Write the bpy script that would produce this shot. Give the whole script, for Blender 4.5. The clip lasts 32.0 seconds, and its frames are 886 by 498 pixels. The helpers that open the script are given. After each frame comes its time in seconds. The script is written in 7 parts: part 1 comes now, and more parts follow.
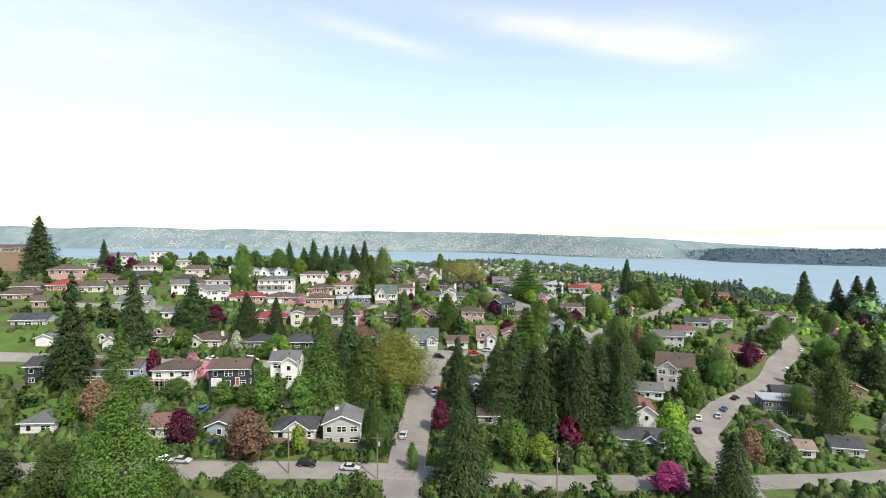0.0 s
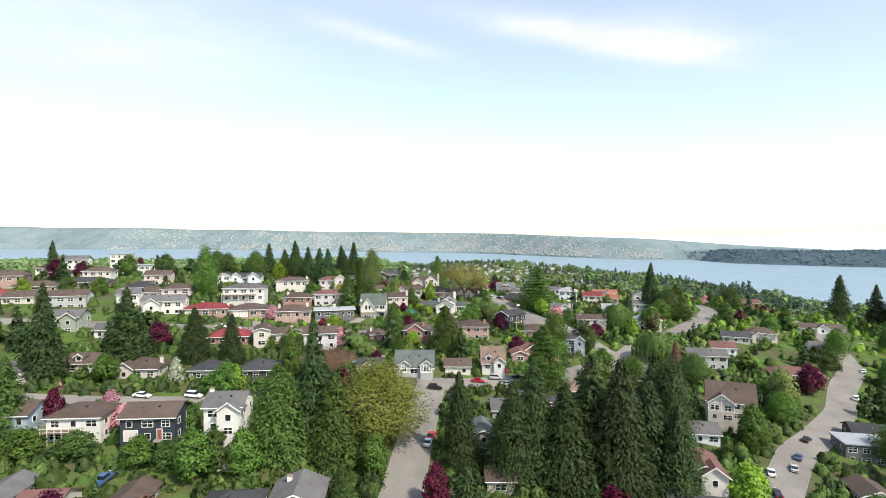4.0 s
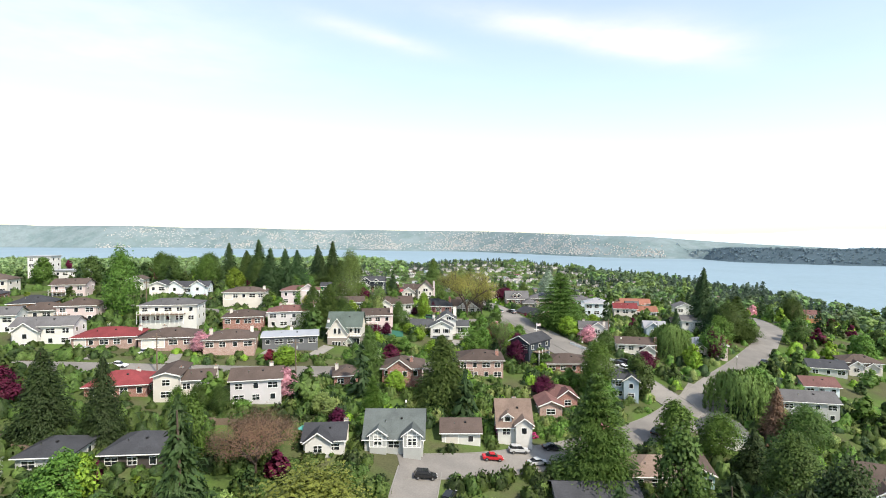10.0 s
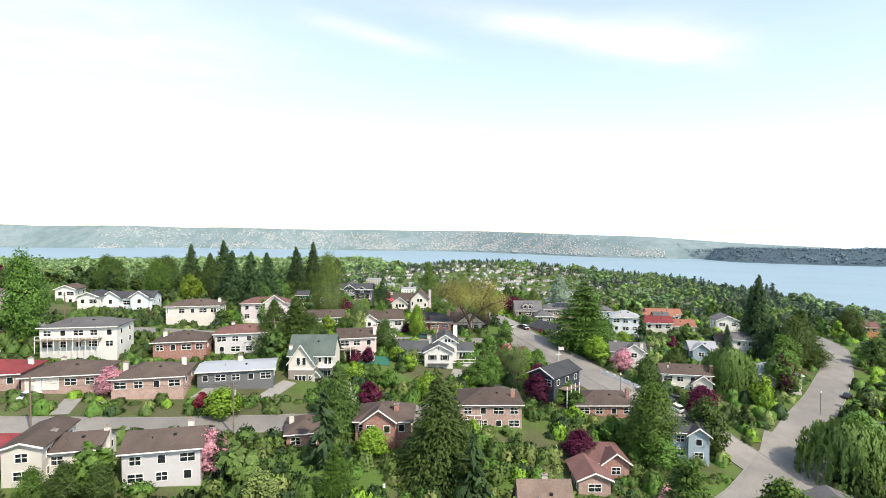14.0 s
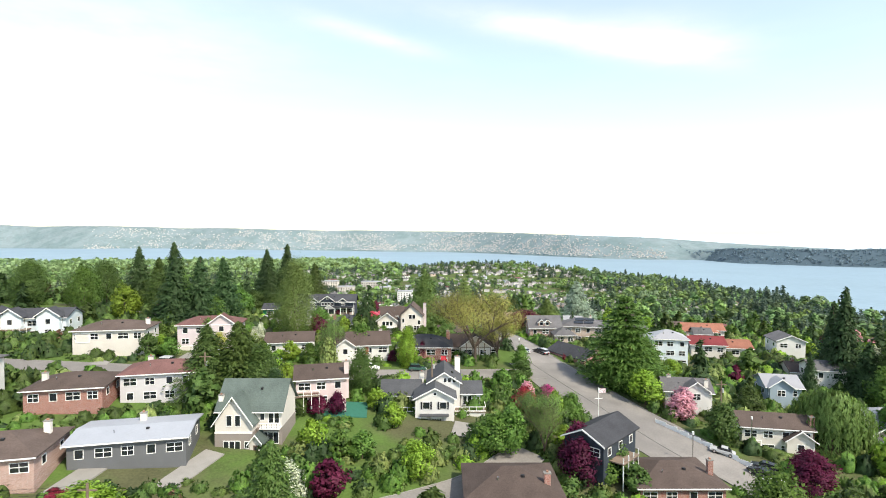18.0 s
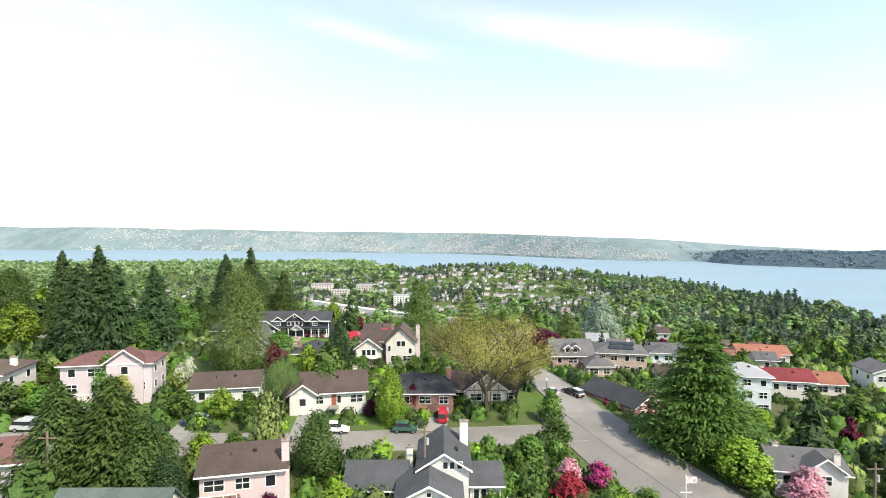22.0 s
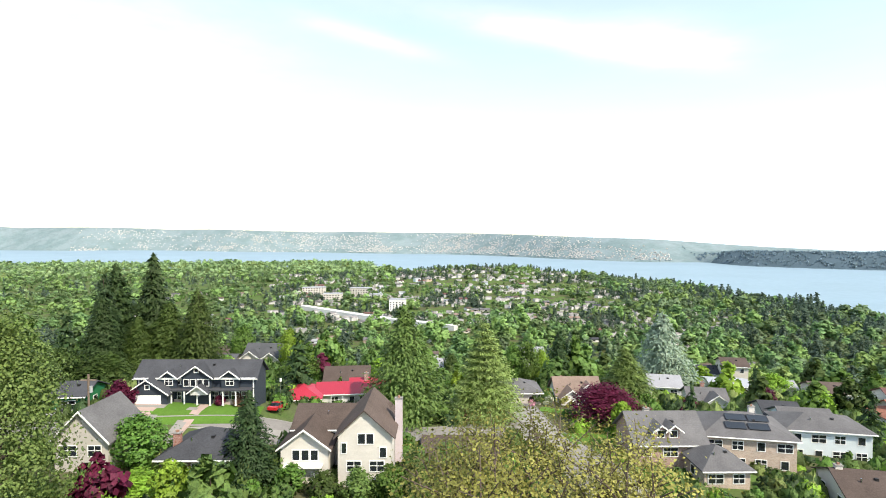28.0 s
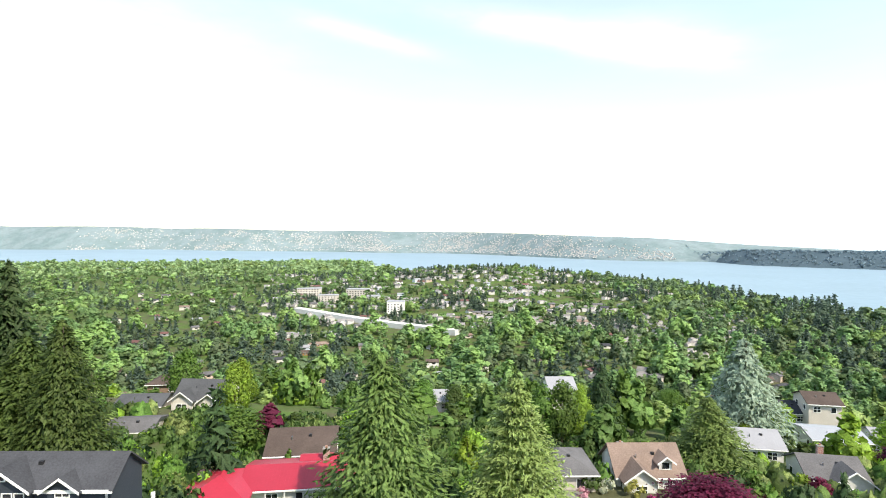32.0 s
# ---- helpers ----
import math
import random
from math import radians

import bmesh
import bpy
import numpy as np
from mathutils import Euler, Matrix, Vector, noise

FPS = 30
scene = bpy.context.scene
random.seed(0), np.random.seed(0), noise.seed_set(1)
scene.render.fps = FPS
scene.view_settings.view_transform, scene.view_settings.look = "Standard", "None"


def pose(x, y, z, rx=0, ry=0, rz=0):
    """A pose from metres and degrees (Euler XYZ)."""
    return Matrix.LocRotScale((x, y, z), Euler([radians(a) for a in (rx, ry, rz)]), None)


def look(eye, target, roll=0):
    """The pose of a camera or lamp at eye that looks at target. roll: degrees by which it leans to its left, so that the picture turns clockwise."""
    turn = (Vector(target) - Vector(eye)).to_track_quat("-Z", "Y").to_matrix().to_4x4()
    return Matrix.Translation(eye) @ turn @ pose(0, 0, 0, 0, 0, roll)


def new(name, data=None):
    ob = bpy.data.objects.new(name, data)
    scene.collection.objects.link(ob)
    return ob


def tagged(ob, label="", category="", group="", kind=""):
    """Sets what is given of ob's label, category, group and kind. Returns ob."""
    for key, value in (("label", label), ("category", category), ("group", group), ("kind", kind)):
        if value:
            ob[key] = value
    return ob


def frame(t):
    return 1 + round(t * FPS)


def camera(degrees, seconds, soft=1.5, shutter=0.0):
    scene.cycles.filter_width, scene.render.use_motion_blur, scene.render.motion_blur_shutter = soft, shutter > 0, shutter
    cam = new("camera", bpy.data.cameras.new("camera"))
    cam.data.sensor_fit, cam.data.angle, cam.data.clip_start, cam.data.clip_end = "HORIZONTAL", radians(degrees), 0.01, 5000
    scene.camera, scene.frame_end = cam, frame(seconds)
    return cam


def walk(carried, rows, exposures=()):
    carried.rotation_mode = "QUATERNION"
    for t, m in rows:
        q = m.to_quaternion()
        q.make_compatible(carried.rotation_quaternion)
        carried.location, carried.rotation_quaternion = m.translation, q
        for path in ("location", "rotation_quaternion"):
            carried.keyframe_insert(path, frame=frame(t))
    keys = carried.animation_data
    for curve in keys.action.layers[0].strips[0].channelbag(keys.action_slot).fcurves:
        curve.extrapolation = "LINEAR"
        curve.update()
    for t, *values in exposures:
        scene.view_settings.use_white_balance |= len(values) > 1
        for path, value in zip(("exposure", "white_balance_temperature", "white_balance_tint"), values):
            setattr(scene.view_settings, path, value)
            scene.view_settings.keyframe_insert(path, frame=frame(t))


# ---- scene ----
cam = camera(79.06, 32.0, soft=1.0)
FOCAL, SPEED, CAM_Z = 950.0, 10.33, 156.0
# seconds, aim to the right and up, in units of the focal length
AIM = [(0, -10.5, -23.3), (4, -7.7, -22.2), (8, -5.4, -24.2), (12, -2.3, -25.8), (16, 1.3, -25.1),
       (20, 4.7, -23.3), (24, 7.7, -21.5), (28, 8.6, -21.5), (32, 8.2, -23.3)]


def cam_row(t, yaw, pitch):
    return t, pose(0, SPEED * t, CAM_Z, 90 + math.degrees(math.atan(pitch / FOCAL)), 0, -math.degrees(math.atan(yaw / FOCAL)))


walk(cam, [cam_row(*row) for row in AIM], [(0, 1.0, 7300, 8), (12, 1.12, 7300, 8), (24, 1.26, 7350, 7), (32, 1.34, 7350, 7)])

# ---- sky and sun ----
SUN_EL, SUN_AZ = 47.0, 138.0  # elevation; azimuth clockwise from straight ahead
world = bpy.data.worlds.new("world")
scene.world = world
world.use_nodes = True
wn = world.node_tree.nodes
sky = wn.new("ShaderNodeTexSky")
sky.sky_type, sky.sun_disc = "NISHITA", False
sky.sun_elevation, sky.sun_rotation = radians(SUN_EL), radians(SUN_AZ)
sky.altitude, sky.air_density, sky.dust_density, sky.ozone_density = 100, 1.0, 0.7, 1.0
wn["Background"].inputs[1].default_value = 0.15
# thin white cloud high up, laid out on a flat layer over the land
wl = world.node_tree.links
way, cut, layer = wn.new("ShaderNodeTexCoord"), wn.new("ShaderNodeSeparateXYZ"), wn.new("ShaderNodeCombineXYZ")
wl.new(way.outputs["Generated"], cut.inputs[0])
rise = wn.new("ShaderNodeMath")
rise.operation = "MAXIMUM"
rise.inputs[1].default_value = 0.05
wl.new(cut.outputs[2], rise.inputs[0])
for axis in (0, 1):
    over = wn.new("ShaderNodeMath")
    over.operation = "DIVIDE"
    wl.new(cut.outputs[axis], over.inputs[0])
    wl.new(rise.outputs[0], over.inputs[1])
    wl.new(over.outputs[0], layer.inputs[axis])
def sky_step(kind, one, two):
    """One sum in the sky's layout: each of the two is a number or a socket."""
    node = wn.new("ShaderNodeMath")
    node.operation = kind
    for k, v in enumerate((one, two)):
        if isinstance(v, (int, float)):
            node.inputs[k].default_value = v
        else:
            wl.new(v, node.inputs[k])
    return node.outputs[0]


def streak(ax, ay, bx, by, half, dense):
    """A feathered wisp of cloud on the layer, from a to b and half wide."""
    mx, my, run = (ax + bx) / 2, (ay + by) / 2, math.hypot(bx - ax, by - ay)
    ux, uy = (bx - ax) / run, (by - ay) / run
    dx, dy = sky_step("SUBTRACT", flat.outputs[0], mx), sky_step("SUBTRACT", flat.outputs[1], my)
    along = sky_step("DIVIDE", sky_step("ADD", sky_step("MULTIPLY", dx, ux), sky_step("MULTIPLY", dy, uy)), run * 0.5)
    across = sky_step("DIVIDE", sky_step("SUBTRACT", sky_step("MULTIPLY", dy, ux), sky_step("MULTIPLY", dx, uy)), half)
    away = sky_step("ADD", sky_step("MULTIPLY", along, along), sky_step("MULTIPLY", across, across))
    body = sky_step("POWER", 2.718, sky_step("MULTIPLY", away, -1.0))
    return sky_step("MULTIPLY", sky_step("MULTIPLY", body, wisp.outputs[0]), dense)


wisp = wn.new("ShaderNodeTexNoise")
wisp.inputs["Scale"].default_value, wisp.inputs["Detail"].default_value, wisp.inputs["Roughness"].default_value = 2.2, 6, 0.6
wl.new(layer.outputs[0], wisp.inputs["Vector"])
flat = wn.new("ShaderNodeSeparateXYZ")
wl.new(layer.outputs[0], flat.inputs[0])
veil = sky_step("ADD", 0.18, sky_step("MULTIPLY", wisp.outputs[0], 0.12))
for wisp_row in ((0.1, 2.45, 1.5, 3.1, 0.15, 1.4), (0.75, 2.6, 1.6, 3.0, 0.24, 1.2), (-0.6, 2.5, -0.05, 3.0, 0.1, 0.9), (-2.6, 2.4, -1.0, 3.2, 0.9, 0.9)):
    veil = sky_step("ADD", veil, streak(*wisp_row))
veil = sky_step("MINIMUM", veil, 0.93)
cloud = wn.new("ShaderNodeMix")
cloud.data_type = "RGBA"
cloud.inputs[7].default_value = (3.2, 3.45, 3.7, 1)
wl.new(veil, cloud.inputs[0])
wl.new(sky.outputs[0], cloud.inputs[6])
wl.new(cloud.outputs[2], wn["Background"].inputs[0])
sun = new("sun", bpy.data.lights.new("sun", "SUN"))
sun.data.energy, sun.data.angle, sun.data.color = 2.5, radians(0.8), (1.0, 0.95, 0.87)
to_sun = Vector((math.sin(radians(SUN_AZ)) * math.cos(radians(SUN_EL)), math.cos(radians(SUN_AZ)) * math.cos(radians(SUN_EL)), math.sin(radians(SUN_EL))))
sun.matrix_world = look(to_sun * 300, (0, 0, 0))

# ---- materials ----
MATS = {}


def mat(name, colour, rough=0.85, vary=0.25, scale=1.5, bump=0.15, fine=12.0, metal=0.0, stretch=(1, 1, 1), spec=0.3, hue=0.0, second=None, mix_scale=0.3):
    """A surface: a base colour that varies at two scales and from thing to thing, with fine relief."""
    if name in MATS:
        return MATS[name]
    m = bpy.data.materials.new(name)
    m.use_nodes = True
    n, l = m.node_tree.nodes, m.node_tree.links
    b = n["Principled BSDF"]
    b.inputs["Roughness"].default_value, b.inputs["Metallic"].default_value = rough, metal
    b.inputs["Specular IOR Level"].default_value = spec
    co = n.new("ShaderNodeTexCoord")
    mp = n.new("ShaderNodeMapping")
    mp.inputs["Scale"].default_value = stretch
    l.new(co.outputs["Object"], mp.inputs[0])
    big, small = n.new("ShaderNodeTexNoise"), n.new("ShaderNodeTexNoise")
    big.inputs["Scale"].default_value, small.inputs["Scale"].default_value = scale, fine
    big.inputs["Detail"].default_value, small.inputs["Detail"].default_value = 3, 2
    for t in (big, small):
        l.new(mp.outputs[0], t.inputs["Vector"])
    add = n.new("ShaderNodeMath")
    add.operation = "ADD"
    l.new(big.outputs[0], add.inputs[0])
    l.new(small.outputs[0], add.inputs[1])
    span = n.new("ShaderNodeMapRange")
    span.inputs[1].default_value, span.inputs[2].default_value = 0.6, 1.4
    span.inputs[3].default_value, span.inputs[4].default_value = 1 - vary, 1 + vary
    l.new(add.outputs[0], span.inputs[0])
    info = n.new("ShaderNodeObjectInfo")
    own = n.new("ShaderNodeMapRange")
    own.inputs[3].default_value, own.inputs[4].default_value = 1 - vary * 0.5, 1 + vary * 0.5
    l.new(info.outputs["Random"], own.inputs[0])
    mul = n.new("ShaderNodeMath")
    mul.operation = "MULTIPLY"
    l.new(span.outputs[0], mul.inputs[0])
    l.new(own.outputs[0], mul.inputs[1])
    hsv = n.new("ShaderNodeHueSaturation")
    hsv.inputs["Color"].default_value = (*colour, 1)
    l.new(mul.outputs[0], hsv.inputs["Value"])
    if second:
        patch = n.new("ShaderNodeTexNoise")
        patch.inputs["Scale"].default_value, patch.inputs["Detail"].default_value = mix_scale, 4
        l.new(mp.outputs[0], patch.inputs["Vector"])
        step = n.new("ShaderNodeMapRange")
        step.inputs[1].default_value, step.inputs[2].default_value = 0.42, 0.6
        l.new(patch.outputs[0], step.inputs[0])
        mix = n.new("ShaderNodeMix")
        mix.data_type = "RGBA"
        mix.inputs[6].default_value, mix.inputs[7].default_value = (*colour, 1), (*second, 1)
        l.new(step.outputs[0], mix.inputs[0])
        l.new(mix.outputs[2], hsv.inputs["Color"])
    if hue:
        turn = n.new("ShaderNodeMapRange")
        turn.inputs[3].default_value, turn.inputs[4].default_value = 0.5 - hue, 0.5 + hue
        l.new(info.outputs["Random"], turn.inputs[0])
        l.new(turn.outputs[0], hsv.inputs["Hue"])
    l.new(hsv.outputs[0], b.inputs["Base Color"])
    if bump:
        bp = n.new("ShaderNodeBump")
        bp.inputs["Strength"].default_value, bp.inputs["Distance"].default_value = bump, 0.05
        l.new(add.outputs[0], bp.inputs["Height"])
        l.new(bp.outputs[0], b.inputs["Normal"])
    MATS[name] = m
    return m


def banded(name, colour, period, axis=2, depth=0.5, **more):
    """A surface with courses: clapboards, shingles or brick beds, as real relief in the shading."""
    if name in MATS:
        return MATS[name]
    m = mat(name, colour, **more)
    n, l = m.node_tree.nodes, m.node_tree.links
    co = next(x for x in n if x.bl_idname == "ShaderNodeTexCoord")
    wave = n.new("ShaderNodeTexWave")
    wave.bands_direction, wave.wave_profile = "XYZ"[axis], "SAW"
    wave.inputs["Scale"].default_value, wave.inputs["Distortion"].default_value = 0.314 / period, 0.4
    l.new(co.outputs["Object"], wave.inputs["Vector"])
    bp = n.new("ShaderNodeBump")
    bp.inputs["Strength"].default_value, bp.inputs["Distance"].default_value = depth, 0.04
    l.new(wave.outputs["Fac"], bp.inputs["Height"])
    old = next((x for x in n if x.bl_idname == "ShaderNodeBump" and x != bp), None)
    if old:
        l.new(old.outputs[0], bp.inputs["Normal"])
    l.new(bp.outputs[0], n["Principled BSDF"].inputs["Normal"])
    return m


def bricked(name, colour, mortar):
    if name in MATS:
        return MATS[name]
    m = mat(name, colour, rough=0.9, vary=0.2, scale=0.8)
    n, l = m.node_tree.nodes, m.node_tree.links
    b = n["Principled BSDF"]
    hsv = b.inputs["Base Color"].links[0].from_node
    co = next(x for x in n if x.bl_idname == "ShaderNodeTexCoord")
    turn = n.new("ShaderNodeMapping")
    turn.inputs["Rotation"].default_value = (radians(90), 0, 0)
    l.new(co.outputs["Object"], turn.inputs[0])
    br = n.new("ShaderNodeTexBrick")
    br.inputs["Color1"].default_value, br.inputs["Color2"].default_value = (*colour, 1), (*[c * 0.7 for c in colour], 1)
    br.inputs["Mortar"].default_value = (*mortar, 1)
    br.inputs["Scale"].default_value = 1.0
    br.inputs["Brick Width"].default_value, br.inputs["Row Height"].default_value, br.inputs["Mortar Size"].default_value = 0.3, 0.1, 0.012
    l.new(turn.outputs[0], br.inputs["Vector"])
    l.new(br.outputs[0], hsv.inputs["Color"])
    return m


def leafy(name, colour, second, hue=0.012, gloss=0.25):
    """Foliage: small leaves that let some light through, varied from clump to clump and from plant to plant."""
    if name in MATS:
        return MATS[name]
    m = bpy.data.materials.new(name)
    m.use_nodes = True
    n, l = m.node_tree.nodes, m.node_tree.links
    b = n["Principled BSDF"]
    b.inputs["Roughness"].default_value, b.inputs["Specular IOR Level"].default_value = 0.6, gloss
    geo, info = n.new("ShaderNodeNewGeometry"), n.new("ShaderNodeObjectInfo")
    mix = n.new("ShaderNodeMix")
    mix.data_type = "RGBA"
    mix.inputs[6].default_value, mix.inputs[7].default_value = (*colour, 1), (*second, 1)
    own = n.new("ShaderNodeMapRange")
    own.inputs[3].default_value, own.inputs[4].default_value = 0.2, 0.8
    l.new(geo.outputs["Random Per Island"], own.inputs[0])
    l.new(own.outputs[0], mix.inputs[0])
    hsv = n.new("ShaderNodeHueSaturation")
    l.new(mix.outputs[2], hsv.inputs["Color"])
    turn, val = n.new("ShaderNodeMapRange"), n.new("ShaderNodeMapRange")
    turn.inputs[3].default_value, turn.inputs[4].default_value = 0.5 - hue, 0.5 + hue
    val.inputs[3].default_value, val.inputs[4].default_value = 0.75, 1.25
    for r in (turn, val):
        l.new(info.outputs["Random"], r.inputs[0])
    l.new(turn.outputs[0], hsv.inputs["Hue"])
    # single leaves and sprays, finer than the clumps that are modelled
    leaf, spray = n.new("ShaderNodeTexNoise"), n.new("ShaderNodeTexNoise")
    leaf.inputs["Scale"].default_value, spray.inputs["Scale"].default_value = 4.5, 0.7
    leaf.inputs["Detail"].default_value, leaf.inputs["Roughness"].default_value = 3, 0.65
    for t in (leaf, spray):
        l.new(geo.outputs["Position"], t.inputs["Vector"])
    fine, coarse = n.new("ShaderNodeMapRange"), n.new("ShaderNodeMapRange")
    fine.inputs[1].default_value, fine.inputs[2].default_value, fine.inputs[3].default_value, fine.inputs[4].default_value = 0.34, 0.66, 0.66, 1.3
    coarse.inputs[1].default_value, coarse.inputs[2].default_value, coarse.inputs[3].default_value, coarse.inputs[4].default_value = 0.3, 0.7, 0.7, 1.3
    l.new(leaf.outputs[0], fine.inputs[0])
    l.new(spray.outputs[0], coarse.inputs[0])
    one, two = n.new("ShaderNodeMath"), n.new("ShaderNodeMath")
    one.operation = two.operation = "MULTIPLY"
    l.new(fine.outputs[0], one.inputs[0])
    l.new(coarse.outputs[0], one.inputs[1])
    l.new(one.outputs[0], two.inputs[0])
    l.new(val.outputs[0], two.inputs[1])
    l.new(two.outputs[0], hsv.inputs["Value"])
    relief = n.new("ShaderNodeBump")
    relief.inputs["Strength"].default_value, relief.inputs["Distance"].default_value = 0.3, 0.1
    l.new(leaf.outputs[0], relief.inputs["Height"])
    l.new(relief.outputs[0], b.inputs["Normal"])
    l.new(hsv.outputs[0], b.inputs["Base Color"])
    thin = n.new("ShaderNodeBsdfTranslucent")
    l.new(hsv.outputs[0], thin.inputs[0])
    both = n.new("ShaderNodeMixShader")
    both.inputs[0].default_value = 0.35
    l.new(b.outputs[0], both.inputs[1])
    l.new(thin.outputs[0], both.inputs[2])
    l.new(both.outputs[0], n["Material Output"].inputs[0])
    MATS[name] = m
    return m


WALLS = {
    "white": ((0.64, 0.63, 0.61), 0.16), "cream": ((0.60, 0.565, 0.52), 0.16), "beige": ((0.52, 0.48, 0.435), 0.16), "pink": ((0.56, 0.46, 0.46), 0.16),
    "grey": ((0.40, 0.41, 0.40), 0.16), "greyblue": ((0.30, 0.37, 0.43), 0.16), "navy": ((0.035, 0.045, 0.06), 0.16), "dark": ((0.07, 0.06, 0.055), 0.16),
    "teal": ((0.30, 0.43, 0.44), 0.16), "greengrey": ((0.30, 0.33, 0.28), 0.16), "paleblue": ((0.60, 0.66, 0.70), 0.16), "brown": ((0.22, 0.15, 0.11), 0.16),
    "slate": ((0.13, 0.135, 0.145), 0.16), "green": ((0.02, 0.17, 0.07), 0.16), "hotpink": ((0.70, 0.35, 0.37), 0.16), "orange": ((0.45, 0.22, 0.11), 0.16), "taupe": ((0.27, 0.235, 0.215), 0.18), "palepink": ((0.56, 0.485, 0.51), 0.16), "mauve": ((0.53, 0.51, 0.53), 0.16),
}
BRICKS = {"brick": ((0.33, 0.13, 0.10), (0.4, 0.33, 0.3)), "pinkbrick": ((0.40, 0.25, 0.215), (0.45, 0.38, 0.35)), "tanbrick": ((0.50, 0.38, 0.31), (0.5, 0.45, 0.4))}
ROOFS = {
    "brown": (0.092, 0.07, 0.062), "grey": (0.12, 0.117, 0.122), "dark": (0.055, 0.057, 0.065), "red": (0.20, 0.045, 0.05), "redbrown": (0.15, 0.08, 0.075),
    "tan": (0.21, 0.155, 0.13), "light": (0.30, 0.30, 0.32), "pale": (0.34, 0.355, 0.39), "scarlet": (0.36, 0.022, 0.045), "orange": (0.27, 0.12, 0.085), "slate": (0.10, 0.115, 0.115), "greenslate": (0.085, 0.108, 0.10), "charcoal": (0.075, 0.078, 0.085),
}


def wall_mat(key):
    if key in BRICKS:
        return bricked("brickwork_" + key, *BRICKS[key])
    return banded("siding_" + key, WALLS[key][0], WALLS[key][1], depth=0.35, rough=0.7, vary=0.08, scale=0.5, fine=6)


def roof_mat(key):
    if key in ("scarlet", "pale", "light"):
        return banded("metal_roof_" + key, ROOFS[key], 0.45, axis=0, depth=0.6, rough=0.45, vary=0.08, scale=0.4, fine=3, spec=0.5)
    return banded("shingles_" + key, ROOFS[key], 0.22, depth=0.6, rough=0.95, vary=0.3, scale=0.35, fine=5, spec=0.15)


TRIM = mat("trim_paint", (0.82, 0.82, 0.80), rough=0.5, vary=0.05)
GLASS = mat("window_glass", (0.018, 0.022, 0.028), rough=0.06, vary=0.3, scale=0.2, bump=0, spec=0.9)
CONCRETE = mat("concrete", (0.24, 0.23, 0.215), vary=0.15, scale=0.6)
ASPHALT = mat("asphalt", (0.188, 0.176, 0.167), rough=0.95, vary=0.16, scale=0.25, fine=3, second=(0.24, 0.224, 0.21), mix_scale=0.06)
BARK = mat("bark", (0.10, 0.075, 0.06), rough=0.95, vary=0.35, scale=3, bump=0.5)
GRASS = mat("lawn", (0.075, 0.125, 0.032), rough=1.0, vary=0.3, scale=0.15, fine=2.5, second=(0.082, 0.085, 0.045), mix_scale=0.07, spec=0.1)
WOODY = mat("weathered_wood", (0.20, 0.15, 0.115), vary=0.3, scale=0.8, stretch=(1, 1, 0.2))
STONE = mat("chimney_stone", (0.62, 0.58, 0.54), vary=0.2, scale=1.2)
BLACK = mat("black_paint", (0.02, 0.02, 0.022), rough=0.5, vary=0.1)
RUBBER = mat("rubber", (0.02, 0.02, 0.02), rough=0.9, vary=0.1)
CHROME = mat("bright_metal", (0.6, 0.6, 0.62), rough=0.25, metal=1.0, vary=0.05)

# ---- ground ----
LAKE = 22.0


def smooth(a, b, v):
    k = np.clip((np.asarray(v, float) - a) / (b - a), 0, 1)
    return k * k * (3 - 2 * k)


SLOPE = [(0, 0, 114.058), (0, 1, 12.860), (0, 2, -1.864), (0, 3, -2.797), (0, 4, 0.070), (0, 5, 0.095), (1, 0, -10.540), (1, 1, 3.391), (1, 2, 1.242), (1, 3, -1.851), (1, 4, 0.442), (2, 0, -0.391), (2, 1, 1.285), (2, 2, -0.286), (2, 3, -0.021), (3, 0, 0.323), (3, 1, -0.165), (3, 2, 0.111), (4, 0, -0.053), (4, 1, -0.209), (5, 0, -0.034)]


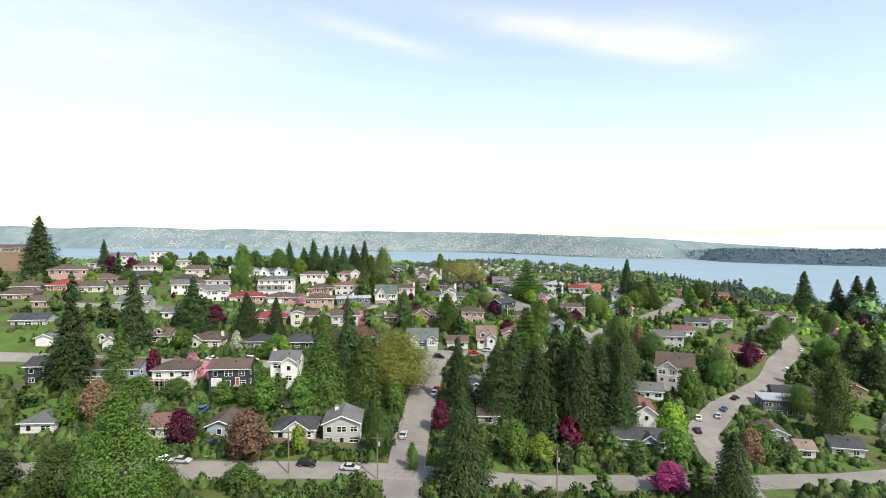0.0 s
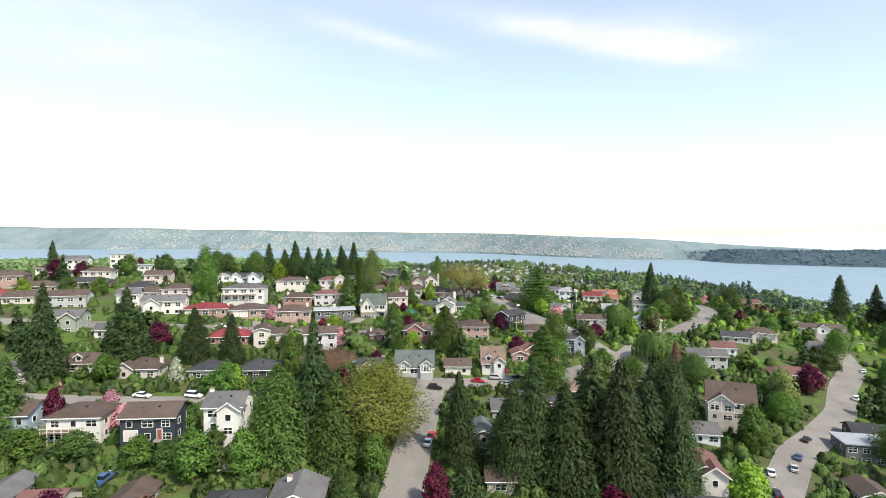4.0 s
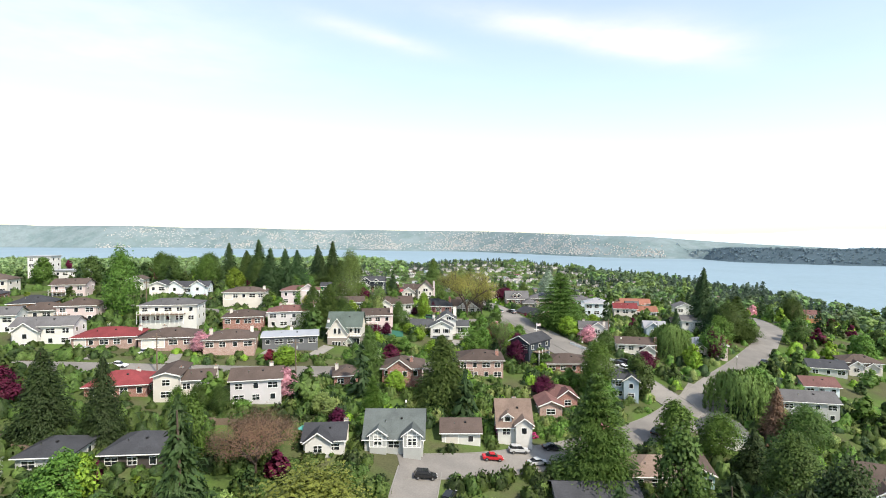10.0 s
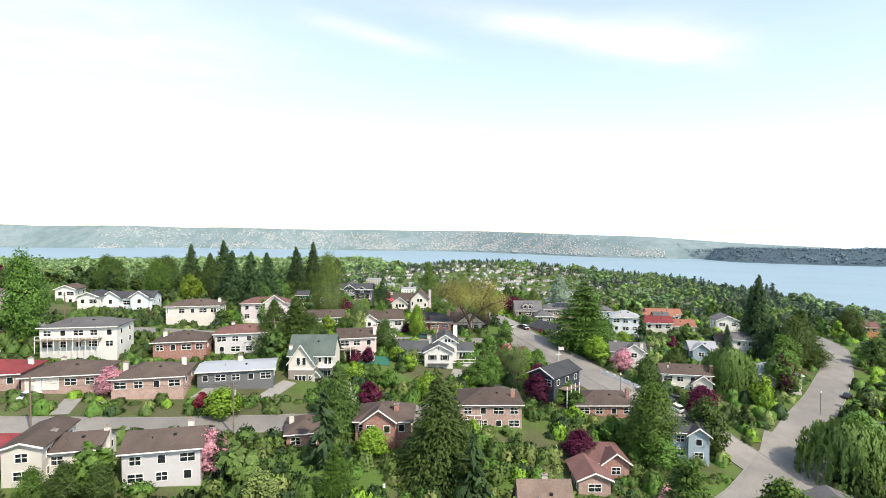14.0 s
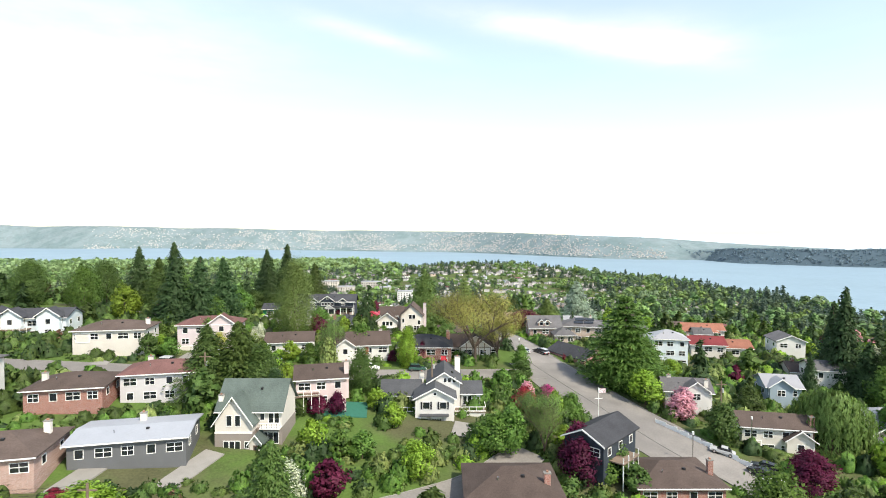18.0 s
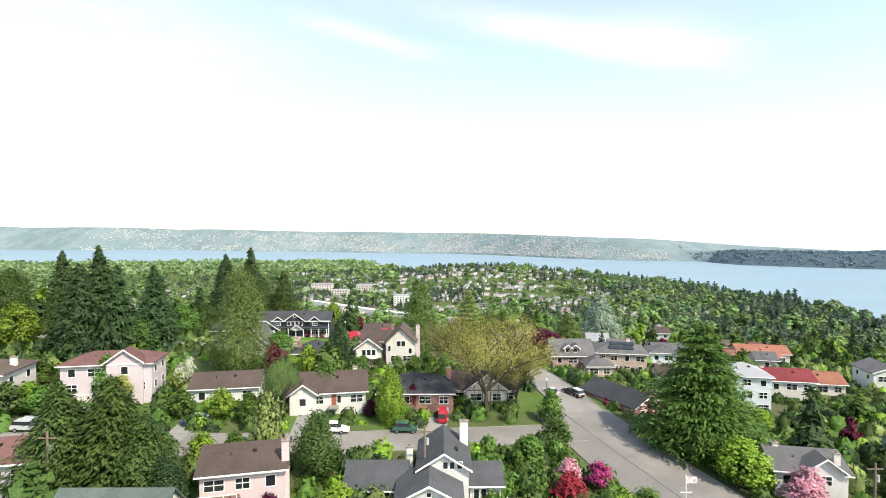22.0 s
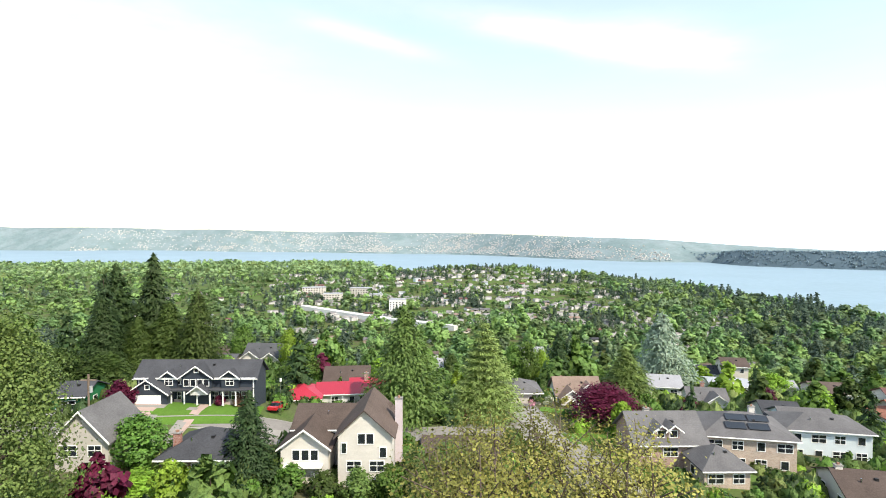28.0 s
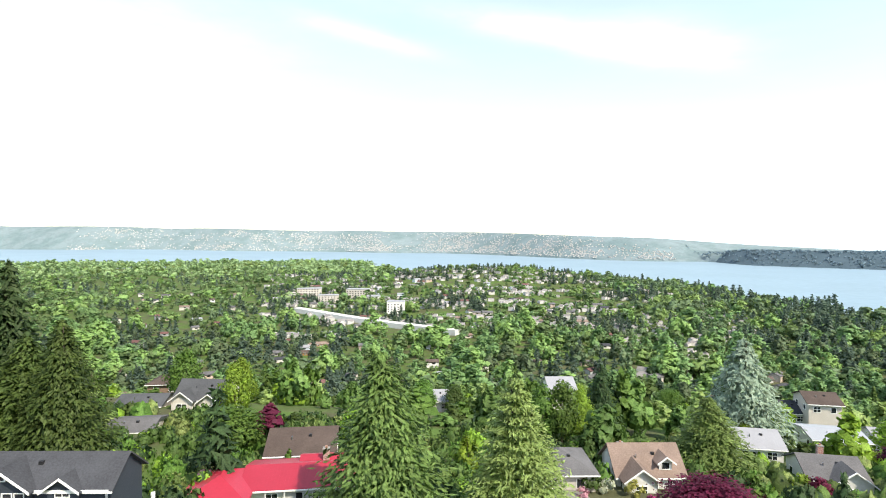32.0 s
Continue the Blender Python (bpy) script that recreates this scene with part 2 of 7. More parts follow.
def land(x, y):
    """The height of the ground: the near hill, the valley behind it, the ridge, and the far shores of the lake."""
    x, y = np.asarray(x, float), np.asarray(y, float)
    u, v = np.clip(x, -260, 250) / 100, (np.clip(y, 112, 545) - 250) / 100
    near = sum(k * u**i * v**j for i, j, k in SLOPE)
    # the raised front garden of the navy house
    near = near + 2.3 * np.exp(-(((x + 41) / 17) ** 4) - ((y - 383) / 9) ** 4)
    far = 27 + 44 * np.exp(-(((x - 120) / 480) ** 2) - ((y - 1600) / 380) ** 2) + 15 * np.exp(-(((x + 600) / 700) ** 2) - ((y - 2300) / 500) ** 2)
    far = far + 3 * np.sin(x / 90) * np.sin(y / 130)
    k = smooth(455, 800, y + 0.15 * np.abs(x))
    z = near * (1 - k) + far * k
    z = z * (1 - smooth(250, 640, x)) + 30 * smooth(250, 640, x)
    shore = 700 - 80 * smooth(1200, 1800, y) - 900 * smooth(1850, 2300, y)
    z = z - (z - 12) * smooth(-50, 40, x - shore)
    z = z - (z - 12) * smooth(2880, 3000, y)
    # the other side of the lake
    edge = 4560 - 1450 * smooth(-300, 1350, x) + 60 * np.sin(x / 210)
    hill = np.interp(x, [-4000, -2480, -1450, 0, 570, 1000, 1330, 1700, 2050, 2600], [247, 230, 208, 190, 174, 153, 138, 116, 93, 60]) + 2 * np.sin(x / 170)
    back = y - edge
    z2 = np.where(back > 0, LAKE + 3 + (hill - 25) * smooth(-60, 420, back) * (1 - 0.85 * smooth(620, 1300, back)), 12)
    point = np.interp(x, [1100, 1190, 1380, 1430, 1730, 2300, 5200], [9000, 3420, 3180, 2700, 2420, 2150, 1900])
    low = 12 + 44 * smooth(1340, 1480, x) + 8 * smooth(1400, 2200, x) + 3 * np.sin(x / 80)
    z3 = np.where(y > point, LAKE + 2 + low * smooth(-20, 260, y - point) * (1 - smooth(500, 1000, y - point)), 12)
    return np.maximum(z, np.where(y > 2300, np.maximum(z2, z3), 0))


def land_z(x, y):
    return float(land(x, y))


def mesh_of(name, verts, faces, materials, smooth_shade=False):
    me = bpy.data.meshes.new(name)
    me.from_pydata(np.asarray(verts).tolist(), [], np.asarray(faces).tolist() if isinstance(faces, np.ndarray) else faces)
    for m in materials if isinstance(materials, (list, tuple)) else [materials]:
        me.materials.append(m)
    if smooth_shade:
        me.polygons.foreach_set("use_smooth", [True] * len(me.polygons))
    me.update()
    return me


def sheet(name, xs, ys, height, material, **tags):
    gx, gy = np.meshgrid(xs, ys)
    verts = np.stack([gx, gy, height(gx, gy)], -1).reshape(-1, 3)
    nx, ny = len(xs), len(ys)
    i = (np.arange(ny - 1)[:, None] * nx + np.arange(nx - 1)).ravel()
    faces = np.stack([i, i + 1, i + 1 + nx, i + nx], 1)
    return tagged(new(name, mesh_of(name, verts, faces, material, True)), **tags)


near_x = np.r_[np.linspace(-5200, -900, 40), np.linspace(-800, -320, 13), np.linspace(-300, 300, 121), np.linspace(320, 900, 30), np.linspace(960, 5200, 60)]
near_y = np.r_[np.linspace(-700, 60, 8), np.linspace(70, 560, 99), np.linspace(580, 1000, 22), np.linspace(1040, 3000, 66), np.linspace(3040, 4990, 80)]
# the far land's pale blue-grey is distance haze put into its base colour
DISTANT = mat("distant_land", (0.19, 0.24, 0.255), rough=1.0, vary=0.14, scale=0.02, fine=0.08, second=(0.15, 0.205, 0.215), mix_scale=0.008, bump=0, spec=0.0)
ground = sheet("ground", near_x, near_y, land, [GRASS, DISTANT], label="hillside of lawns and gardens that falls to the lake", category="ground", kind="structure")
# the headland's blue cast is haze as well, mixed into the base colour
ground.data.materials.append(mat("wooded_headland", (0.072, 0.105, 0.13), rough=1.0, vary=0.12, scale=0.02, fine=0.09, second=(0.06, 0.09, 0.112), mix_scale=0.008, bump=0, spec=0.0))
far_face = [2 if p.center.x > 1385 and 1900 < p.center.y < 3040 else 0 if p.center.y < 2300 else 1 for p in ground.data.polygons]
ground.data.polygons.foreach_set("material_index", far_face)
WATER = mat("lake_water", (0.205, 0.29, 0.35), rough=0.5, vary=0.1, scale=0.004, fine=0.05, bump=0.05, spec=0.25)
sheet("water", np.linspace(-5200, 5200, 60), np.linspace(500, 4980, 40),
      lambda x, y: LAKE + 26 * smooth(2600, 4700, y) * smooth(0, -2600, x), WATER, label="calm pale blue lake", category="lake", kind="structure")


def range_height(x, y):
    peak = np.where(x < 3600, np.exp(-(((x - 3600) / 520) ** 2)), np.exp(-(((x - 3600) / 1000) ** 2)))
    return 20 + smooth(4900, 4980, y) * (140 + 44 * peak + 10 * np.exp(-(((x - 4700) / 500) ** 2)) + 2 * np.sin(x / 60))


# haze over the mountains: put into a pale colour, with added emission
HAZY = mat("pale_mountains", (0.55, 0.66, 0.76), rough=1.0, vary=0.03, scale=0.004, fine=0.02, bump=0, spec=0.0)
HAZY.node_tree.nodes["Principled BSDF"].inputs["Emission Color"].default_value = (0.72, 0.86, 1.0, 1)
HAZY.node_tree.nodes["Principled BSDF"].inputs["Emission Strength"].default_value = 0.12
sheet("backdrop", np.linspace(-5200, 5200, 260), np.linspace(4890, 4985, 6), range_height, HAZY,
      label="faint blue mountains in a pale haze glow beyond the lake", category="mountains", kind="structure")

# ---- builders ----


def part(name, bm, material, parent, label=""):
    """Links a bmesh, or a mesh that is shared, as one part of a thing."""
    if isinstance(bm, bmesh.types.BMesh):
        me = bpy.data.meshes.new(name)
        bm.to_mesh(me)
        bm.free()
        if material:
            me.materials.append(material)
    else:
        me = bm
    ob = new(name, me)
    ob.parent = parent
    if label:
        ob["label"] = label
    return ob


def box(bm, x0, x1, y0, y1, z0, z1):
    v = [bm.verts.new(p) for p in ((x0, y0, z0), (x1, y0, z0), (x1, y1, z0), (x0, y1, z0), (x0, y0, z1), (x1, y0, z1), (x1, y1, z1), (x0, y1, z1))]
    for f in ((3, 2, 1, 0), (4, 5, 6, 7), (0, 1, 5, 4), (1, 2, 6, 5), (2, 3, 7, 6), (3, 0, 4, 7)):
        bm.faces.new([v[i] for i in f])


def boxes(*dims):
    bm = bmesh.new()
    for d in dims:
        box(bm, *d)
    return bm


def solid(bm, bottom, top):
    """Closes two rings of points into one body."""
    a, b = [bm.verts.new(p) for p in bottom], [bm.verts.new(p) for p in top]
    bm.faces.new(a[::-1])
    bm.faces.new(b)
    for i in range(len(a)):
        j = (i + 1) % len(a)
        bm.faces.new((a[i], a[j], b[j], b[i]))


SHARED = {}


def shared(key, build, material):
    """One mesh for all parts that look alike."""
    if key not in SHARED:
        bm = build()
        me = bpy.data.meshes.new(key)
        bm.to_mesh(me)
        bm.free()
        me.materials.append(material)
        SHARED[key] = me
    return SHARED[key]


def put(name, me, parent, x=0, y=0, z=0, turn=0, label=""):
    ob = part(name, me, None, parent, label)
    ob.matrix_basis = pose(x, y, z, 0, 0, turn)
    return ob


def ring(w, h, f, y0, y1):
    """One closed frame round an opening w by h."""
    bm = bmesh.new()
    loops = []
    for e, y in ((f, y0), (0, y0), (0, y1), (f, y1)):
        loops.append([bm.verts.new(p) for p in ((-w / 2 - e, y, -e), (w / 2 + e, y, -e), (w / 2 + e, y, h + e), (-w / 2 - e, y, h + e))])
    for k in range(4):
        a, c = loops[k], loops[(k + 1) % 4]
        for i in range(4):
            m = (i + 1) % 4
            bm.faces.new((a[i], a[m], c[m], c[i]))
    bmesh.ops.recalc_face_normals(bm, faces=bm.faces)
    return bm


def cross_bar(w, h, t=0.04):
    bm = bmesh.new()
    m = h * 0.55
    p = [(-t, 0), (t, 0), (t, m - t), (w / 2, m - t), (w / 2, m + t), (t, m + t), (t, h), (-t, h), (-t, m + t), (-w / 2, m + t), (-w / 2, m - t), (-t, m - t)]
    solid(bm, [(x, -0.05, z) for x, z in p], [(x, 0.0, z) for x, z in p])
    bmesh.ops.recalc_face_normals(bm, faces=bm.faces)
    return bm


def add_window(house_ob, w, h, x, y, z, turn=0, bars=True):
    w, h = round(w, 1), round(h, 1)
    ob = put("window", shared(f"window_{w}_{h}", lambda: ring(w, h, 0.09, -0.06, 0.05), TRIM), house_ob, x, y, z, turn)
    put("pane", shared(f"pane_{w}_{h}", lambda: boxes((-w / 2, w / 2, -0.02, 0.03, 0, h)), GLASS), ob)
    if bars and w > 1.3:
        put("mullion", shared(f"mullion_{w}_{h}", lambda: cross_bar(w, h), TRIM), ob)
    return ob


def roof_body(kind, w, d, rise, over=0.55, thick=0.2):
    """A roof over a rectangle about the origin, its eave at z = 0, with real thickness."""
    a, b = w / 2 + over, d / 2 + over
    drop = -over * rise / (d / 2 if kind != "gable_y" else w / 2) if kind != "flat" else 0
    bm = bmesh.new()
    if kind == "flat":
        box(bm, -a, a, -b, b, 0, 0.35)
        return bm
    if kind == "hip":
        r = max(a - b, 0.0)
        q = max(b - a, 0.0)
        ridge = [(-r, -q), (r, -q), (r, q), (-r, q)] if r or q else [(0, 0)] * 4
        e = [(-a, -b), (a, -b), (a, b), (-a, b)]
        lo = [bm.verts.new((x, y, drop)) for x, y in e]
        up = [bm.verts.new((x, y, drop + thick)) for x, y in e]
        if r:
            top = [bm.verts.new((-r, 0, rise + thick)), bm.verts.new((r, 0, rise + thick))]
            faces = ((up[0], up[1], top[1], top[0]), (up[1], up[2], top[1]), (up[2], up[3], top[0], top[1]), (up[3], up[0], top[0]))
        else:
            q = max(q, 0.01)
            top = [bm.verts.new((0, -q, rise + thick)), bm.verts.new((0, q, rise + thick))]
            faces = ((up[0], up[1], top[0]), (up[1], up[2], top[1], top[0]), (up[2], up[3], top[1]), (up[3], up[0], top[0], top[1]))
        for f in faces:
            bm.faces.new(f)
        bm.faces.new(lo[::-1])
        for i in range(4):
            bm.faces.new((lo[i], lo[(i + 1) % 4], up[(i + 1) % 4], up[i]))
        return bm
    if kind == "gable_y":
        a, b = b, a
    line = [(-b, drop), (0, rise), (b, drop)]
    ends = []
    for sx in (-a, a):
        lower = [(sx, y, z) for y, z in line]
        upper = [(sx, y, z + thick) for y, z in line]
        ends.append([bm.verts.new(p) for p in lower + upper[::-1]])
    bm.faces.new(ends[0])
    bm.faces.new(ends[1][::-1])
    for i in range(6):
        j = (i + 1) % 6
        bm.faces.new((ends[0][i], ends[1][i], ends[1][j], ends[0][j])[::-1])
    if kind == "gable_y":
        bmesh.ops.rotate(bm, verts=bm.verts, matrix=Matrix.Rotation(radians(90), 3, "Z"))
    bmesh.ops.recalc_face_normals(bm, faces=bm.faces)
    return bm


def wall_body(kind, w, d, h, rise, foot):
    bm = bmesh.new()
    a, b = w / 2, d / 2
    if kind in ("hip", "flat"):
        box(bm, -a, a, -b, b, -foot, h)
        return bm
    if kind == "gable_y":
        a, b = b, a
    prof = [(-b, -foot), (b, -foot), (b, h), (0, h + rise), (-b, h)]
    ends = [[bm.verts.new((sx, y, z)) for y, z in prof] for sx in (-a, a)]
    bm.faces.new(ends[0][::-1])
    bm.faces.new(ends[1])
    for i in range(5):
        j = (i + 1) % 5
        bm.faces.new((ends[0][i], ends[0][j], ends[1][j], ends[1][i]))
    if kind == "gable_y":
        bmesh.ops.rotate(bm, verts=bm.verts, matrix=Matrix.Rotation(radians(90), 3, "Z"))
    bmesh.ops.recalc_face_normals(bm, faces=bm.faces)
    return bm


def gable_trim(w, rise, over=0.5):
    """Two barge boards along the slopes of a front gable; its foot is at the origin, in front of it is -y."""
    bm = bmesh.new()
    for s in (-1, 1):
        run = w / 2 + over
        drop = -over * rise / (w / 2)
        p = [(s * run, drop - 0.02), (s * run, drop + 0.22), (0, rise + 0.22), (0, rise - 0.02)]
        solid(bm, [(x, -0.06, z) for x, z in p], [(x, 0.06, z) for x, z in p])
    bmesh.ops.recalc_face_normals(bm, faces=bm.faces)
    return bm


def chimney(house_ob, x, y, z0, z1, material, size=0.9):
    c = part("chimney", boxes((x - size / 2, x + size / 2, y - 0.35, y + 0.35, z0, z1)), material, house_ob)
    part("chimney_cap", boxes((x - size / 2 - 0.08, x + size / 2 + 0.08, y - 0.43, y + 0.43, z1, z1 + 0.14)), CONCRETE, c)
    part("flue", boxes((x - 0.15, x + 0.15, y - 0.15, y + 0.15, z1 + 0.14, z1 + 0.4)), mat("clay_flue", (0.3, 0.17, 0.12)), c)


PLOTS = []  # centre and half size of each house, to keep shrubs out


def wing(ob, kind, wall, cover, cx, cy, w, d, h, rise, foot, floors, z0=0.0, panes=True, trim=True):
    """A body with its roof, windows on the front and on both sides, under one house."""
    holder = part("wall", wall_body(kind, w, d, h, rise, foot), wall_mat(wall), ob)
    holder.location = (cx, cy, z0)
    r = part("roof", roof_body(kind, w, d, rise), roof_mat(cover), ob)
    r.location = (cx, cy, z0 + h)
    if kind == "gable_y" and trim:
        part("barge_board", gable_trim(w, rise), TRIM, ob).location = (cx, cy - d / 2 - 0.6, z0 + h)
    if kind != "flat" and kind != "gable_y":
        part("gutter", boxes((cx - w / 2 - 0.55, cx + w / 2 + 0.55, cy - d / 2 - 0.72, cy - d / 2 - 0.57, z0 + h - 0.55 * rise / (d / 2) - 0.02, z0 + h - 0.55 * rise / (d / 2) + 0.14)), TRIM, ob)
    if not panes:
        return
    n = max(1, int(w / 3.1))
    for f in range(floors):
        zz = z0 + h - 2.15 - 2.75 * f
        for i in range(n):
            ww = (1.1, 1.6, 2.2)[(i * 2 + f + int(abs(cx) + w * 3)) % 3]
            add_window(ob, min(ww, w / n - 0.6), 1.3, cx - w / 2 + (i + 0.5) * w / n, cy - d / 2 - 0.01, zz)
        for s in (-1, 1) if abs(ob.matrix_world[0][3]) < 60 else (-1 if ob.matrix_world[0][3] > 0 else 1,):
            for j in range(max(1, int(d / 4))):
                m = max(1, int(d / 4))
                add_window(ob, 1.1, 1.2, cx + s * (w / 2 + 0.01), cy - d / 2 + (j + 0.5) * d / m, zz, 90 * s)


def timbering(ob, cx, w, y, h, rise, material):
    """Posts, rails and braces on a gabled front."""
    n = max(4, int(w / 1.5))
    for k in range(n + 1):
        px = cx - w / 2 + k * w / n
        top = h + rise * (1 - abs(px - cx) / (w / 2)) - 0.15
        part("timber", boxes((px - 0.09, px + 0.09, y - 0.06, y + 0.02, h - 2.6, max(top, h - 0.2))), material, ob)
    for z in (h - 2.6, h - 0.1, h + rise * 0.45):
        half = w / 2 * min(1.0, 1 - max(0.0, z - h) / rise)
        part("timber", boxes((cx - half, cx + half, y - 0.075, y + 0.02, z - 0.09, z + 0.09)), material, ob)


def house(x, y, z, w, d, h, roof="hip", wall="white", cover="brown", rot=0.0, pitch=0.42, floors=1, stack=(), garage=0, gables=(), dormers=(), deck=0.0, door=None, label="", foot=4.0, stone=None, timber=None, panels=()):
    """A house whose front (towards -y before it turns) is w wide; z is its front ground, h the height of the eave over it."""
    ob = new("house")
    ob.matrix_world = pose(x, y, z, 0, 0, rot)
    half = d / 2 if roof != "gable_y" else w / 2
    if roof == "hip":
        half = min(w, d) / 2
    rise = pitch * half if roof != "flat" else 0.3
    wing(ob, roof, wall, cover, 0, 0, w, d, h, rise, foot, floors)
    for gx, gw, out, gh in gables:
        gw = min(gw, w * 0.9)
        gx = max(gw / 2 - w / 2, min(w / 2 - gw / 2, gx))
        wing(ob, "gable_y", wall, cover, gx, -d / 2 - out / 2 + 1.0, gw, out + 2.0, gh, gw * 0.36, foot, floors if gh > 3.5 else 1)
        if timber:
            timbering(ob, gx, gw, -d / 2 - out, gh, gw * 0.36, timber)
    for dx in dormers:
        zz = h + 0.35
        wing(ob, "gable_y", wall, cover, dx, -d / 2 + 1.6, 1.9, 2.4, 1.5, 0.7, 0.5, 0, z0=zz)
        add_window(ob, 1.1, 1.0, dx, -d / 2 + 0.39, zz + 0.35)
    tilt = math.degrees(math.atan2(rise, half))
    if roof in ("hip", "gable_x") and cover != "scarlet":
        # plumbing vents and a louvre on the front slope
        for k, (px, up) in enumerate(((-w * 0.16, 0.5), (w * 0.12, 0.62))):
            v = put("roof_vent", shared(f"roof_vent_{k}", lambda: boxes((-0.22, 0.22, -0.2, 0.2, -0.1, 0.28) if k else (-0.08, 0.08, -0.08, 0.08, -0.1, 0.5)), CHROME if k == 0 else BLACK), ob, px, -half * (1 - up), h + rise * up + 0.2)
    for px, up in panels:
        s = part("solar_panel", boxes((-1.6, 1.6, -0.8, 0.8, 0.0, 0.09)), BLACK, ob)
        s.location, s.rotation_euler = (px, -half * (1 - up), h + rise * up + 0.32), (radians(tilt), 0, 0)
        put("panel_face", shared("solar_cells", lambda: boxes((-1.53, 1.53, -0.74, 0.74, 0.09, 0.1)), GLASS), s)
    for sx, sy, up in stack:
        sx = max(-w / 2 - 0.1, min(w / 2 + 0.1, sx))
        chimney(ob, sx, sy, 0.5, h + rise * 0.75 + up, stone or STONE)
    for i in range(garage):
        gx = -w / 2 + 2.2 + i * 3.2 if garage > 0 else 0
        g = put("garage_door", shared("garage_door", lambda: boxes((-1.35, 1.35, -0.04, 0.05, 0, 2.1)), banded("garage_panels", (0.62, 0.58, 0.54), 0.53, depth=0.8, rough=0.5, vary=0.06)), ob, gx, -d / 2 - 0.05, 0)
        put("door_surround", shared("garage_surround", lambda: ring(2.7, 2.1, 0.14, -0.07, 0.05), TRIM), g)
    if door is not None:
        dd = put("front_door", shared("front_door", lambda: boxes((-0.48, 0.48, -0.04, 0.04, 0, 2.05)), mat("door_paint", (0.25, 0.09, 0.06), rough=0.5)), ob, door, -d / 2 - 0.05, 0.25)
        put("door_frame", shared("door_frame", lambda: boxes((-0.6, -0.48, -0.06, 0.05, 0, 2.17), (0.48, 0.6, -0.06, 0.05, 0, 2.17), (-0.48, 0.48, -0.06, 0.05, 2.05, 2.17)), TRIM), dd)
        put("step", shared("step", lambda: boxes((-0.9, 0.9, -1.1, 0, -0.25, 0), (-0.9, 0.9, -1.5, -1.1, -0.25, -0.13)), CONCRETE), dd, 0, 0, 0)
    if deck:
        zz = max(h - 2.75, 0.3)
        dk = part("deck", boxes((-w / 2, -w / 2 + deck, -d / 2 - 2.2, -d / 2, zz - 0.25, zz)), WOODY, ob)
        n = max(3, int(deck / 1.4))
        rail = [(-w / 2, -w / 2 + deck, -d / 2 - 2.2, -d / 2 - 2.12, zz + 0.92, zz + 1.0), (-w / 2, -w / 2 + deck, -d / 2 - 2.2, -d / 2 - 2.14, zz + 0.1, zz + 0.16)]
        part("rail", boxes(*rail), TRIM, dk)
        for i in range(n + 1):
            px = -w / 2 + 0.05 + i * (deck - 0.1) / n
            put("post", shared("deck_post", lambda: boxes((-0.05, 0.05, -0.05, 0.05, -3.2, 1.0)), TRIM), dk, px, -d / 2 - 2.15, zz)
    PLOTS.append((x, y, w / 2 + 1.0, d / 2 + 1.0, rot))
    return tagged(ob, label or "detached house", "house", "houses on the hillside")


# ---- plants ----


def quads(centre, normal, size, rng, stretch=1.0, droop=None, loose=0.55, slim=1.0):
    """Small four-sided leaves: rows of centres, the ways they face, and their sizes. Gives corners and the soft outward direction of each."""
    n = len(centre)
    face = normal / (np.linalg.norm(normal, axis=1, keepdims=True) + 1e-9)
    nrm = face + rng.normal(0, loose, (n, 3))
    nrm /= np.linalg.norm(nrm, axis=1, keepdims=True) + 1e-9
    along = rng.normal(0, 1, (n, 3)) if droop is None else droop + rng.normal(0, 0.25, (n, 3))
    side = np.cross(nrm, along)
    side /= np.linalg.norm(side, axis=1, keepdims=True) + 1e-9
    along = np.cross(side, nrm)
    s = np.asarray(size).reshape(-1, 1)
    a, b = along * s * stretch * rng.uniform(0.7, 1.3, (n, 1)), side * s * slim * rng.uniform(0.7, 1.3, (n, 1))
    bend = nrm * s * rng.uniform(-0.35, 0.35, (n, 1))
    v = np.stack([centre - a * 1.1 + bend, centre - b * 0.9, centre + a * 1.1 + bend, centre + b * 0.9], 1).reshape(-1, 3)
    soft = face + 0.22 * nrm
    return np.concatenate([v, np.repeat(soft, 4, 0)], 1)


LEAVES = {}


def leafed(name, rows, material):
    """A mesh of leaves from rows of corner and direction."""
    me = mesh_of(name, rows[:, :3], np.arange(len(rows)).reshape(-1, 4), material, True)
    d = rows[:, 3:] / (np.linalg.norm(rows[:, 3:], axis=1, keepdims=True) + 1e-9)
    me.normals_split_custom_set_from_vertices(d.tolist())
    return me


def leaf_mesh(name, rows, tall=2.0):
    """tall: the usual height in radii, for which the leaf directions are meant."""
    rows = rows.copy()
    rows[:, 5] *= tall
    me = leafed(name, rows, leafy("leaf_plain", (0.05, 0.1, 0.02), (0.08, 0.14, 0.03)))
    LEAVES[me.name] = rows
    return me


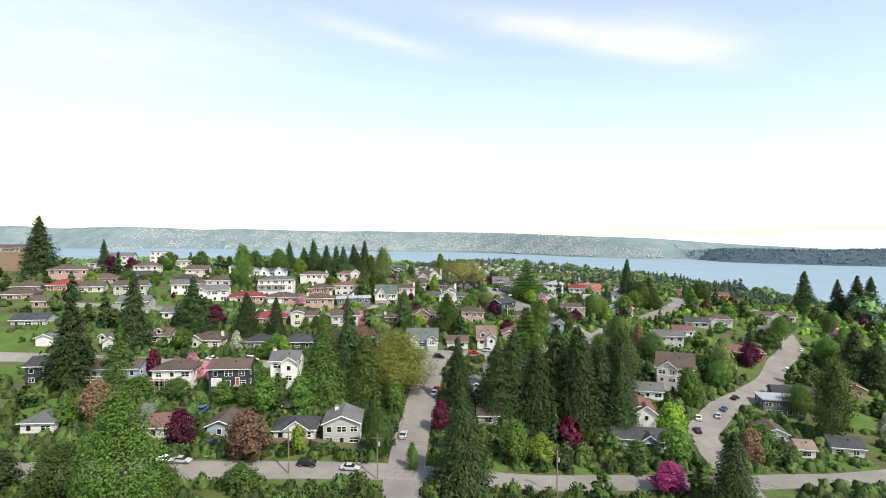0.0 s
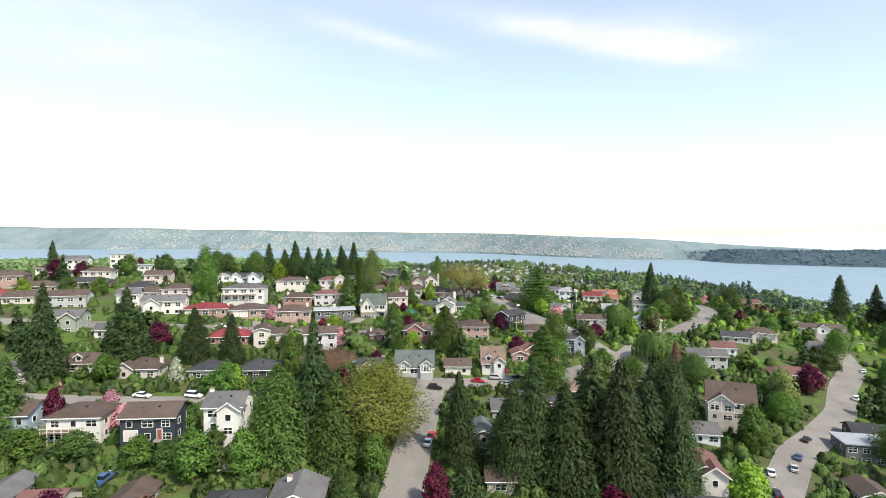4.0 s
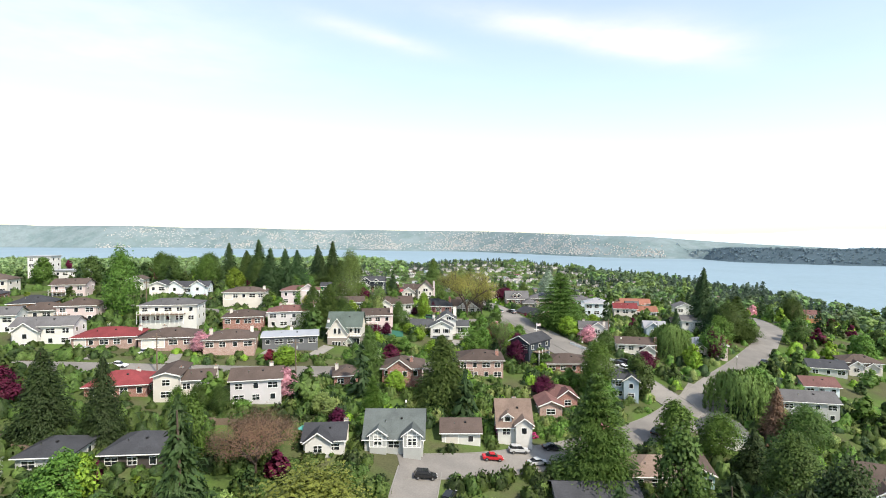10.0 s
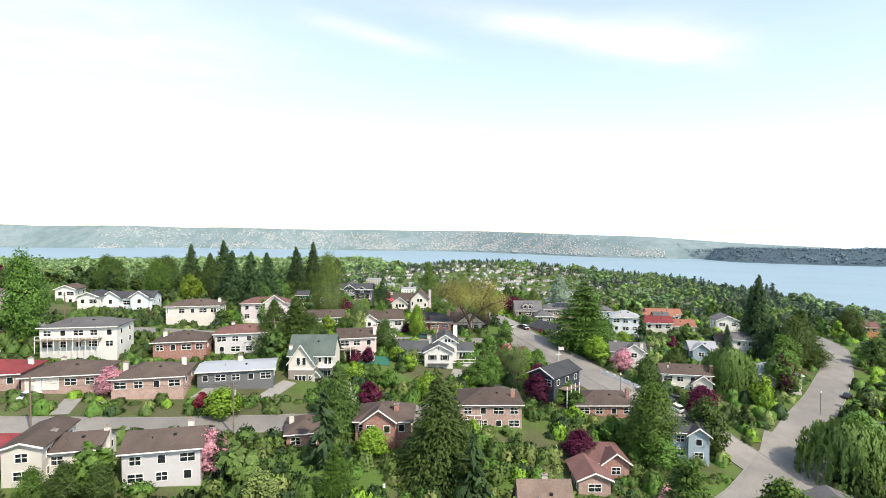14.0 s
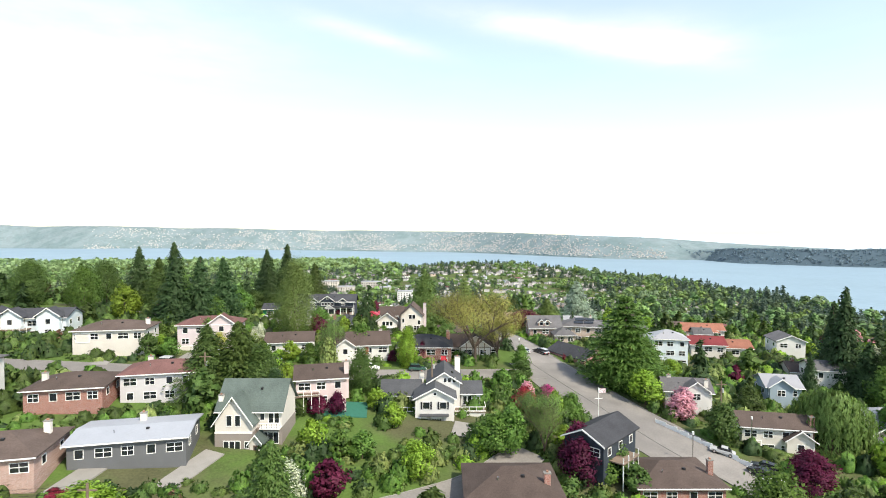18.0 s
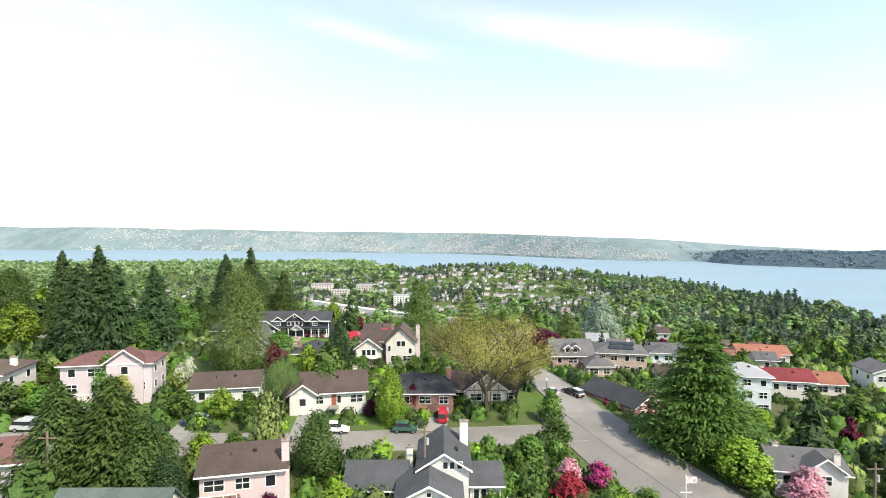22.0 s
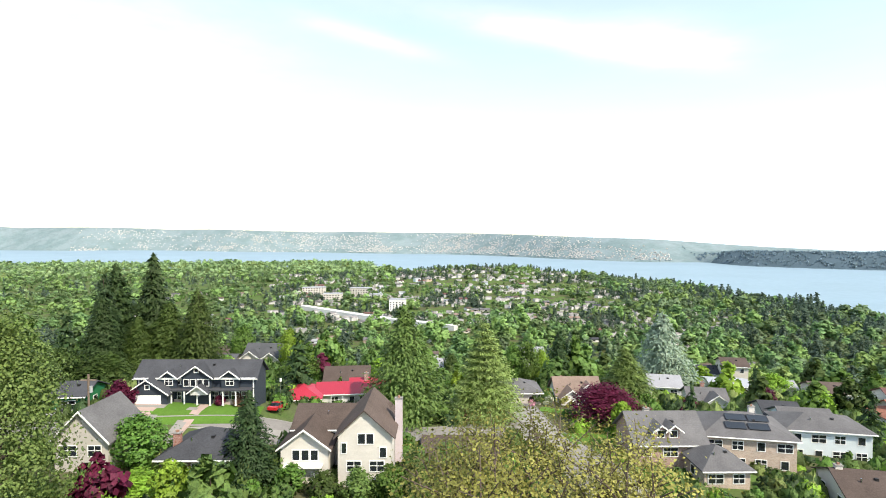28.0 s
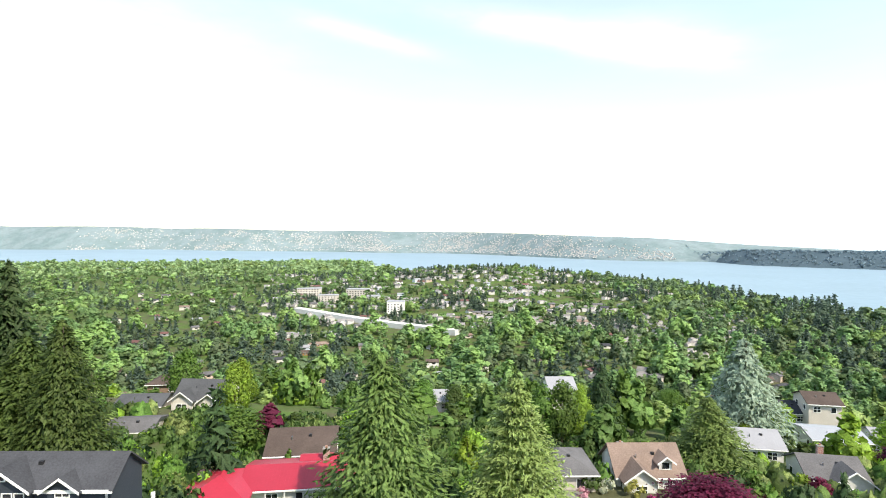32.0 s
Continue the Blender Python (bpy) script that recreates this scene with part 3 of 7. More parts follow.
def crown_round(seed, n, lobes, size, flat=0.8, hollow=0.55, low=0.22, tall=2.0):
    """A broad crown of unit height and radius: many lobes of leaves with gaps between them."""
    rng = np.random.default_rng(seed)
    pts, nrm = [], []
    for i in range(lobes):
        ang, up = rng.uniform(0, 6.283), rng.uniform(0, 1) ** 0.8
        env = math.sin(math.pi * (0.18 + 0.8 * up)) ** 0.7
        rad = rng.uniform(0.25, 0.72) * env
        c = np.array([rad * math.cos(ang), rad * math.sin(ang), low + (0.92 - low) * up])
        k = rng.normal(0, 1, (n // lobes, 3))
        k /= np.linalg.norm(k, axis=1, keepdims=True)
        r = rng.uniform(hollow, 1.0, (len(k), 1)) * rng.uniform(0.17, 0.34)
        pts.append(c + k * r * (1, 1, flat * 0.75))
        nrm.append(0.6 * k + (c - (0, 0, 0.5)) * (1, 1, 1.5) + (0, 0, 0.35))
    p = np.concatenate(pts) * (1, 1, tall)
    v = quads(p, np.concatenate(nrm), rng.uniform(0.6, 1.3, len(p)) * size * 1.25, rng)
    v[:, 2] /= tall
    return v


def crown_conifer(seed, levels, arms, seg, size, droop=0.25, power=1.0, ragged=0.25, base=0.06, tip=0.02, lift=0.0, tall=4.0, uneven=0.45, flat=0.0):
    """A crown of unit height and radius: uneven boughs round the stem, each a spray of short twigs. tall: the height in radii that its leaves are shaped for."""
    rng = np.random.default_rng(seed)
    lump = rng.uniform(0, 6.283, 4)
    pts, nrm, al = [], [], []
    for k in range(levels):
        for j in range(max(4, int(arms * (0.35 + 0.65 * (1 - k / levels))))):
            f = min(0.995, max(0.0, (k + rng.uniform(-uneven, uneven)) / levels))
            a = rng.uniform(0, 6.283)
            z = base + (0.99 - base) * f
            reach = (1 - f) ** power * (1 if f > 0.1 else 0.7 + 3 * f) + tip
            reach *= 1 + ragged * 0.6 * (math.sin(3 * a + lump[0] + 9 * f) * math.sin(14 * f + lump[1] + 2 * a))
            length = reach * rng.uniform(1 - ragged, 1 + ragged * 0.4)
            out = np.array([math.cos(a), math.sin(a), 0])
            side = np.array([-math.sin(a), math.cos(a), 0])
            count = max(2, int(seg * (0.3 + 0.7 * length)))
            s = ((np.arange(count) + rng.uniform(0.1, 0.9, count)) / count) ** 0.7
            zz = z + (lift * s * length - droop * 0.5 * (s * length) ** 1.6 + rng.normal(0, 0.05 if uneven > 0.2 else 0.02, count)) / tall
            p = out * (s * length)[:, None] + side * (rng.uniform(-0.28, 0.28, count) * length * (0.3 + s))[:, None]
            p[:, 2] = zz
            pts.append(p)
            nrm.append(out * (0.8 - 0.6 * flat) + (0, 0, 0.7 + 0.5 * flat) + rng.normal(0, 0.2 - 0.1 * flat, (count, 3)))
            al.append(out + (0, 0, -droop) + rng.normal(0, 0.25, (count, 3)))
    p = np.concatenate(pts) * (1, 1, tall)
    v = quads(p, np.concatenate(nrm), rng.uniform(0.6, 1.3, len(p)) * size, rng, 1.8, np.concatenate(al), slim=0.7)
    v[:, 2] /= tall
    return v


def crown_hanging(seed, strands, seg, size):
    """A weeping crown: long strands that hang from a dome."""
    rng = np.random.default_rng(seed)
    pts = []
    for i in range(strands):
        a, r = rng.uniform(0, 6.283), rng.uniform(0.05, 1.0) ** 0.6
        top = 0.35 + 0.62 * math.sqrt(max(0.02, 1 - r * r * 0.85)) * rng.uniform(0.9, 1.03)
        low = top - rng.uniform(0.2, 0.6) * (0.5 + r)
        s = np.linspace(top, max(low, 0.03), seg)
        pts.append(np.stack([r * math.cos(a) * (1 + 0.1 * (top - s)), r * math.sin(a) * (1 + 0.1 * (top - s)), s], 1) + rng.normal(0, 0.02, (seg, 3)))
    p = np.concatenate(pts)
    n = p * (1, 1, 0.2)
    return quads(p, n, rng.uniform(0.7, 1.3, len(p)) * size, rng, 1.8, np.tile((0, 0, -1.0), (len(p), 1)))


def trunk_mesh(name, seed, top=0.85, radius=0.02, limbs=7, first=0.25, spread=0.5, rise=0.35):
    """A tapered trunk with limbs, for a tree of unit height and radius."""
    rng = np.random.default_rng(seed)
    bm = bmesh.new()

    def tube(a, b, ra, rb, n=6):
        a, b = Vector(a), Vector(b)
        q = (b - a).to_track_quat("Z", "Y").to_matrix()
        ring = [[tuple(p + q @ Vector((math.cos(i * 6.283 / n) * r, math.sin(i * 6.283 / n) * r, 0))) for i in range(n)] for p, r in ((a, ra), (b, rb))]
        solid(bm, ring[0], ring[1])

    cuts = [(0, 0, -0.03), (rng.normal(0, 0.02), rng.normal(0, 0.02), top * 0.45), (rng.normal(0, 0.03), rng.normal(0, 0.03), top)]
    tube(cuts[0], cuts[1], radius * 1.3, radius * 0.8)
    tube(cuts[1], cuts[2], radius * 0.8, radius * 0.2)
    for i in range(limbs):
        z = first + (top - first) * i / max(limbs, 1) * 0.85
        a = i * 2.4 + rng.uniform(-0.4, 0.4)
        l = spread * (1 - 0.5 * z) * rng.uniform(0.7, 1.1)
        tube((0, 0, z), (l * math.cos(a), l * math.sin(a), z + rise * l * 0.6), radius * 0.45, radius * 0.12, 5)
    me = bpy.data.meshes.new(name)
    bm.to_mesh(me)
    bm.free()
    me.materials.append(BARK)
    return me


def branching(seed, fork=0.2, levels=4, spread=0.62, tall=2.0):
    """A forked tree of unit height and radius: its limbs as a mesh, and the ends of its twigs."""
    rng = np.random.default_rng(seed)
    bm, tips = bmesh.new(), []

    def limb(a, way, length, thick, level):
        b = a + way * length
        q = way.to_track_quat("Z", "Y").to_matrix()
        n = 6 if level > 2 else 4
        rings = [[tuple((p + q @ Vector((math.cos(k * 6.283 / n) * r, math.sin(k * 6.283 / n) * r, 0))) * f for f in (1,)) for k in range(n)] for p, r in ((a, thick), (b, thick * 0.62))]
        solid(bm, *[[tuple(c[0]) for c in g] for g in rings])
        if level <= 1:
            tips.extend([tuple(a + way * length * f) for f in (0.35, 0.7, 1.0)])
        if level == 0:
            return
        turn = rng.uniform(0, 6.283)
        m = 5 if level == levels else 4 if level > 1 else 3
        for k in range(m):
            g = turn + 6.283 * k / m + rng.normal(0, 0.3)
            out = Vector((math.cos(g), math.sin(g), 0))
            new_way = (way * rng.uniform(0.5, 0.9) + out * rng.uniform(spread * 0.7, spread * 1.2) + Vector((0, 0, 0.12))).normalized()
            limb(a + way * length * rng.uniform(0.75, 1.0), new_way, length * rng.uniform(0.62, 0.85) if level < levels else tall * 0.3, thick * 0.58, level - 1)

    limb(Vector((0, 0, -0.05)), Vector((0, 0, 1)), tall * fork + 0.05, 0.05, levels)
    tips = np.array(tips)
    wide, top = np.percentile(np.hypot(tips[:, 0], tips[:, 1]), 97), tips[:, 2].max()
    for v in bm.verts:
        v.co = (v.co.x / wide, v.co.y / wide, v.co.z / top)
    me = bpy.data.meshes.new("forked_trunk")
    bm.to_mesh(me)
    bm.free()
    me.materials.append(BARK)
    return me, tips / (wide, wide, top)


def crown_sparse(seed, tips, each, size, loose=0.05):
    """Small leaves scattered round the ends of the twigs, with gaps that show the limbs."""
    rng = np.random.default_rng(seed)
    p = np.repeat(tips, each, 0) + rng.normal(0, loose, (len(tips) * each, 3)) * (1, 1, 0.7)
    n = (p - (0, 0, 0.45)) + (0, 0, 0.3) + rng.normal(0, 0.2, p.shape)
    v = quads(p * (1, 1, 2), n, rng.uniform(0.6, 1.3, len(p)) * size, rng)
    v[:, 2] /= 2
    return v


FORKED = [branching(41), branching(42, 0.16, 4, 0.7)]
CROWNS = {
    "fir": [leaf_mesh("fir_crown", crown_conifer(s, 34, 30, 18, 0.042, 0.45, 0.9, 0.38), 3.0) for s in (1, 2, 24)],
    "cedar": [leaf_mesh("cedar_crown", crown_conifer(s, 42, 40, 20, 0.032, 0.7, 0.75, 0.3, 0.03), 3.0) for s in (3, 4, 25)],
    "deodar": [leaf_mesh("deodar_crown", crown_conifer(s, 15, 84, 44, 0.021, 0.2, 0.88, 0.26, 0.04, 0.03, 0.05, 2.1, 0.09, 1.0), 2.0) for s in (5, 48)],
    "spruce": [leaf_mesh("spruce_crown", crown_conifer(6, 20, 36, 20, 0.036, 0.4, 0.8, 0.22, tall=2.4, uneven=0.1), 2.0)],
    "oval": [leaf_mesh("oval_crown", crown_round(s, 9000, 130, 0.026, 1.0, 0.4, 0.05, 2.7), 2.7) for s in (7, 8)],
    "broad": [leaf_mesh("broad_crown", crown_round(s, 1900, 50, 0.052, 0.85, 0.5, 0.14)) for s in (9, 10, 11)],
    "great": [leaf_mesh("great_crown", crown_round(s, 12500, 150, 0.0185, 0.8, 0.45, 0.2)) for s in (22, 23)],
    "plume": [leaf_mesh("plume_crown", crown_round(50, 26000, 260, 0.0135, 1.0, 0.4, 0.03, 2.7), 2.7)],
    "giant": [leaf_mesh("giant_crown", crown_round(49, 30000, 220, 0.0115, 0.8, 0.45, 0.12))],
    "fair": [leaf_mesh("fair_crown", crown_round(s, 3900, 90, 0.035, 0.82, 0.45, 0.16)) for s in (44, 45, 46)],
    "thin": [leaf_mesh("thin_crown", crown_sparse(12 + k, FORKED[k][1], 24, 0.01, 0.06)) for k in (0, 1)],
    "willow": [leaf_mesh("willow_crown", crown_hanging(14, 520, 14, 0.022))],
    "shrub": [leaf_mesh("shrub_crown", crown_round(s, 260, 10, 0.1, 1.0, 0.6, 0.12, 1.3), 1.2) for s in (15, 16, 17, 18)],
    "far_fir": [leaf_mesh("far_fir_crown", crown_conifer(s, 15, 11, 5, 0.16, q, 0.75, 0.3), 3.0) for s, q in ((19, 0.5), (26, 0.7))],
    "far_broad": [leaf_mesh("far_broad_crown", crown_round(s, 380, 20, 0.115, 0.95, 0.6, 0.08)) for s in (20, 21, 27)],
}
TRUNKS = {"straight": trunk_mesh("conifer_trunk", 1, 0.95, 0.018, 0), "limbed": trunk_mesh("limbed_trunk", 2, 0.8, 0.03, 9)}
def crown_bush(seed, n=24, size=0.16, body=0.78):
    """A low bush of unit height and radius: a lumpy body with loose leaves round it."""
    rng = np.random.default_rng(seed)
    lump = rng.uniform(0, 6.283, 3)
    rows = []

    def at_ring(i, j):
        u, v = 6.283 * (i % 8) / 8, 1.5 * (j / 3)
        r = body * (1 + 0.36 * math.sin(3 * u + lump[0]) * math.cos(2 * v + lump[1]) + 0.12 * math.sin(5 * u + lump[2] + 3 * v))
        d = np.array([math.cos(u) * math.cos(v), math.sin(u) * math.cos(v), math.sin(v)])
        return np.concatenate([d * r + (0, 0, 0.08), d + (0, 0, 0.15)])

    for j in range(3):
        for i in range(8):
            rows += [at_ring(i, j), at_ring(i + 1, j), at_ring(i + 1, j + 1), at_ring(i, j + 1)]
    k = rng.normal(0, 1, (n, 3)) + (0, 0, 0.5)
    k[:, 2] = np.abs(k[:, 2])
    k /= np.linalg.norm(k, axis=1, keepdims=True)
    return np.concatenate([np.array(rows), quads(k * rng.uniform(0.75, 1.0, (n, 1)) + (0, 0, 0.05), k, rng.uniform(0.7, 1.3, n) * size, rng, loose=0.8)])


GREENS = {
    "fresh": ((0.125, 0.195, 0.05), (0.20, 0.28, 0.085)),
    "deep": ((0.034, 0.064, 0.02), (0.06, 0.096, 0.032)),
    "fir": ((0.035, 0.075, 0.028), (0.062, 0.112, 0.042)), "cedar": ((0.06, 0.112, 0.026), (0.11, 0.17, 0.042)), "deodar": ((0.075, 0.155, 0.036), (0.14, 0.25, 0.06)),
    "spruce": ((0.20, 0.28, 0.20), (0.35, 0.44, 0.34)), "leaf": ((0.072, 0.15, 0.028), (0.14, 0.245, 0.05)), "lime": ((0.165, 0.28, 0.032), (0.26, 0.39, 0.055)),
    "olive": ((0.15, 0.18, 0.035), (0.23, 0.25, 0.06)), "willow": ((0.10, 0.18, 0.045), (0.17, 0.26, 0.075)), "purple": ((0.065, 0.008, 0.027), (0.15, 0.018, 0.058)),
    "pink": ((0.60, 0.25, 0.33), (0.75, 0.45, 0.50)), "white": ((0.65, 0.66, 0.58), (0.30, 0.36, 0.18)), "crimson": ((0.26, 0.02, 0.03), (0.38, 0.05, 0.07)), "magenta": ((0.40, 0.03, 0.15), (0.58, 0.10, 0.27)),
    "dim": ((0.055, 0.105, 0.025), (0.105, 0.165, 0.045)), "rust": ((0.19, 0.115, 0.08), (0.26, 0.16, 0.105)), "gold": ((0.29, 0.30, 0.07), (0.42, 0.41, 0.12)), "pale": ((0.20, 0.29, 0.085), (0.31, 0.39, 0.14)),
}
KIND_WORDS = {"fir": "tall dark fir", "cedar": "dense cone-shaped cedar", "deodar": "broad tiered cedar with spreading boughs", "spruce": "silvery blue-green spruce", "oval": "dense oval-crowned tree",
              "broad": "broad-crowned tree", "great": "large broad-crowned tree", "fair": "broad-crowned tree", "giant": "huge broad-crowned tree", "plume": "tall feathery tree with fresh leaves", "thin": "open-crowned tree with thin spring leaves", "willow": "weeping tree with hanging branches", "shrub": "rounded shrub", "far_fir": "conifer", "far_broad": "leafy tree"}
HUE_WORDS = {"fresh": "fresh spring-green", "deep": "deep dark green", "fir": "deep green", "cedar": "olive green", "deodar": "fresh green", "spruce": "silvery", "leaf": "mid-green", "lime": "bright lime-green", "olive": "olive-gold", "willow": "soft green", "purple": "dark purple-leaved",
             "pink": "pink-flowering", "white": "white-flowering", "crimson": "red-flowering", "magenta": "magenta-flowering", "dim": "dull green", "rust": "rust-brown budding", "gold": "golden spring-leaved", "pale": "pale green"}
PLANT_COUNT = [0]


def plant(kind, x, y, h, r, hue=None, z=None, sink=0.15):
    """A tree or shrub of height h and crown radius r that stands on the ground."""
    hue = hue or ("fir" if "fir" in kind else kind)
    PLANT_COUNT[0] += 1
    k = PLANT_COUNT[0]
    if kind == "broad" and r > 3.8:
        kind = "giant" if r > 12 and y < 600 else "great" if r > 6.8 else "fair"
    ground_z = land_z(x, y) if z is None else z
    mesh = CROWNS[kind]
    small = kind == "shrub"
    stand = Matrix.Translation((x, y, ground_z - sink)) @ Matrix.Rotation(k * 2.399, 4, "Z")
    if small:
        ob = crown = new("shrub", mesh[k % len(mesh)])
        ob.matrix_world = stand
    else:
        ob = new("tree")
        ob.matrix_world = stand
        crown = part("crown", mesh[k % len(mesh)], None, ob)
    crown.scale = (r, r, h)
    crown.material_slots[0].link = "OBJECT"
    crown.material_slots[0].material = leafy("foliage_" + hue, *GREENS[hue])
    if kind == "thin":
        t = part("trunk", FORKED[k % 2][0], None, ob)
        t.scale = (r, r, h)
    elif kind in ("broad", "fair", "great", "giant", "plume", "oval", "willow"):
        t = part("trunk", TRUNKS["limbed"], None, ob)
        t.scale = (r, r, h)
    elif not small:
        t = part("trunk", TRUNKS["straight"], None, ob)
        t.scale = (h * 0.85, h * 0.85, h)
    size = "small " if not small and h < 6 else "tall " if h > 17 and kind not in ("fir",) else ""
    return tagged(ob, f"{size}{HUE_WORDS[hue]} {KIND_WORDS[kind]} on the hillside" if kind != "shrub" else f"{HUE_WORDS[hue]} rounded garden shrub on a lawn", "shrub" if small else "tree",
                  "garden shrubs" if small else "trees on the hillside")


# ---- streets ----
STREETS = []


def strip(name, line, width, lift, material, label, category, kind="structure", edge=0.0, step=3.0, parent=None, side=0.0):
    """A ribbon that lies on the ground along a line of points; side shifts it across its run."""
    pts = [Vector((*p, 0)) for p in line]
    dense = []
    for a, b in zip(pts, pts[1:]):
        n = max(1, int((b - a).length / step))
        dense += [a.lerp(b, i / n) for i in range(n)]
    dense.append(pts[-1])
    for _ in range(3):
        dense = [dense[0]] + [(dense[i - 1] + dense[i] * 2 + dense[i + 1]) / 4 for i in range(1, len(dense) - 1)] + [dense[-1]]
    verts, faces, cross = [], [], 5
    for i, p in enumerate(dense):
        d = (dense[min(i + 1, len(dense) - 1)] - dense[max(i - 1, 0)]).normalized()
        q = Vector((d.y, -d.x, 0))
        for j in range(cross):
            o = p + q * (side + width * (j / (cross - 1) - 0.5))
            verts.append((o.x, o.y, land_z(o.x, o.y) + lift))
        verts.append((verts[-cross][0], verts[-cross][1], verts[-cross][2] - edge - 0.3))
        verts.append((verts[-2][0], verts[-2][1], verts[-2][2] - edge - 0.3))
    w = cross + 2
    for i in range(len(dense) - 1):
        a, b = i * w, (i + 1) * w
        for j in range(cross - 1):
            faces.append((a + j, a + j + 1, b + j + 1, b + j))
        faces.append((a + cross, a, b, b + cross))
        faces.append((a + cross - 1, a + cross + 1, b + cross + 1, b + cross - 1))
    ob = new(name, mesh_of(name, verts, faces, material))
    if parent:
        ob.parent = parent
    else:
        tagged(ob, label, category, "", kind)
    if material is ASPHALT:
        STREETS.append(([(p.x, p.y) for p in dense], width / 2 + 1.2))
    return ob


def street(line, width=8.0, kerbs=True, walks=False):
    road = strip("road", line, width, 0.12, ASPHALT, "worn grey residential street with patched tarmac", "road")
    if kerbs:
        for s in (-1, 1):
            strip("kerb", line, 0.2, 0.22, CONCRETE, "pale concrete kerb", "kerb", side=s * (width / 2 + 0.12), edge=0.1)
    if walks:
        for s in (-1, 1):
            strip("pavement", line, 1.5, 0.22, CONCRETE, "pale concrete pavement beside a verge", "pavement", side=s * (width / 2 + 2.6), edge=0.1)
    return road

# ---- streets ----
street([(-11, 60), (-10, 139), (-8, 175), (-5, 209)], 8.4)
street([(-170, 110), (-62, 118), (-12, 123), (20, 123), (65, 133), (110, 146), (150, 162)], 7.0)
street([(-170, 170), (-88, 176.5), (-47, 185), (-12, 194)], 6.5)
street([(-9, 209), (8, 213), (24, 220), (40, 229), (56, 241), (71.5, 257), (87, 274), (106, 293), (128, 318), (152, 352), (166, 400)], 8.5)
street([(62, 60), (70, 120), (79, 168), (98, 192), (112, 204), (134, 224), (152, 248), (173, 270), (188, 305), (200, 360)], 8.5)
street([(-170, 227), (-120, 234), (-82, 241), (-54, 246.5), (-27, 254), (-10, 260), (6, 270), (16, 283)], 6.5)
street([(66, 254), (60, 272), (47, 292), (36, 318), (30, 335), (27, 352), (23, 370), (17, 388), (16, 412)], 9.5)
street([(-150, 296), (-65, 305), (-22, 313), (26, 326)], 7.0)
street([(-140, 362), (-60, 369.5), (-20, 375.5), (0, 380), (16, 388)], 7.4)
strip("road", [(48, 286), (34, 311), (27, 336)], 17.0, 0.135, ASPHALT, "wide tarmac where two residential streets meet", "road")
strip("road", [(61, 241), (73, 255), (82, 268)], 13.0, 0.135, ASPHALT, "wide tarmac where two residential streets meet", "road")

# ---- houses ----
house(-27.8, 140.4, 103.2, 9.3, 10, 5.00, "gable_y", "grey", "grey", floors=2, rot=5, stack=[(-2,2,.8)], label="light grey clapboard house with a white-edged front gable")
house(-39.7, 139.0, 104.2, 10.2, 9, 2.80, "hip", "white", "dark", floors=1, rot=5, gables=[(0.5,6,0.5,2.9)], label="low white bungalow with a dark hip roof")
house(-58.4, 138.7, 105.3, 6.1, 10, 2.80, "gable_y", "greyblue", "brown", floors=1, rot=5, label="blue-grey cottage with a white-framed front gable")
house(-72.0, 136.0, 105.8, 7.2, 9, 2.80, "gable_x", "beige", "redbrown", floors=1, rot=5, label="bungalow with a red-brown roof behind a purple tree")
house(-81.8, 138.6, 106.5, 6.2, 10, 2.80, "gable_y", "white", "grey", floors=1, rot=5, label="small white house with a grey gable roof")
house(-102.8, 135.7, 106.9, 8.0, 9, 2.80, "hip", "white", "grey", floors=1, rot=5, label="low house with a grey hip roof")
house(-55.6, 155.0, 107.5, 3.5, 4, 2.80, "gable_x", "brown", "tan", floors=1, rot=5, label="small garden shed with a rust-tan roof")
house(-83.1, 162.9, 111.1, 11.5, 9, 5.00, "hip", "white", "brown", floors=2, rot=5, door=1.0,deck=6, label="white house with a brown hip roof and a raised deck")
house(-64.7, 159.5, 112.3, 11.3, 9, 5.00, "gable_x", "navy", "brown", floors=2, rot=5, foot=6.8, garage=1,door=2.5, label="dark blue clapboard house with white windows")
house(-48.0, 158.3, 115.0, 7.8, 9, 5.00, "gable_x", "white", "grey", floors=2, rot=5, foot=11.0, gables=[(2.6,4.6,1.6,4.6)],stack=[(-3.6,0,1.2)], label="white two-storey house with an arched bay")
house(-100.4, 162.4, 111.5, 14.1, 9, 5.00, "gable_x", "greyblue", "brown", floors=2, rot=5, deck=5, label="grey-blue house with a brown roof above a steep garden")
house(-122.2, 161.2, 112.5, 7.2, 9, 5.00, "gable_x", "navy", "dark", floors=2, rot=5, label="dark house with white windows")
house(-139.8, 186.8, 118.1, 5.6, 9, 2.80, "gable_y", "white", "grey", floors=1, rot=7.5, garage=1, label="white cottage with a front gable")
house(-116.4, 188.2, 116.7, 7.4, 9, 2.80, "gable_x", "white", "grey", floors=1, rot=5, gables=[(0,5.5,2,2.9)],dormers=[-4,4], label="white cottage with dormers and a columned porch")
house(-105.7, 197.2, 117.1, 7.7, 9, 2.80, "gable_x", "beige", "brown", floors=1, rot=5, dormers=[0], label="beige cottage with a brown roof")
house(-88.9, 197.6, 115.6, 11.1, 10, 2.80, "hip", "beige", "brown", floors=1, rot=5, gables=[(-4.5,5,1,2.9)],stack=[(4.8,0,.6)], label="low beige house with a brown hip roof")
house(-71.0, 200.3, 114.5, 8.7, 9, 2.80, "hip", "grey", "dark", floors=1, rot=5, label="low grey house with a dark hip roof")
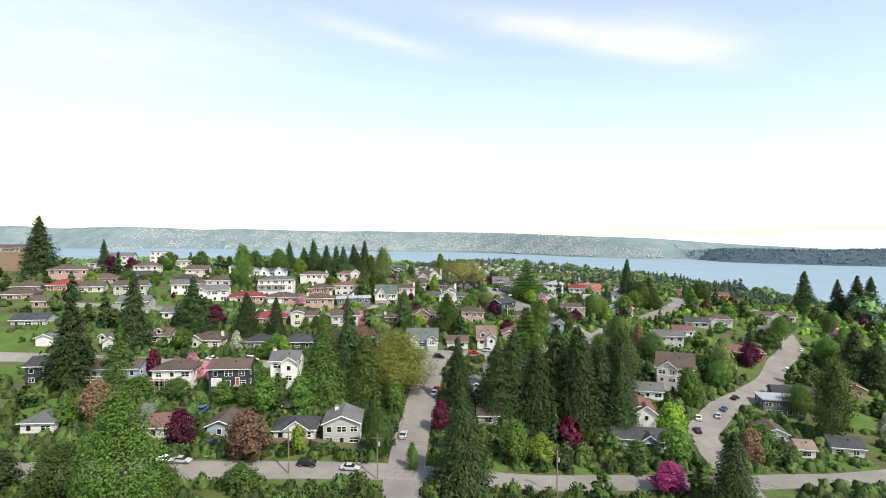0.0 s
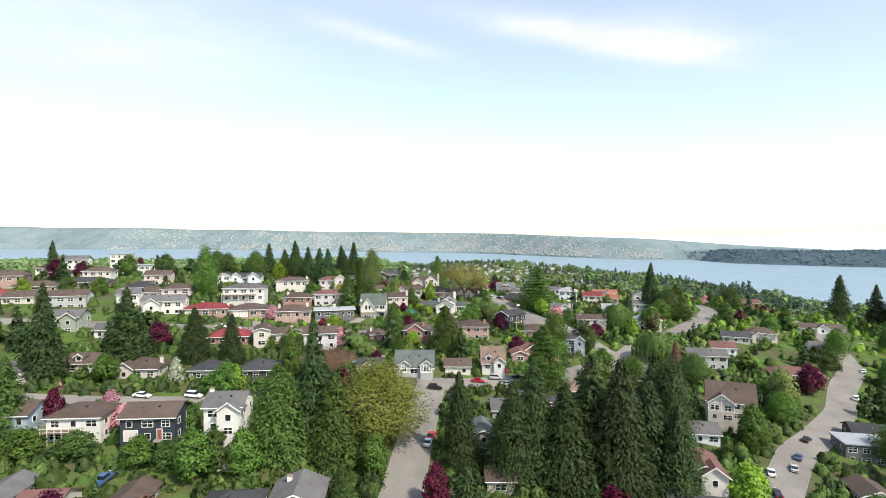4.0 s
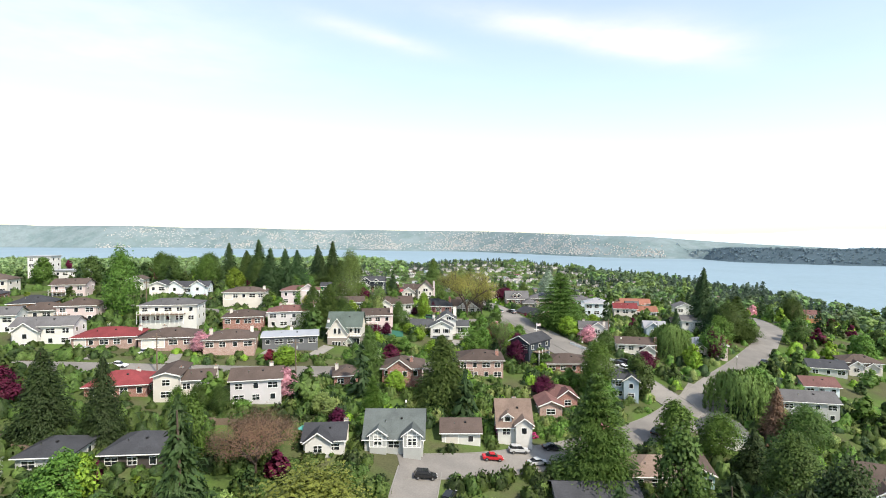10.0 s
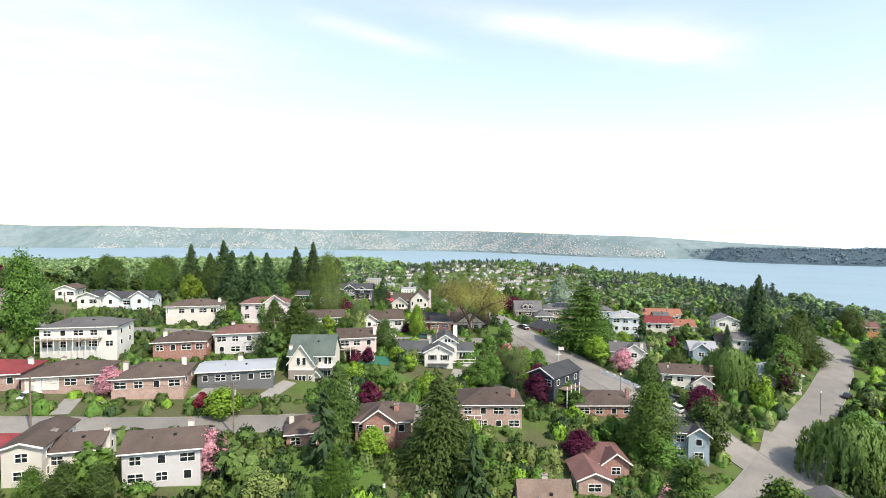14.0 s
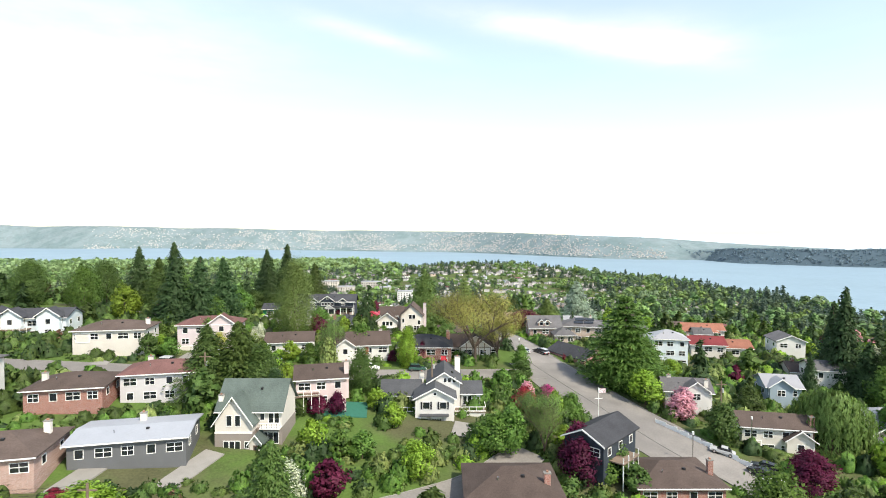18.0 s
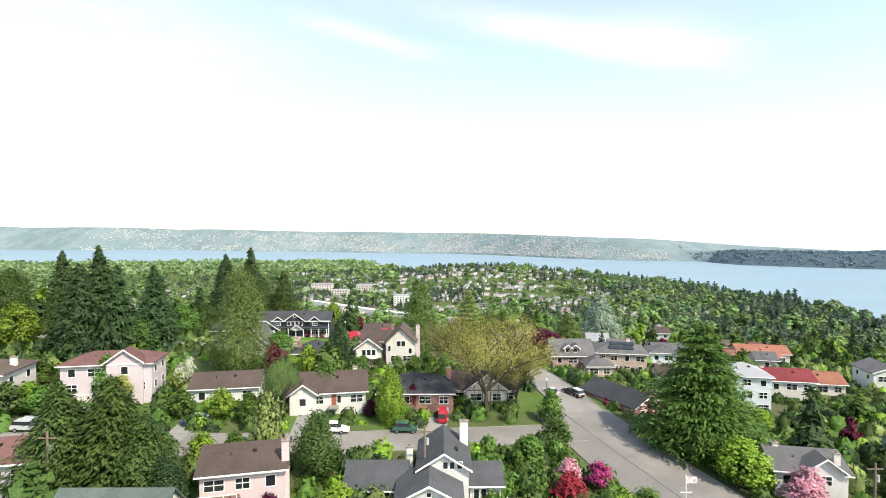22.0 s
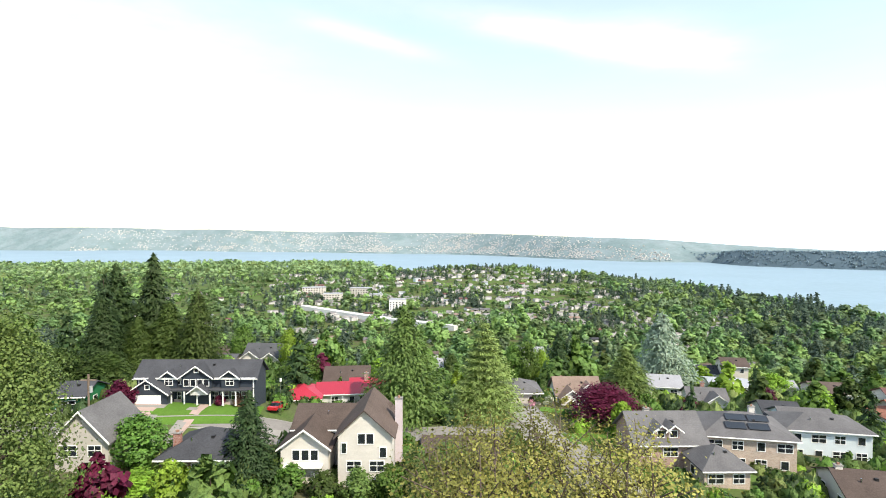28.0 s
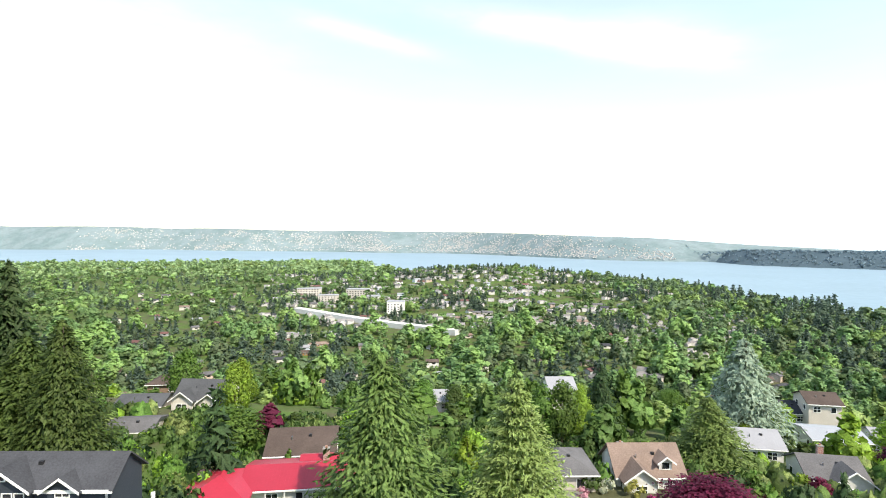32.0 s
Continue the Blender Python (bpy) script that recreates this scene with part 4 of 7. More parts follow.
house(-57.3, 204.5, 113.6, 10.9, 10, 2.80, "hip", "dark", "dark", floors=1, rot=5, label="dark-walled bungalow with a charcoal hip roof")
house(-25.0, 215.3, 111.7, 8.1, 9, 2.80, "gable_x", "white", "dark", floors=1, rot=5, gables=[(-1,5,1.5,3)],stack=[(4,1,.8)], label="white bungalow with a dark roof")
house(-10.7, 218.5, 111.2, 12.1, 10, 2.80, "gable_x", "grey", "slate", floors=1, gables=[(-3.2,3.4,.6,3.6),(3.9,3.6,1.2,3.8)],pitch=.85,stack=[(5.8,2,-.6)],timber=TRIM, label="grey house with a steep roof and two timbered front gables")
house(3.5, 224.6, 109.7, 8.5, 8, 2.80, "gable_x", "white", "brown", floors=1, garage=1, label="long white garage wing with a brown roof")
house(15.6, 227.2, 110.5, 7.5, 9, 2.80, "gable_x", "white", "tan", floors=1, pitch=1.0,gables=[(2.6,3.6,1.2,3.4)],dormers=[-1.6],stack=[(0.8,3.4,.4)], label="steep-roofed white cottage with a pinkish tile roof")
house(-65.3, 230.9, 118.6, 5.4, 12, 5.00, "gable_y", "cream", "brown", floors=2, rot=13, pitch=.3, label="cream house wing with tall windows")
house(-59.7, 232.3, 117.0, 7.6, 8, 5.00, "gable_x", "cream", "brown", floors=2, rot=13, stack=[(-4,0,1),(4.6,0,1)],pitch=.35, label="cream house with a low grey-brown roof and two chimneys")
house(-45.6, 233.0, 117.4, 11.4, 9, 4.60, "gable_x", "mauve", "brown", floors=2, rot=13, pitch=.38,stack=[(3,2,1)], label="plain beige house with a brown roof")
house(-27.1, 248.9, 116.0, 6.5, 9, 2.80, "hip", "brick", "brown", floors=1, rot=13, stack=[(-2.5,0,1)], label="red brick house with a low hip roof")
house(-11.7, 253.0, 117.1, 10.8, 10, 2.80, "hip", "brick", "brown", floors=1, foot=5.0, gables=[(-.7,6.2,1.2,3.0)],stack=[(2.4,-2.5,.8)],stone=bricked("brickwork_brick", *BRICKS["brick"]), label="bungalow with a white porch gable and a brick chimney")
house(10.4, 266.1, 114.1, 13.4, 11, 5.00, "hip", "pinkbrick", "brown", floors=2, deck=4.5,stack=[(5,-3,.9)],pitch=.35,stone=bricked("brickwork_brick", *BRICKS["brick"]), label="pink brick house with a brown hip roof and balcony")
house(30.8, 249.8, 110.2, 8.3, 9, 2.80, "hip", "brick", "redbrown", floors=1, gables=[(3,5,1,2.9)], label="red brick bungalow with a red-brown roof")
house(26.9, 242.8, 109.7, 5.7, 8, 2.80, "gable_y", "pinkbrick", "redbrown", floors=1, label="brick bungalow with a red-brown gable")
house(50.0, 258.8, 110.2, 10.7, 8, 5.00, "gable_x", "greyblue", "dark", floors=2, rot=-12, gables=[(4,4,1,4.8)],deck=0, label="grey house with white trim and a dark roof")
house(38.7, 276.3, 112.9, 13.9, 11, 2.80, "hip", "brick", "brown", floors=1, pitch=.33,stack=[(6,-2,1.5)],stone=bricked("brickwork_brick", *BRICKS["brick"]), label="red brick house with a brown hip roof and tall chimney")
house(57.5, 312.1, 117.5, 10.0, 9, 2.80, "gable_x", "white", "grey", floors=1, rot=-12, gables=[(1.5,5,1,3.4)],stack=[(-3.5,0,1),(4,-3,1)], label="white stucco house with two white chimneys")
house(68.4, 296.7, 112.3, 12.9, 8, 5.00, "gable_x", "cream", "brown", floors=2, rot=-12, gables=[(4.4,5,1,3)],stack=[(7,-3,1)],stone=bricked("brickwork_brick", *BRICKS["brick"]),garage=1, label="cream and brick house with a brown roof")
house(96.7, 301.7, 111.2, 12.0, 10, 5.00, "hip", "pink", "light", floors=2, rot=-12, gables=[(-3,5,1.5,3.2)], label="pink stucco house with a pale grey roof")
house(104.7, 332.2, 117.1, 8.3, 8, 2.80, "gable_x", "white", "grey", floors=1, rot=-12, foot=6.1, label="small white house with a grey roof")
house(69.5, 350.1, 117.5, 9.9, 9, 7.50, "hip", "paleblue", "light", floors=3, rot=-12, label="tall pale blue-grey house with a flat-looking roof")
house(103.0, 402.5, 114.9, 15.3, 9, 2.80, "hip", "cream", "orange", floors=1, rot=-12, label="cream house with an orange tile roof")
house(106.0, 403.9, 115.4, 15.2, 9, 2.80, "gable_x", "cream", "orange", floors=1, rot=-12, label="cream house with an orange-red roof")
house(95.7, 365.5, 116.3, 13.5, 9, 2.80, "gable_x", "cream", "orange", floors=1, rot=-12, stack=[(-3,0,1)], label="low house with orange-brown tiles")
house(117.8, 368.8, 117.8, 8.7, 10, 2.80, "gable_y", "white", "grey", floors=1, rot=-12, foot=5.8, label="white house with a wide grey front gable")
house(83.9, 319.0, 116.5, 7.7, 9, 2.80, "gable_x", "greyblue", "light", floors=1, rot=-12, foot=5.2, gables=[(-1,5,1,3)], label="blue-grey house with pale roof")
house(105.9, 340.0, 114.6, 11.9, 9, 2.80, "gable_x", "beige", "brown", floors=1, rot=-12, stack=[(-4,0,1.4)],stone=bricked("brickwork_brick", *BRICKS["brick"]), label="beige house with a brick chimney")
house(70.6, 238.1, 103.9, 9.8, 12, 2.80, "gable_y", "white", "grey", floors=1, rot=-12, label="white house with a broad grey gable roof")
house(43.5, 217.2, 103.9, 10.3, 10, 2.80, "hip", "tanbrick", "tan", floors=1, label="bungalow with a wide tan roof")
house(54.1, 219.7, 103.2, 6.2, 11, 2.80, "gable_y", "teal", "brown", floors=1, rot=-12, label="small teal cottage with a front gable")
house(28.4, 204.5, 104.2, 15.3, 9, 2.80, "gable_x", "white", "dark", floors=1, door=2, label="long white house with a dark roof")
house(17.4, 196.0, 104.4, 9.3, 9, 2.80, "gable_x", "grey", "grey", floors=1, gables=[(3.5,5,1.5,2.9)], label="grey house with a deck")
house(8.8, 175.6, 103.1, 4.0, 10, 5.00, "gable_y", "greengrey", "slate", floors=2, label="grey-green gabled house among conifers")
house(11.4, 158.0, 101.3, 5.8, 7, 2.80, "gable_x", "beige", "brown", floors=1, label="low outbuilding among conifers")
house(57.9, 164.3, 101.1, 8.5, 12, 2.80, "gable_y", "cream", "redbrown", floors=1, rot=-12, foot=7.9, gables=[(4,5.5,2,3.2)], label="beige gabled house with white boards")
house(72.3, 196.5, 97.7, 10.5, 9, 2.80, "gable_x", "paleblue", "grey", floors=1, rot=-12, label="pale teal house with a grey roof")
house(54.8, 154.7, 96.0, 14.6, 9, 2.80, "gable_x", "greyblue", "dark", floors=1, rot=-12, gables=[(2.5,4,1,2.9)],door=0, label="blue-grey bungalow with white trim")
house(121.7, 197.4, 91.6, 13.8, 9, 5.00, "flat", "slate", "pale", floors=2, rot=-12, label="modern box-shaped house with a white parapet")
house(132.2, 205.4, 91.5, 16.2, 9, 5.00, "gable_x", "dark", "dark", floors=2, rot=-18, gables=[(3,6,1.5,4.5)], label="charcoal gabled house in a garden")
house(103.3, 172.3, 91.2, 7.4, 9, 2.80, "gable_y", "white", "brown", floors=1, rot=-12, label="white garage with a front gable")
house(106.8, 162.1, 90.1, 4.7, 7, 2.80, "gable_x", "white", "tan", floors=1, rot=-12, label="small white house in a garden")
house(123.2, 168.5, 88.4, 8.8, 9, 2.80, "gable_x", "grey", "dark", floors=1, rot=-12, label="house with a dark roof")
house(104.7, 259.3, 103.6, 14.7, 9, 5.00, "gable_x", "grey", "grey", floors=2, rot=-12, deck=0, label="grey house with white-framed windows and a grey roof")
house(120.1, 276.7, 105.3, 9.9, 9, 2.80, "gable_x", "paleblue", "redbrown", floors=1, rot=-12, label="house with a red-brown roof")
house(149.2, 297.0, 105.8, 11.6, 9, 5.00, "hip", "cream", "brown", floors=2, rot=-18, gables=[(-2.5,4.5,2,4),(2.5,4.5,1,3.4)], label="white house with several gables")
house(135.2, 294.4, 106.7, 11.5, 9, 2.80, "gable_x", "grey", "dark", floors=1, rot=-18, label="house with a dark roof")
house(197.3, 326.7, 105.1, 20.3, 9, 2.80, "gable_x", "white", "brown", floors=1, rot=-18, gables=[(0,5,1,3)], label="white house with a brown roof")
house(168.9, 284.2, 101.6, 9.9, 9, 5.00, "gable_x", "white", "grey", floors=2, rot=-18, label="white two-storey house with a grey roof")
house(137.9, 254.2, 99.4, 18.5, 10, 2.80, "hip", "brick", "redbrown", floors=1, rot=-18, label="brick house with a wide red-brown roof")
house(203.8, 406.7, 108.7, 12.5, 9, 2.80, "gable_x", "orange", "redbrown", floors=1, rot=-18, foot=5.9, label="red-painted house with a deck")
house(163.8, 232.9, 92.4, 7.8, 8, 2.80, "gable_x", "brick", "brown", floors=1, rot=-18, label="small brick house in a garden")
house(167.3, 224.5, 90.5, 8.5, 9, 2.80, "gable_y", "brick", "redbrown", floors=1, rot=-18, label="brick house with white windows")
house(-97.6, 259.1, 124.4, 16.5, 11, 2.80, "hip", "pinkbrick", "red", floors=1, rot=13, pitch=.33,garage=1,stack=[(7.5,1,.3)], label="brick rambler with a dark red hip roof")
house(-81.2, 261.4, 123.8, 14.5, 11, 2.80, "hip", "pinkbrick", "brown", floors=1, rot=13, pitch=.33,garage=2,stack=[(-2,1,1)], label="brick rambler with a brown hip roof")
house(-63.7, 262.5, 123.1, 13.9, 11, 2.80, "hip", "pinkbrick", "brown", floors=1, rot=13, pitch=.33,garage=0,stack=[(-5.5,-1,1),(5.5,2,1)], label="brick rambler with a brown hip roof and chimneys")
house(-48.5, 271.2, 122.2, 16.3, 10, 2.80, "gable_x", "slate", "pale", floors=1, rot=13, pitch=.12,garage=0,stack=[(0,3,1.2)], label="long low house with a pale metal roof")
house(-90.2, 280.5, 128.7, 17.4, 10, 4.70, "hip", "white", "grey", floors=2, rot=9, foot=6.2, deck=14,pitch=.3, label="white house with a long balcony")
house(-68.6, 286.1, 125.9, 12.5, 10, 2.80, "hip", "brick", "brown", floors=1, rot=13, stack=[(-4,-2,1)],pitch=.33, label="brown brick rambler with a brown roof")
house(-55.5, 293.7, 124.4, 13.9, 9, 5.00, "hip", "mauve", "redbrown", floors=2, rot=13, pitch=.33,stack=[(-3,1,1)], label="plain beige house with a reddish roof")
house(-118.1, 326.0, 130.5, 6.3, 10, 5.00, "gable_y", "white", "dark", floors=2, rot=10, garage=1, label="white wing with a front gable")
house(-109.5, 332.8, 129.1, 16.4, 9, 5.00, "gable_x", "paleblue", "dark", floors=2, rot=10, gables=[(-4.5,5.5,1.5,5.6),(4.5,5.5,1.5,5.6)],deck=8, label="pale blue house with twin white gables and a balcony")
house(-80.0, 318.3, 130.7, 15.7, 10, 2.80, "hip", "cream", "brown", floors=1, rot=10, foot=6.4, pitch=.3,garage=1,stack=[(7,0,.6)], label="low cream rambler with a brown roof")
house(-60.4, 327.3, 125.6, 15.0, 8, 7.6, "hip", "palepink", "redbrown", floors=2, rot=10, foot=5, gables=[(3.2,6,.6,7.9)],pitch=.36,garage=2, label="large pink stucco house with a red-brown hip roof")
house(-135.9, 340.0, 131.5, 6.3, 10, 5.00, "gable_y", "white", "brown", floors=2, rot=15, label="white gabled house in a garden")
house(-179.6, 364.3, 133.8, 16.2, 9, 5.00, "flat", "white", "pale", floors=2, rot=9, label="white flat-roofed house in a garden")
house(-199.9, 370.0, 137.8, 10.4, 9, 7.50, "flat", "white", "pale", floors=3, rot=9, foot=7.4, label="tall white house with dark windows")
house(-120.7, 280.7, 128.1, 11.5, 9, 5.00, "hip", "pink", "brown", floors=2, rot=13, deck=4, label="pink-walled house with a brown roof")
house(-142.3, 288.5, 130.1, 12.4, 10, 2.80, "hip", "orange", "dark", floors=1, rot=19.5, label="house with a dark blue-black hip roof")
house(-114.2, 257.4, 125.4, 15.4, 9, 5.00, "gable_x", "white", "grey", floors=2, rot=13, gables=[(-3.5,6,2,4)], label="white house with a grey roof")
house(-132.4, 263.8, 127.4, 8.0, 9, 5.00, "gable_x", "white", "grey", floors=2, rot=19.5, label="white house with a grey gable roof")
house(-76.8, 230.3, 118.7, 13.1, 10, 2.80, "hip", "brick", "red", floors=1, rot=13, stack=[(3,1,.6)], label="brick rambler with a dark red roof")
house(-198.8, 280.2, 135.9, 17.6, 10, 2.80, "hip", "pinkbrick", "brown", floors=1, rot=19.5, foot=5.9, label="brick rambler with a brown roof")
house(-183.3, 255.3, 130.2, 13.8, 10, 2.80, "hip", "brick", "red", floors=1, rot=19.5, label="brick rambler with a red roof")
house(-218.3, 337.6, 136.2, 14.9, 9, 2.80, "hip", "white", "brown", floors=1, rot=15, label="white rambler in a garden")
house(-180.0, 276.0, 131.7, 16.5, 9, 2.80, "hip", "pinkbrick", "brown", floors=1, rot=19.5, label="brick rambler with a brown roof")
house(-195.6, 247.8, 130.2, 11.0, 10, 2.80, "hip", "pinkbrick", "brown", floors=1, rot=19.5, label="brick rambler with a brown roof")
house(-170.9, 255.3, 129.4, 10.8, 9, 2.80, "gable_x", "beige", "brown", floors=1, rot=19.5, label="low house with a brown roof")
house(-171.4, 225.4, 126.1, 7.0, 8, 2.80, "gable_x", "pinkbrick", "brown", floors=1, rot=19.5, label="small brick house in a garden")
house(-116.0, 224.5, 121.8, 7.3, 8, 2.80, "gable_x", "white", "grey", floors=1, rot=13, label="white cottage in a garden")
house(-132.7, 280.5, 128.8, 12.6, 9, 2.80, "hip", "beige", "brown", floors=1, rot=19.5, label="low house with a brown roof")
house(-207.8, 337.6, 138.4, 15.6, 9, 5.00, "gable_x", "white", "grey", floors=2, rot=15, foot=6.7, label="white house with grey roof on the crest")
house(-264.3, 325.7, 146.0, 16.6, 9, 2.80, "gable_x", "brown", "brown", floors=1, rot=15, foot=14.0, label="brown house on the crest")
house(-24.8, 296.0, 122.7, 9.7, 9, 5.00, "gable_x", "pink", "brown", floors=2, rot=13, deck=4.5,stack=[(6.5,-3.5,1.6)],stone=wall_mat("pink"),pitch=.38, label="pinkish house with a balcony and tall chimney")
house(-21.4, 331.0, 124.5, 13.7, 10, 2.80, "gable_x", "white", "brown", floors=1, rot=10, gables=[(-6,4.6,1.2,2.9)],stack=[(5,2,.8)],pitch=.5,door=1, label="white rambler with a brown roof and a gabled entrance")
house(-41.0, 331.8, 125.0, 12.0, 9, 2.80, "gable_x", "white", "brown", floors=1, rot=10, pitch=.4, label="low white house with a brown roof behind bare birches")
house(-4.6, 336.1, 123.0, 14.5, 11, 2.80, "hip", "brick", "dark", floors=1, garage=0,stack=[(6.5,3,1)],stone=bricked("brickwork_brick", *BRICKS["brick"]), label="brick house with a charcoal hip roof")
house(9.2, 343.2, 121.4, 13.9, 9, 2.80, "gable_x", "cream", "brown", floors=1, gables=[(0.5,8.5,1.5,3)],pitch=.6,timber=WOODY, label="half-timbered house behind a tall tree")
house(36.3, 376.5, 121.1, 11.0, 9, 2.80, "gable_x", "pinkbrick", "grey", floors=1, pitch=.75,stack=[(-1,3,.4)],dormers=[-1.4,0.6], label="brick house with a steep grey roof and a long dormer")
house(51.1, 379.6, 118.9, 13.8, 11, 5.00, "hip", "tanbrick", "grey", floors=2, rot=-12, pitch=.4,stack=[(3,3,.8)],panels=[(-1.5,.35),(2,.35),(-1,.7),(2.4,.7)], label="tan brick house with a dark hip roof")
house(68.9, 385.5, 117.3, 13.2, 9, 5.00, "hip", "paleblue", "grey", floors=2, rot=-12, pitch=.35, label="grey-green house with a grey hip roof")
house(41.8, 369.2, 119.7, 6.7, 7, 2.80, "hip", "tanbrick", "grey", floors=1, pitch=.6, label="small garage with a grey hip roof")
house(59.3, 363.1, 118.6, 7.5, 9, 2.80, "gable_x", "cream", "brown", floors=1, rot=-12, stack=[(-3,0,1)], label="low house with a brown roof")
house(123.7, 429.6, 110.9, 10.6, 9, 2.80, "gable_x", "white", "redbrown", floors=1, rot=-12, label="house with a red roof")
house(85.5, 359.1, 118.6, 10.2, 9, 2.80, "gable_x", "cream", "red", floors=1, rot=-12, stack=[(-6,0,1)], label="cream house with a dark red roof")
house(100.9, 393.6, 115.5, 6.1, 8, 2.80, "gable_x", "beige", "grey", floors=1, rot=-12, label="low house with grey roof")
house(-61.8, 381.8, 126.8, 4.9, 7, 2.80, "gable_x", "green", "dark", floors=1, rot=6, label="green garage with a dark roof")
house(18.6, 412.3, 118.6, 8.6, 9, 2.80, "hip", "beige", "grey", floors=1, label="house with a rounded grey roof")
house(32.2, 414.8, 117.0, 10.0, 8, 2.80, "gable_x", "white", "tan", floors=1, gables=[(-2.2,4.6,2.2,2.9)],dormers=[2.4],pitch=.8,stack=[(-3,1,.5)], label="white cottage with a pinkish-brown roof")
house(60.7, 433.0, 114.0, 7.7, 9, 2.80, "gable_x", "white", "light", floors=1, rot=-12, label="white house with a grey roof")
house(65.5, 420.0, 113.8, 8.5, 9, 2.80, "gable_x", "white", "grey", floors=1, rot=-12, gables=[(1.6,5.5,1.5,2.9)],pitch=.5,stack=[(0,2,1.4)],stone=bricked("brickwork_brick", *BRICKS["brick"]), label="white house with a grey front gable")
house(83.2, 442.9, 111.3, 10.1, 9, 2.80, "gable_x", "white", "pale", floors=1, rot=-12, pitch=.2, label="white house with a pale roof")
house(100.4, 447.5, 108.6, 9.2, 9, 2.80, "gable_x", "white", "light", floors=1, rot=-12, gables=[(2,4.5,1,2.9)], label="white house with a grey roof")
house(108.1, 436.8, 110.8, 9.3, 9, 2.80, "gable_x", "cream", "brown", floors=1, rot=-12, label="house with a brown roof")
house(70.3, 399.5, 117.1, 6.6, 9, 2.80, "gable_x", "grey", "dark", floors=1, rot=-12, label="house with charcoal roofs")
house(69.2, 390.1, 116.5, 8.3, 9, 5.00, "gable_x", "paleblue", "grey", floors=2, rot=-12, label="pale grey house in a garden")
house(-21.3, 415.6, 120.5, 9.7, 10, 2.80, "gable_x", "grey", "brown", floors=1, rot=6, label="house with a wide brown roof")
house(-0.5, 485.2, 106.7, 8.7, 9, 2.80, "gable_x", "white", "light", floors=1, label="white house among trees")
house(-76.6, 520.6, 94.2, 16.1, 9, 5.00, "gable_x", "cream", "dark", floors=2, rot=6, gables=[(-4,6,1,5.5),(5,5,1,4.6)], label="cream and brick gabled house among trees")
house(-82.1, 496.4, 105.4, 8.8, 9, 2.80, "gable_x", "brown", "slate", floors=1, rot=6, label="brown house among trees")
house(-54.4, 427.0, 119.6, 7.4, 8, 2.50, "gable_x", "beige", "grey", floors=1, rot=6, pitch=0.25, label="low house with a grey roof beside conifers")
house(-65.0, 450.0, 116.6, 9.5, 9, 2.80, "gable_x", "taupe", "charcoal", floors=1, rot=4, pitch=0.3, foot=5, label="long low house with a dark roof and shaded porch")
house(-50.6, 449.0, 116.8, 11.4, 8, 4.40, "gable_x", "cream", "charcoal", floors=1, rot=-4, pitch=0.75, gables=[(-3.4, 4.6, 1.4, 4.4), (2.4, 4.6, 1.2, 4.0)], foot=6, label="cream gabled house with a dark roof among trees")
house(-139.0, 916.8, 26.3, 35.9, 9, 2.80, "gable_x", "orange", "brown", floors=1, rot=9, label="low house among trees")
house(-78.4, 487.4, 108.9, 9.2, 9, 5.00, "hip", "brown", "brown", floors=2, rot=6, label="long brown house in a garden")
house(-141.6, 963.3, 26.2, 23.8, 9, 2.80, "hip", "orange", "tan", floors=1, rot=9, label="low house in a garden")
house(100.2, 470.8, 110.0, 7.6, 9, 2.80, "gable_x", "beige", "brown", floors=1, rot=-12, foot=9.1, label="low house with a brown roof")
house(94.7, 475.4, 106.3, 7.9, 9, 2.80, "gable_x", "grey", "dark", floors=1, rot=-12, foot=6.4, label="house with dark roof")
house(337.6, 756.1, 28.0, 25.2, 9, 2.80, "gable_x", "white", "grey", floors=1, rot=-18, label="white house in a garden")
house(33.1, 477.0, 112.5, 6.7, 9, 2.80, "gable_x", "white", "light", floors=1, foot=9.0, label="white house among trees")

house(-170.0, 295.0, 132.0, 18.5, 10, 2.80, "hip", "brick", "dark", floors=1, rot=12, pitch=.36, deck=8, label="long brick rambler with a dark brown roof on the slope")
house(-205.0, 322.0, 134.6, 13.0, 9, 2.80, "hip", "white", "brown", floors=1, rot=15, label="low white house with a brown roof near the crest")
house(-152.0, 256.0, 127.6, 14.0, 9, 5.00, "gable_x", "grey", "brown", floors=2, rot=15, label="grey two-storey house with white windows and a brown roof")
house(-134.0, 228.5, 123.4, 12.0, 9, 5.00, "gable_x", "greengrey", "grey", floors=2, rot=10, gables=[(3,5,1.2,4.6)], label="sage-grey house with a grey gable roof")
house(-176.0, 312.0, 133.8, 13.0, 9, 5.00, "hip", "cream", "brown", floors=2, rot=12, deck=9, label="cream house with a long balcony and brown roof")
house(-148.0, 316.0, 131.6, 12.0, 9, 5.00, "gable_x", "pink", "brown", floors=2, rot=12, deck=6, label="pinkish house with a balcony and a brown roof")
house(-160.0, 205.0, 121.5, 12.0, 9, 2.80, "gable_x", "grey", "dark", floors=1, rot=10, label="low grey house with a dark roof in trees")
house(-190.0, 235.0, 128.0, 14.0, 9, 2.80, "hip", "pinkbrick", "brown", floors=1, rot=15, label="brick rambler with a low brown roof")

# ---- houses with a shape of their own ----


def slab(ob, name, dims, material, label=""):
    return part(name, boxes(dims), material, ob, label)


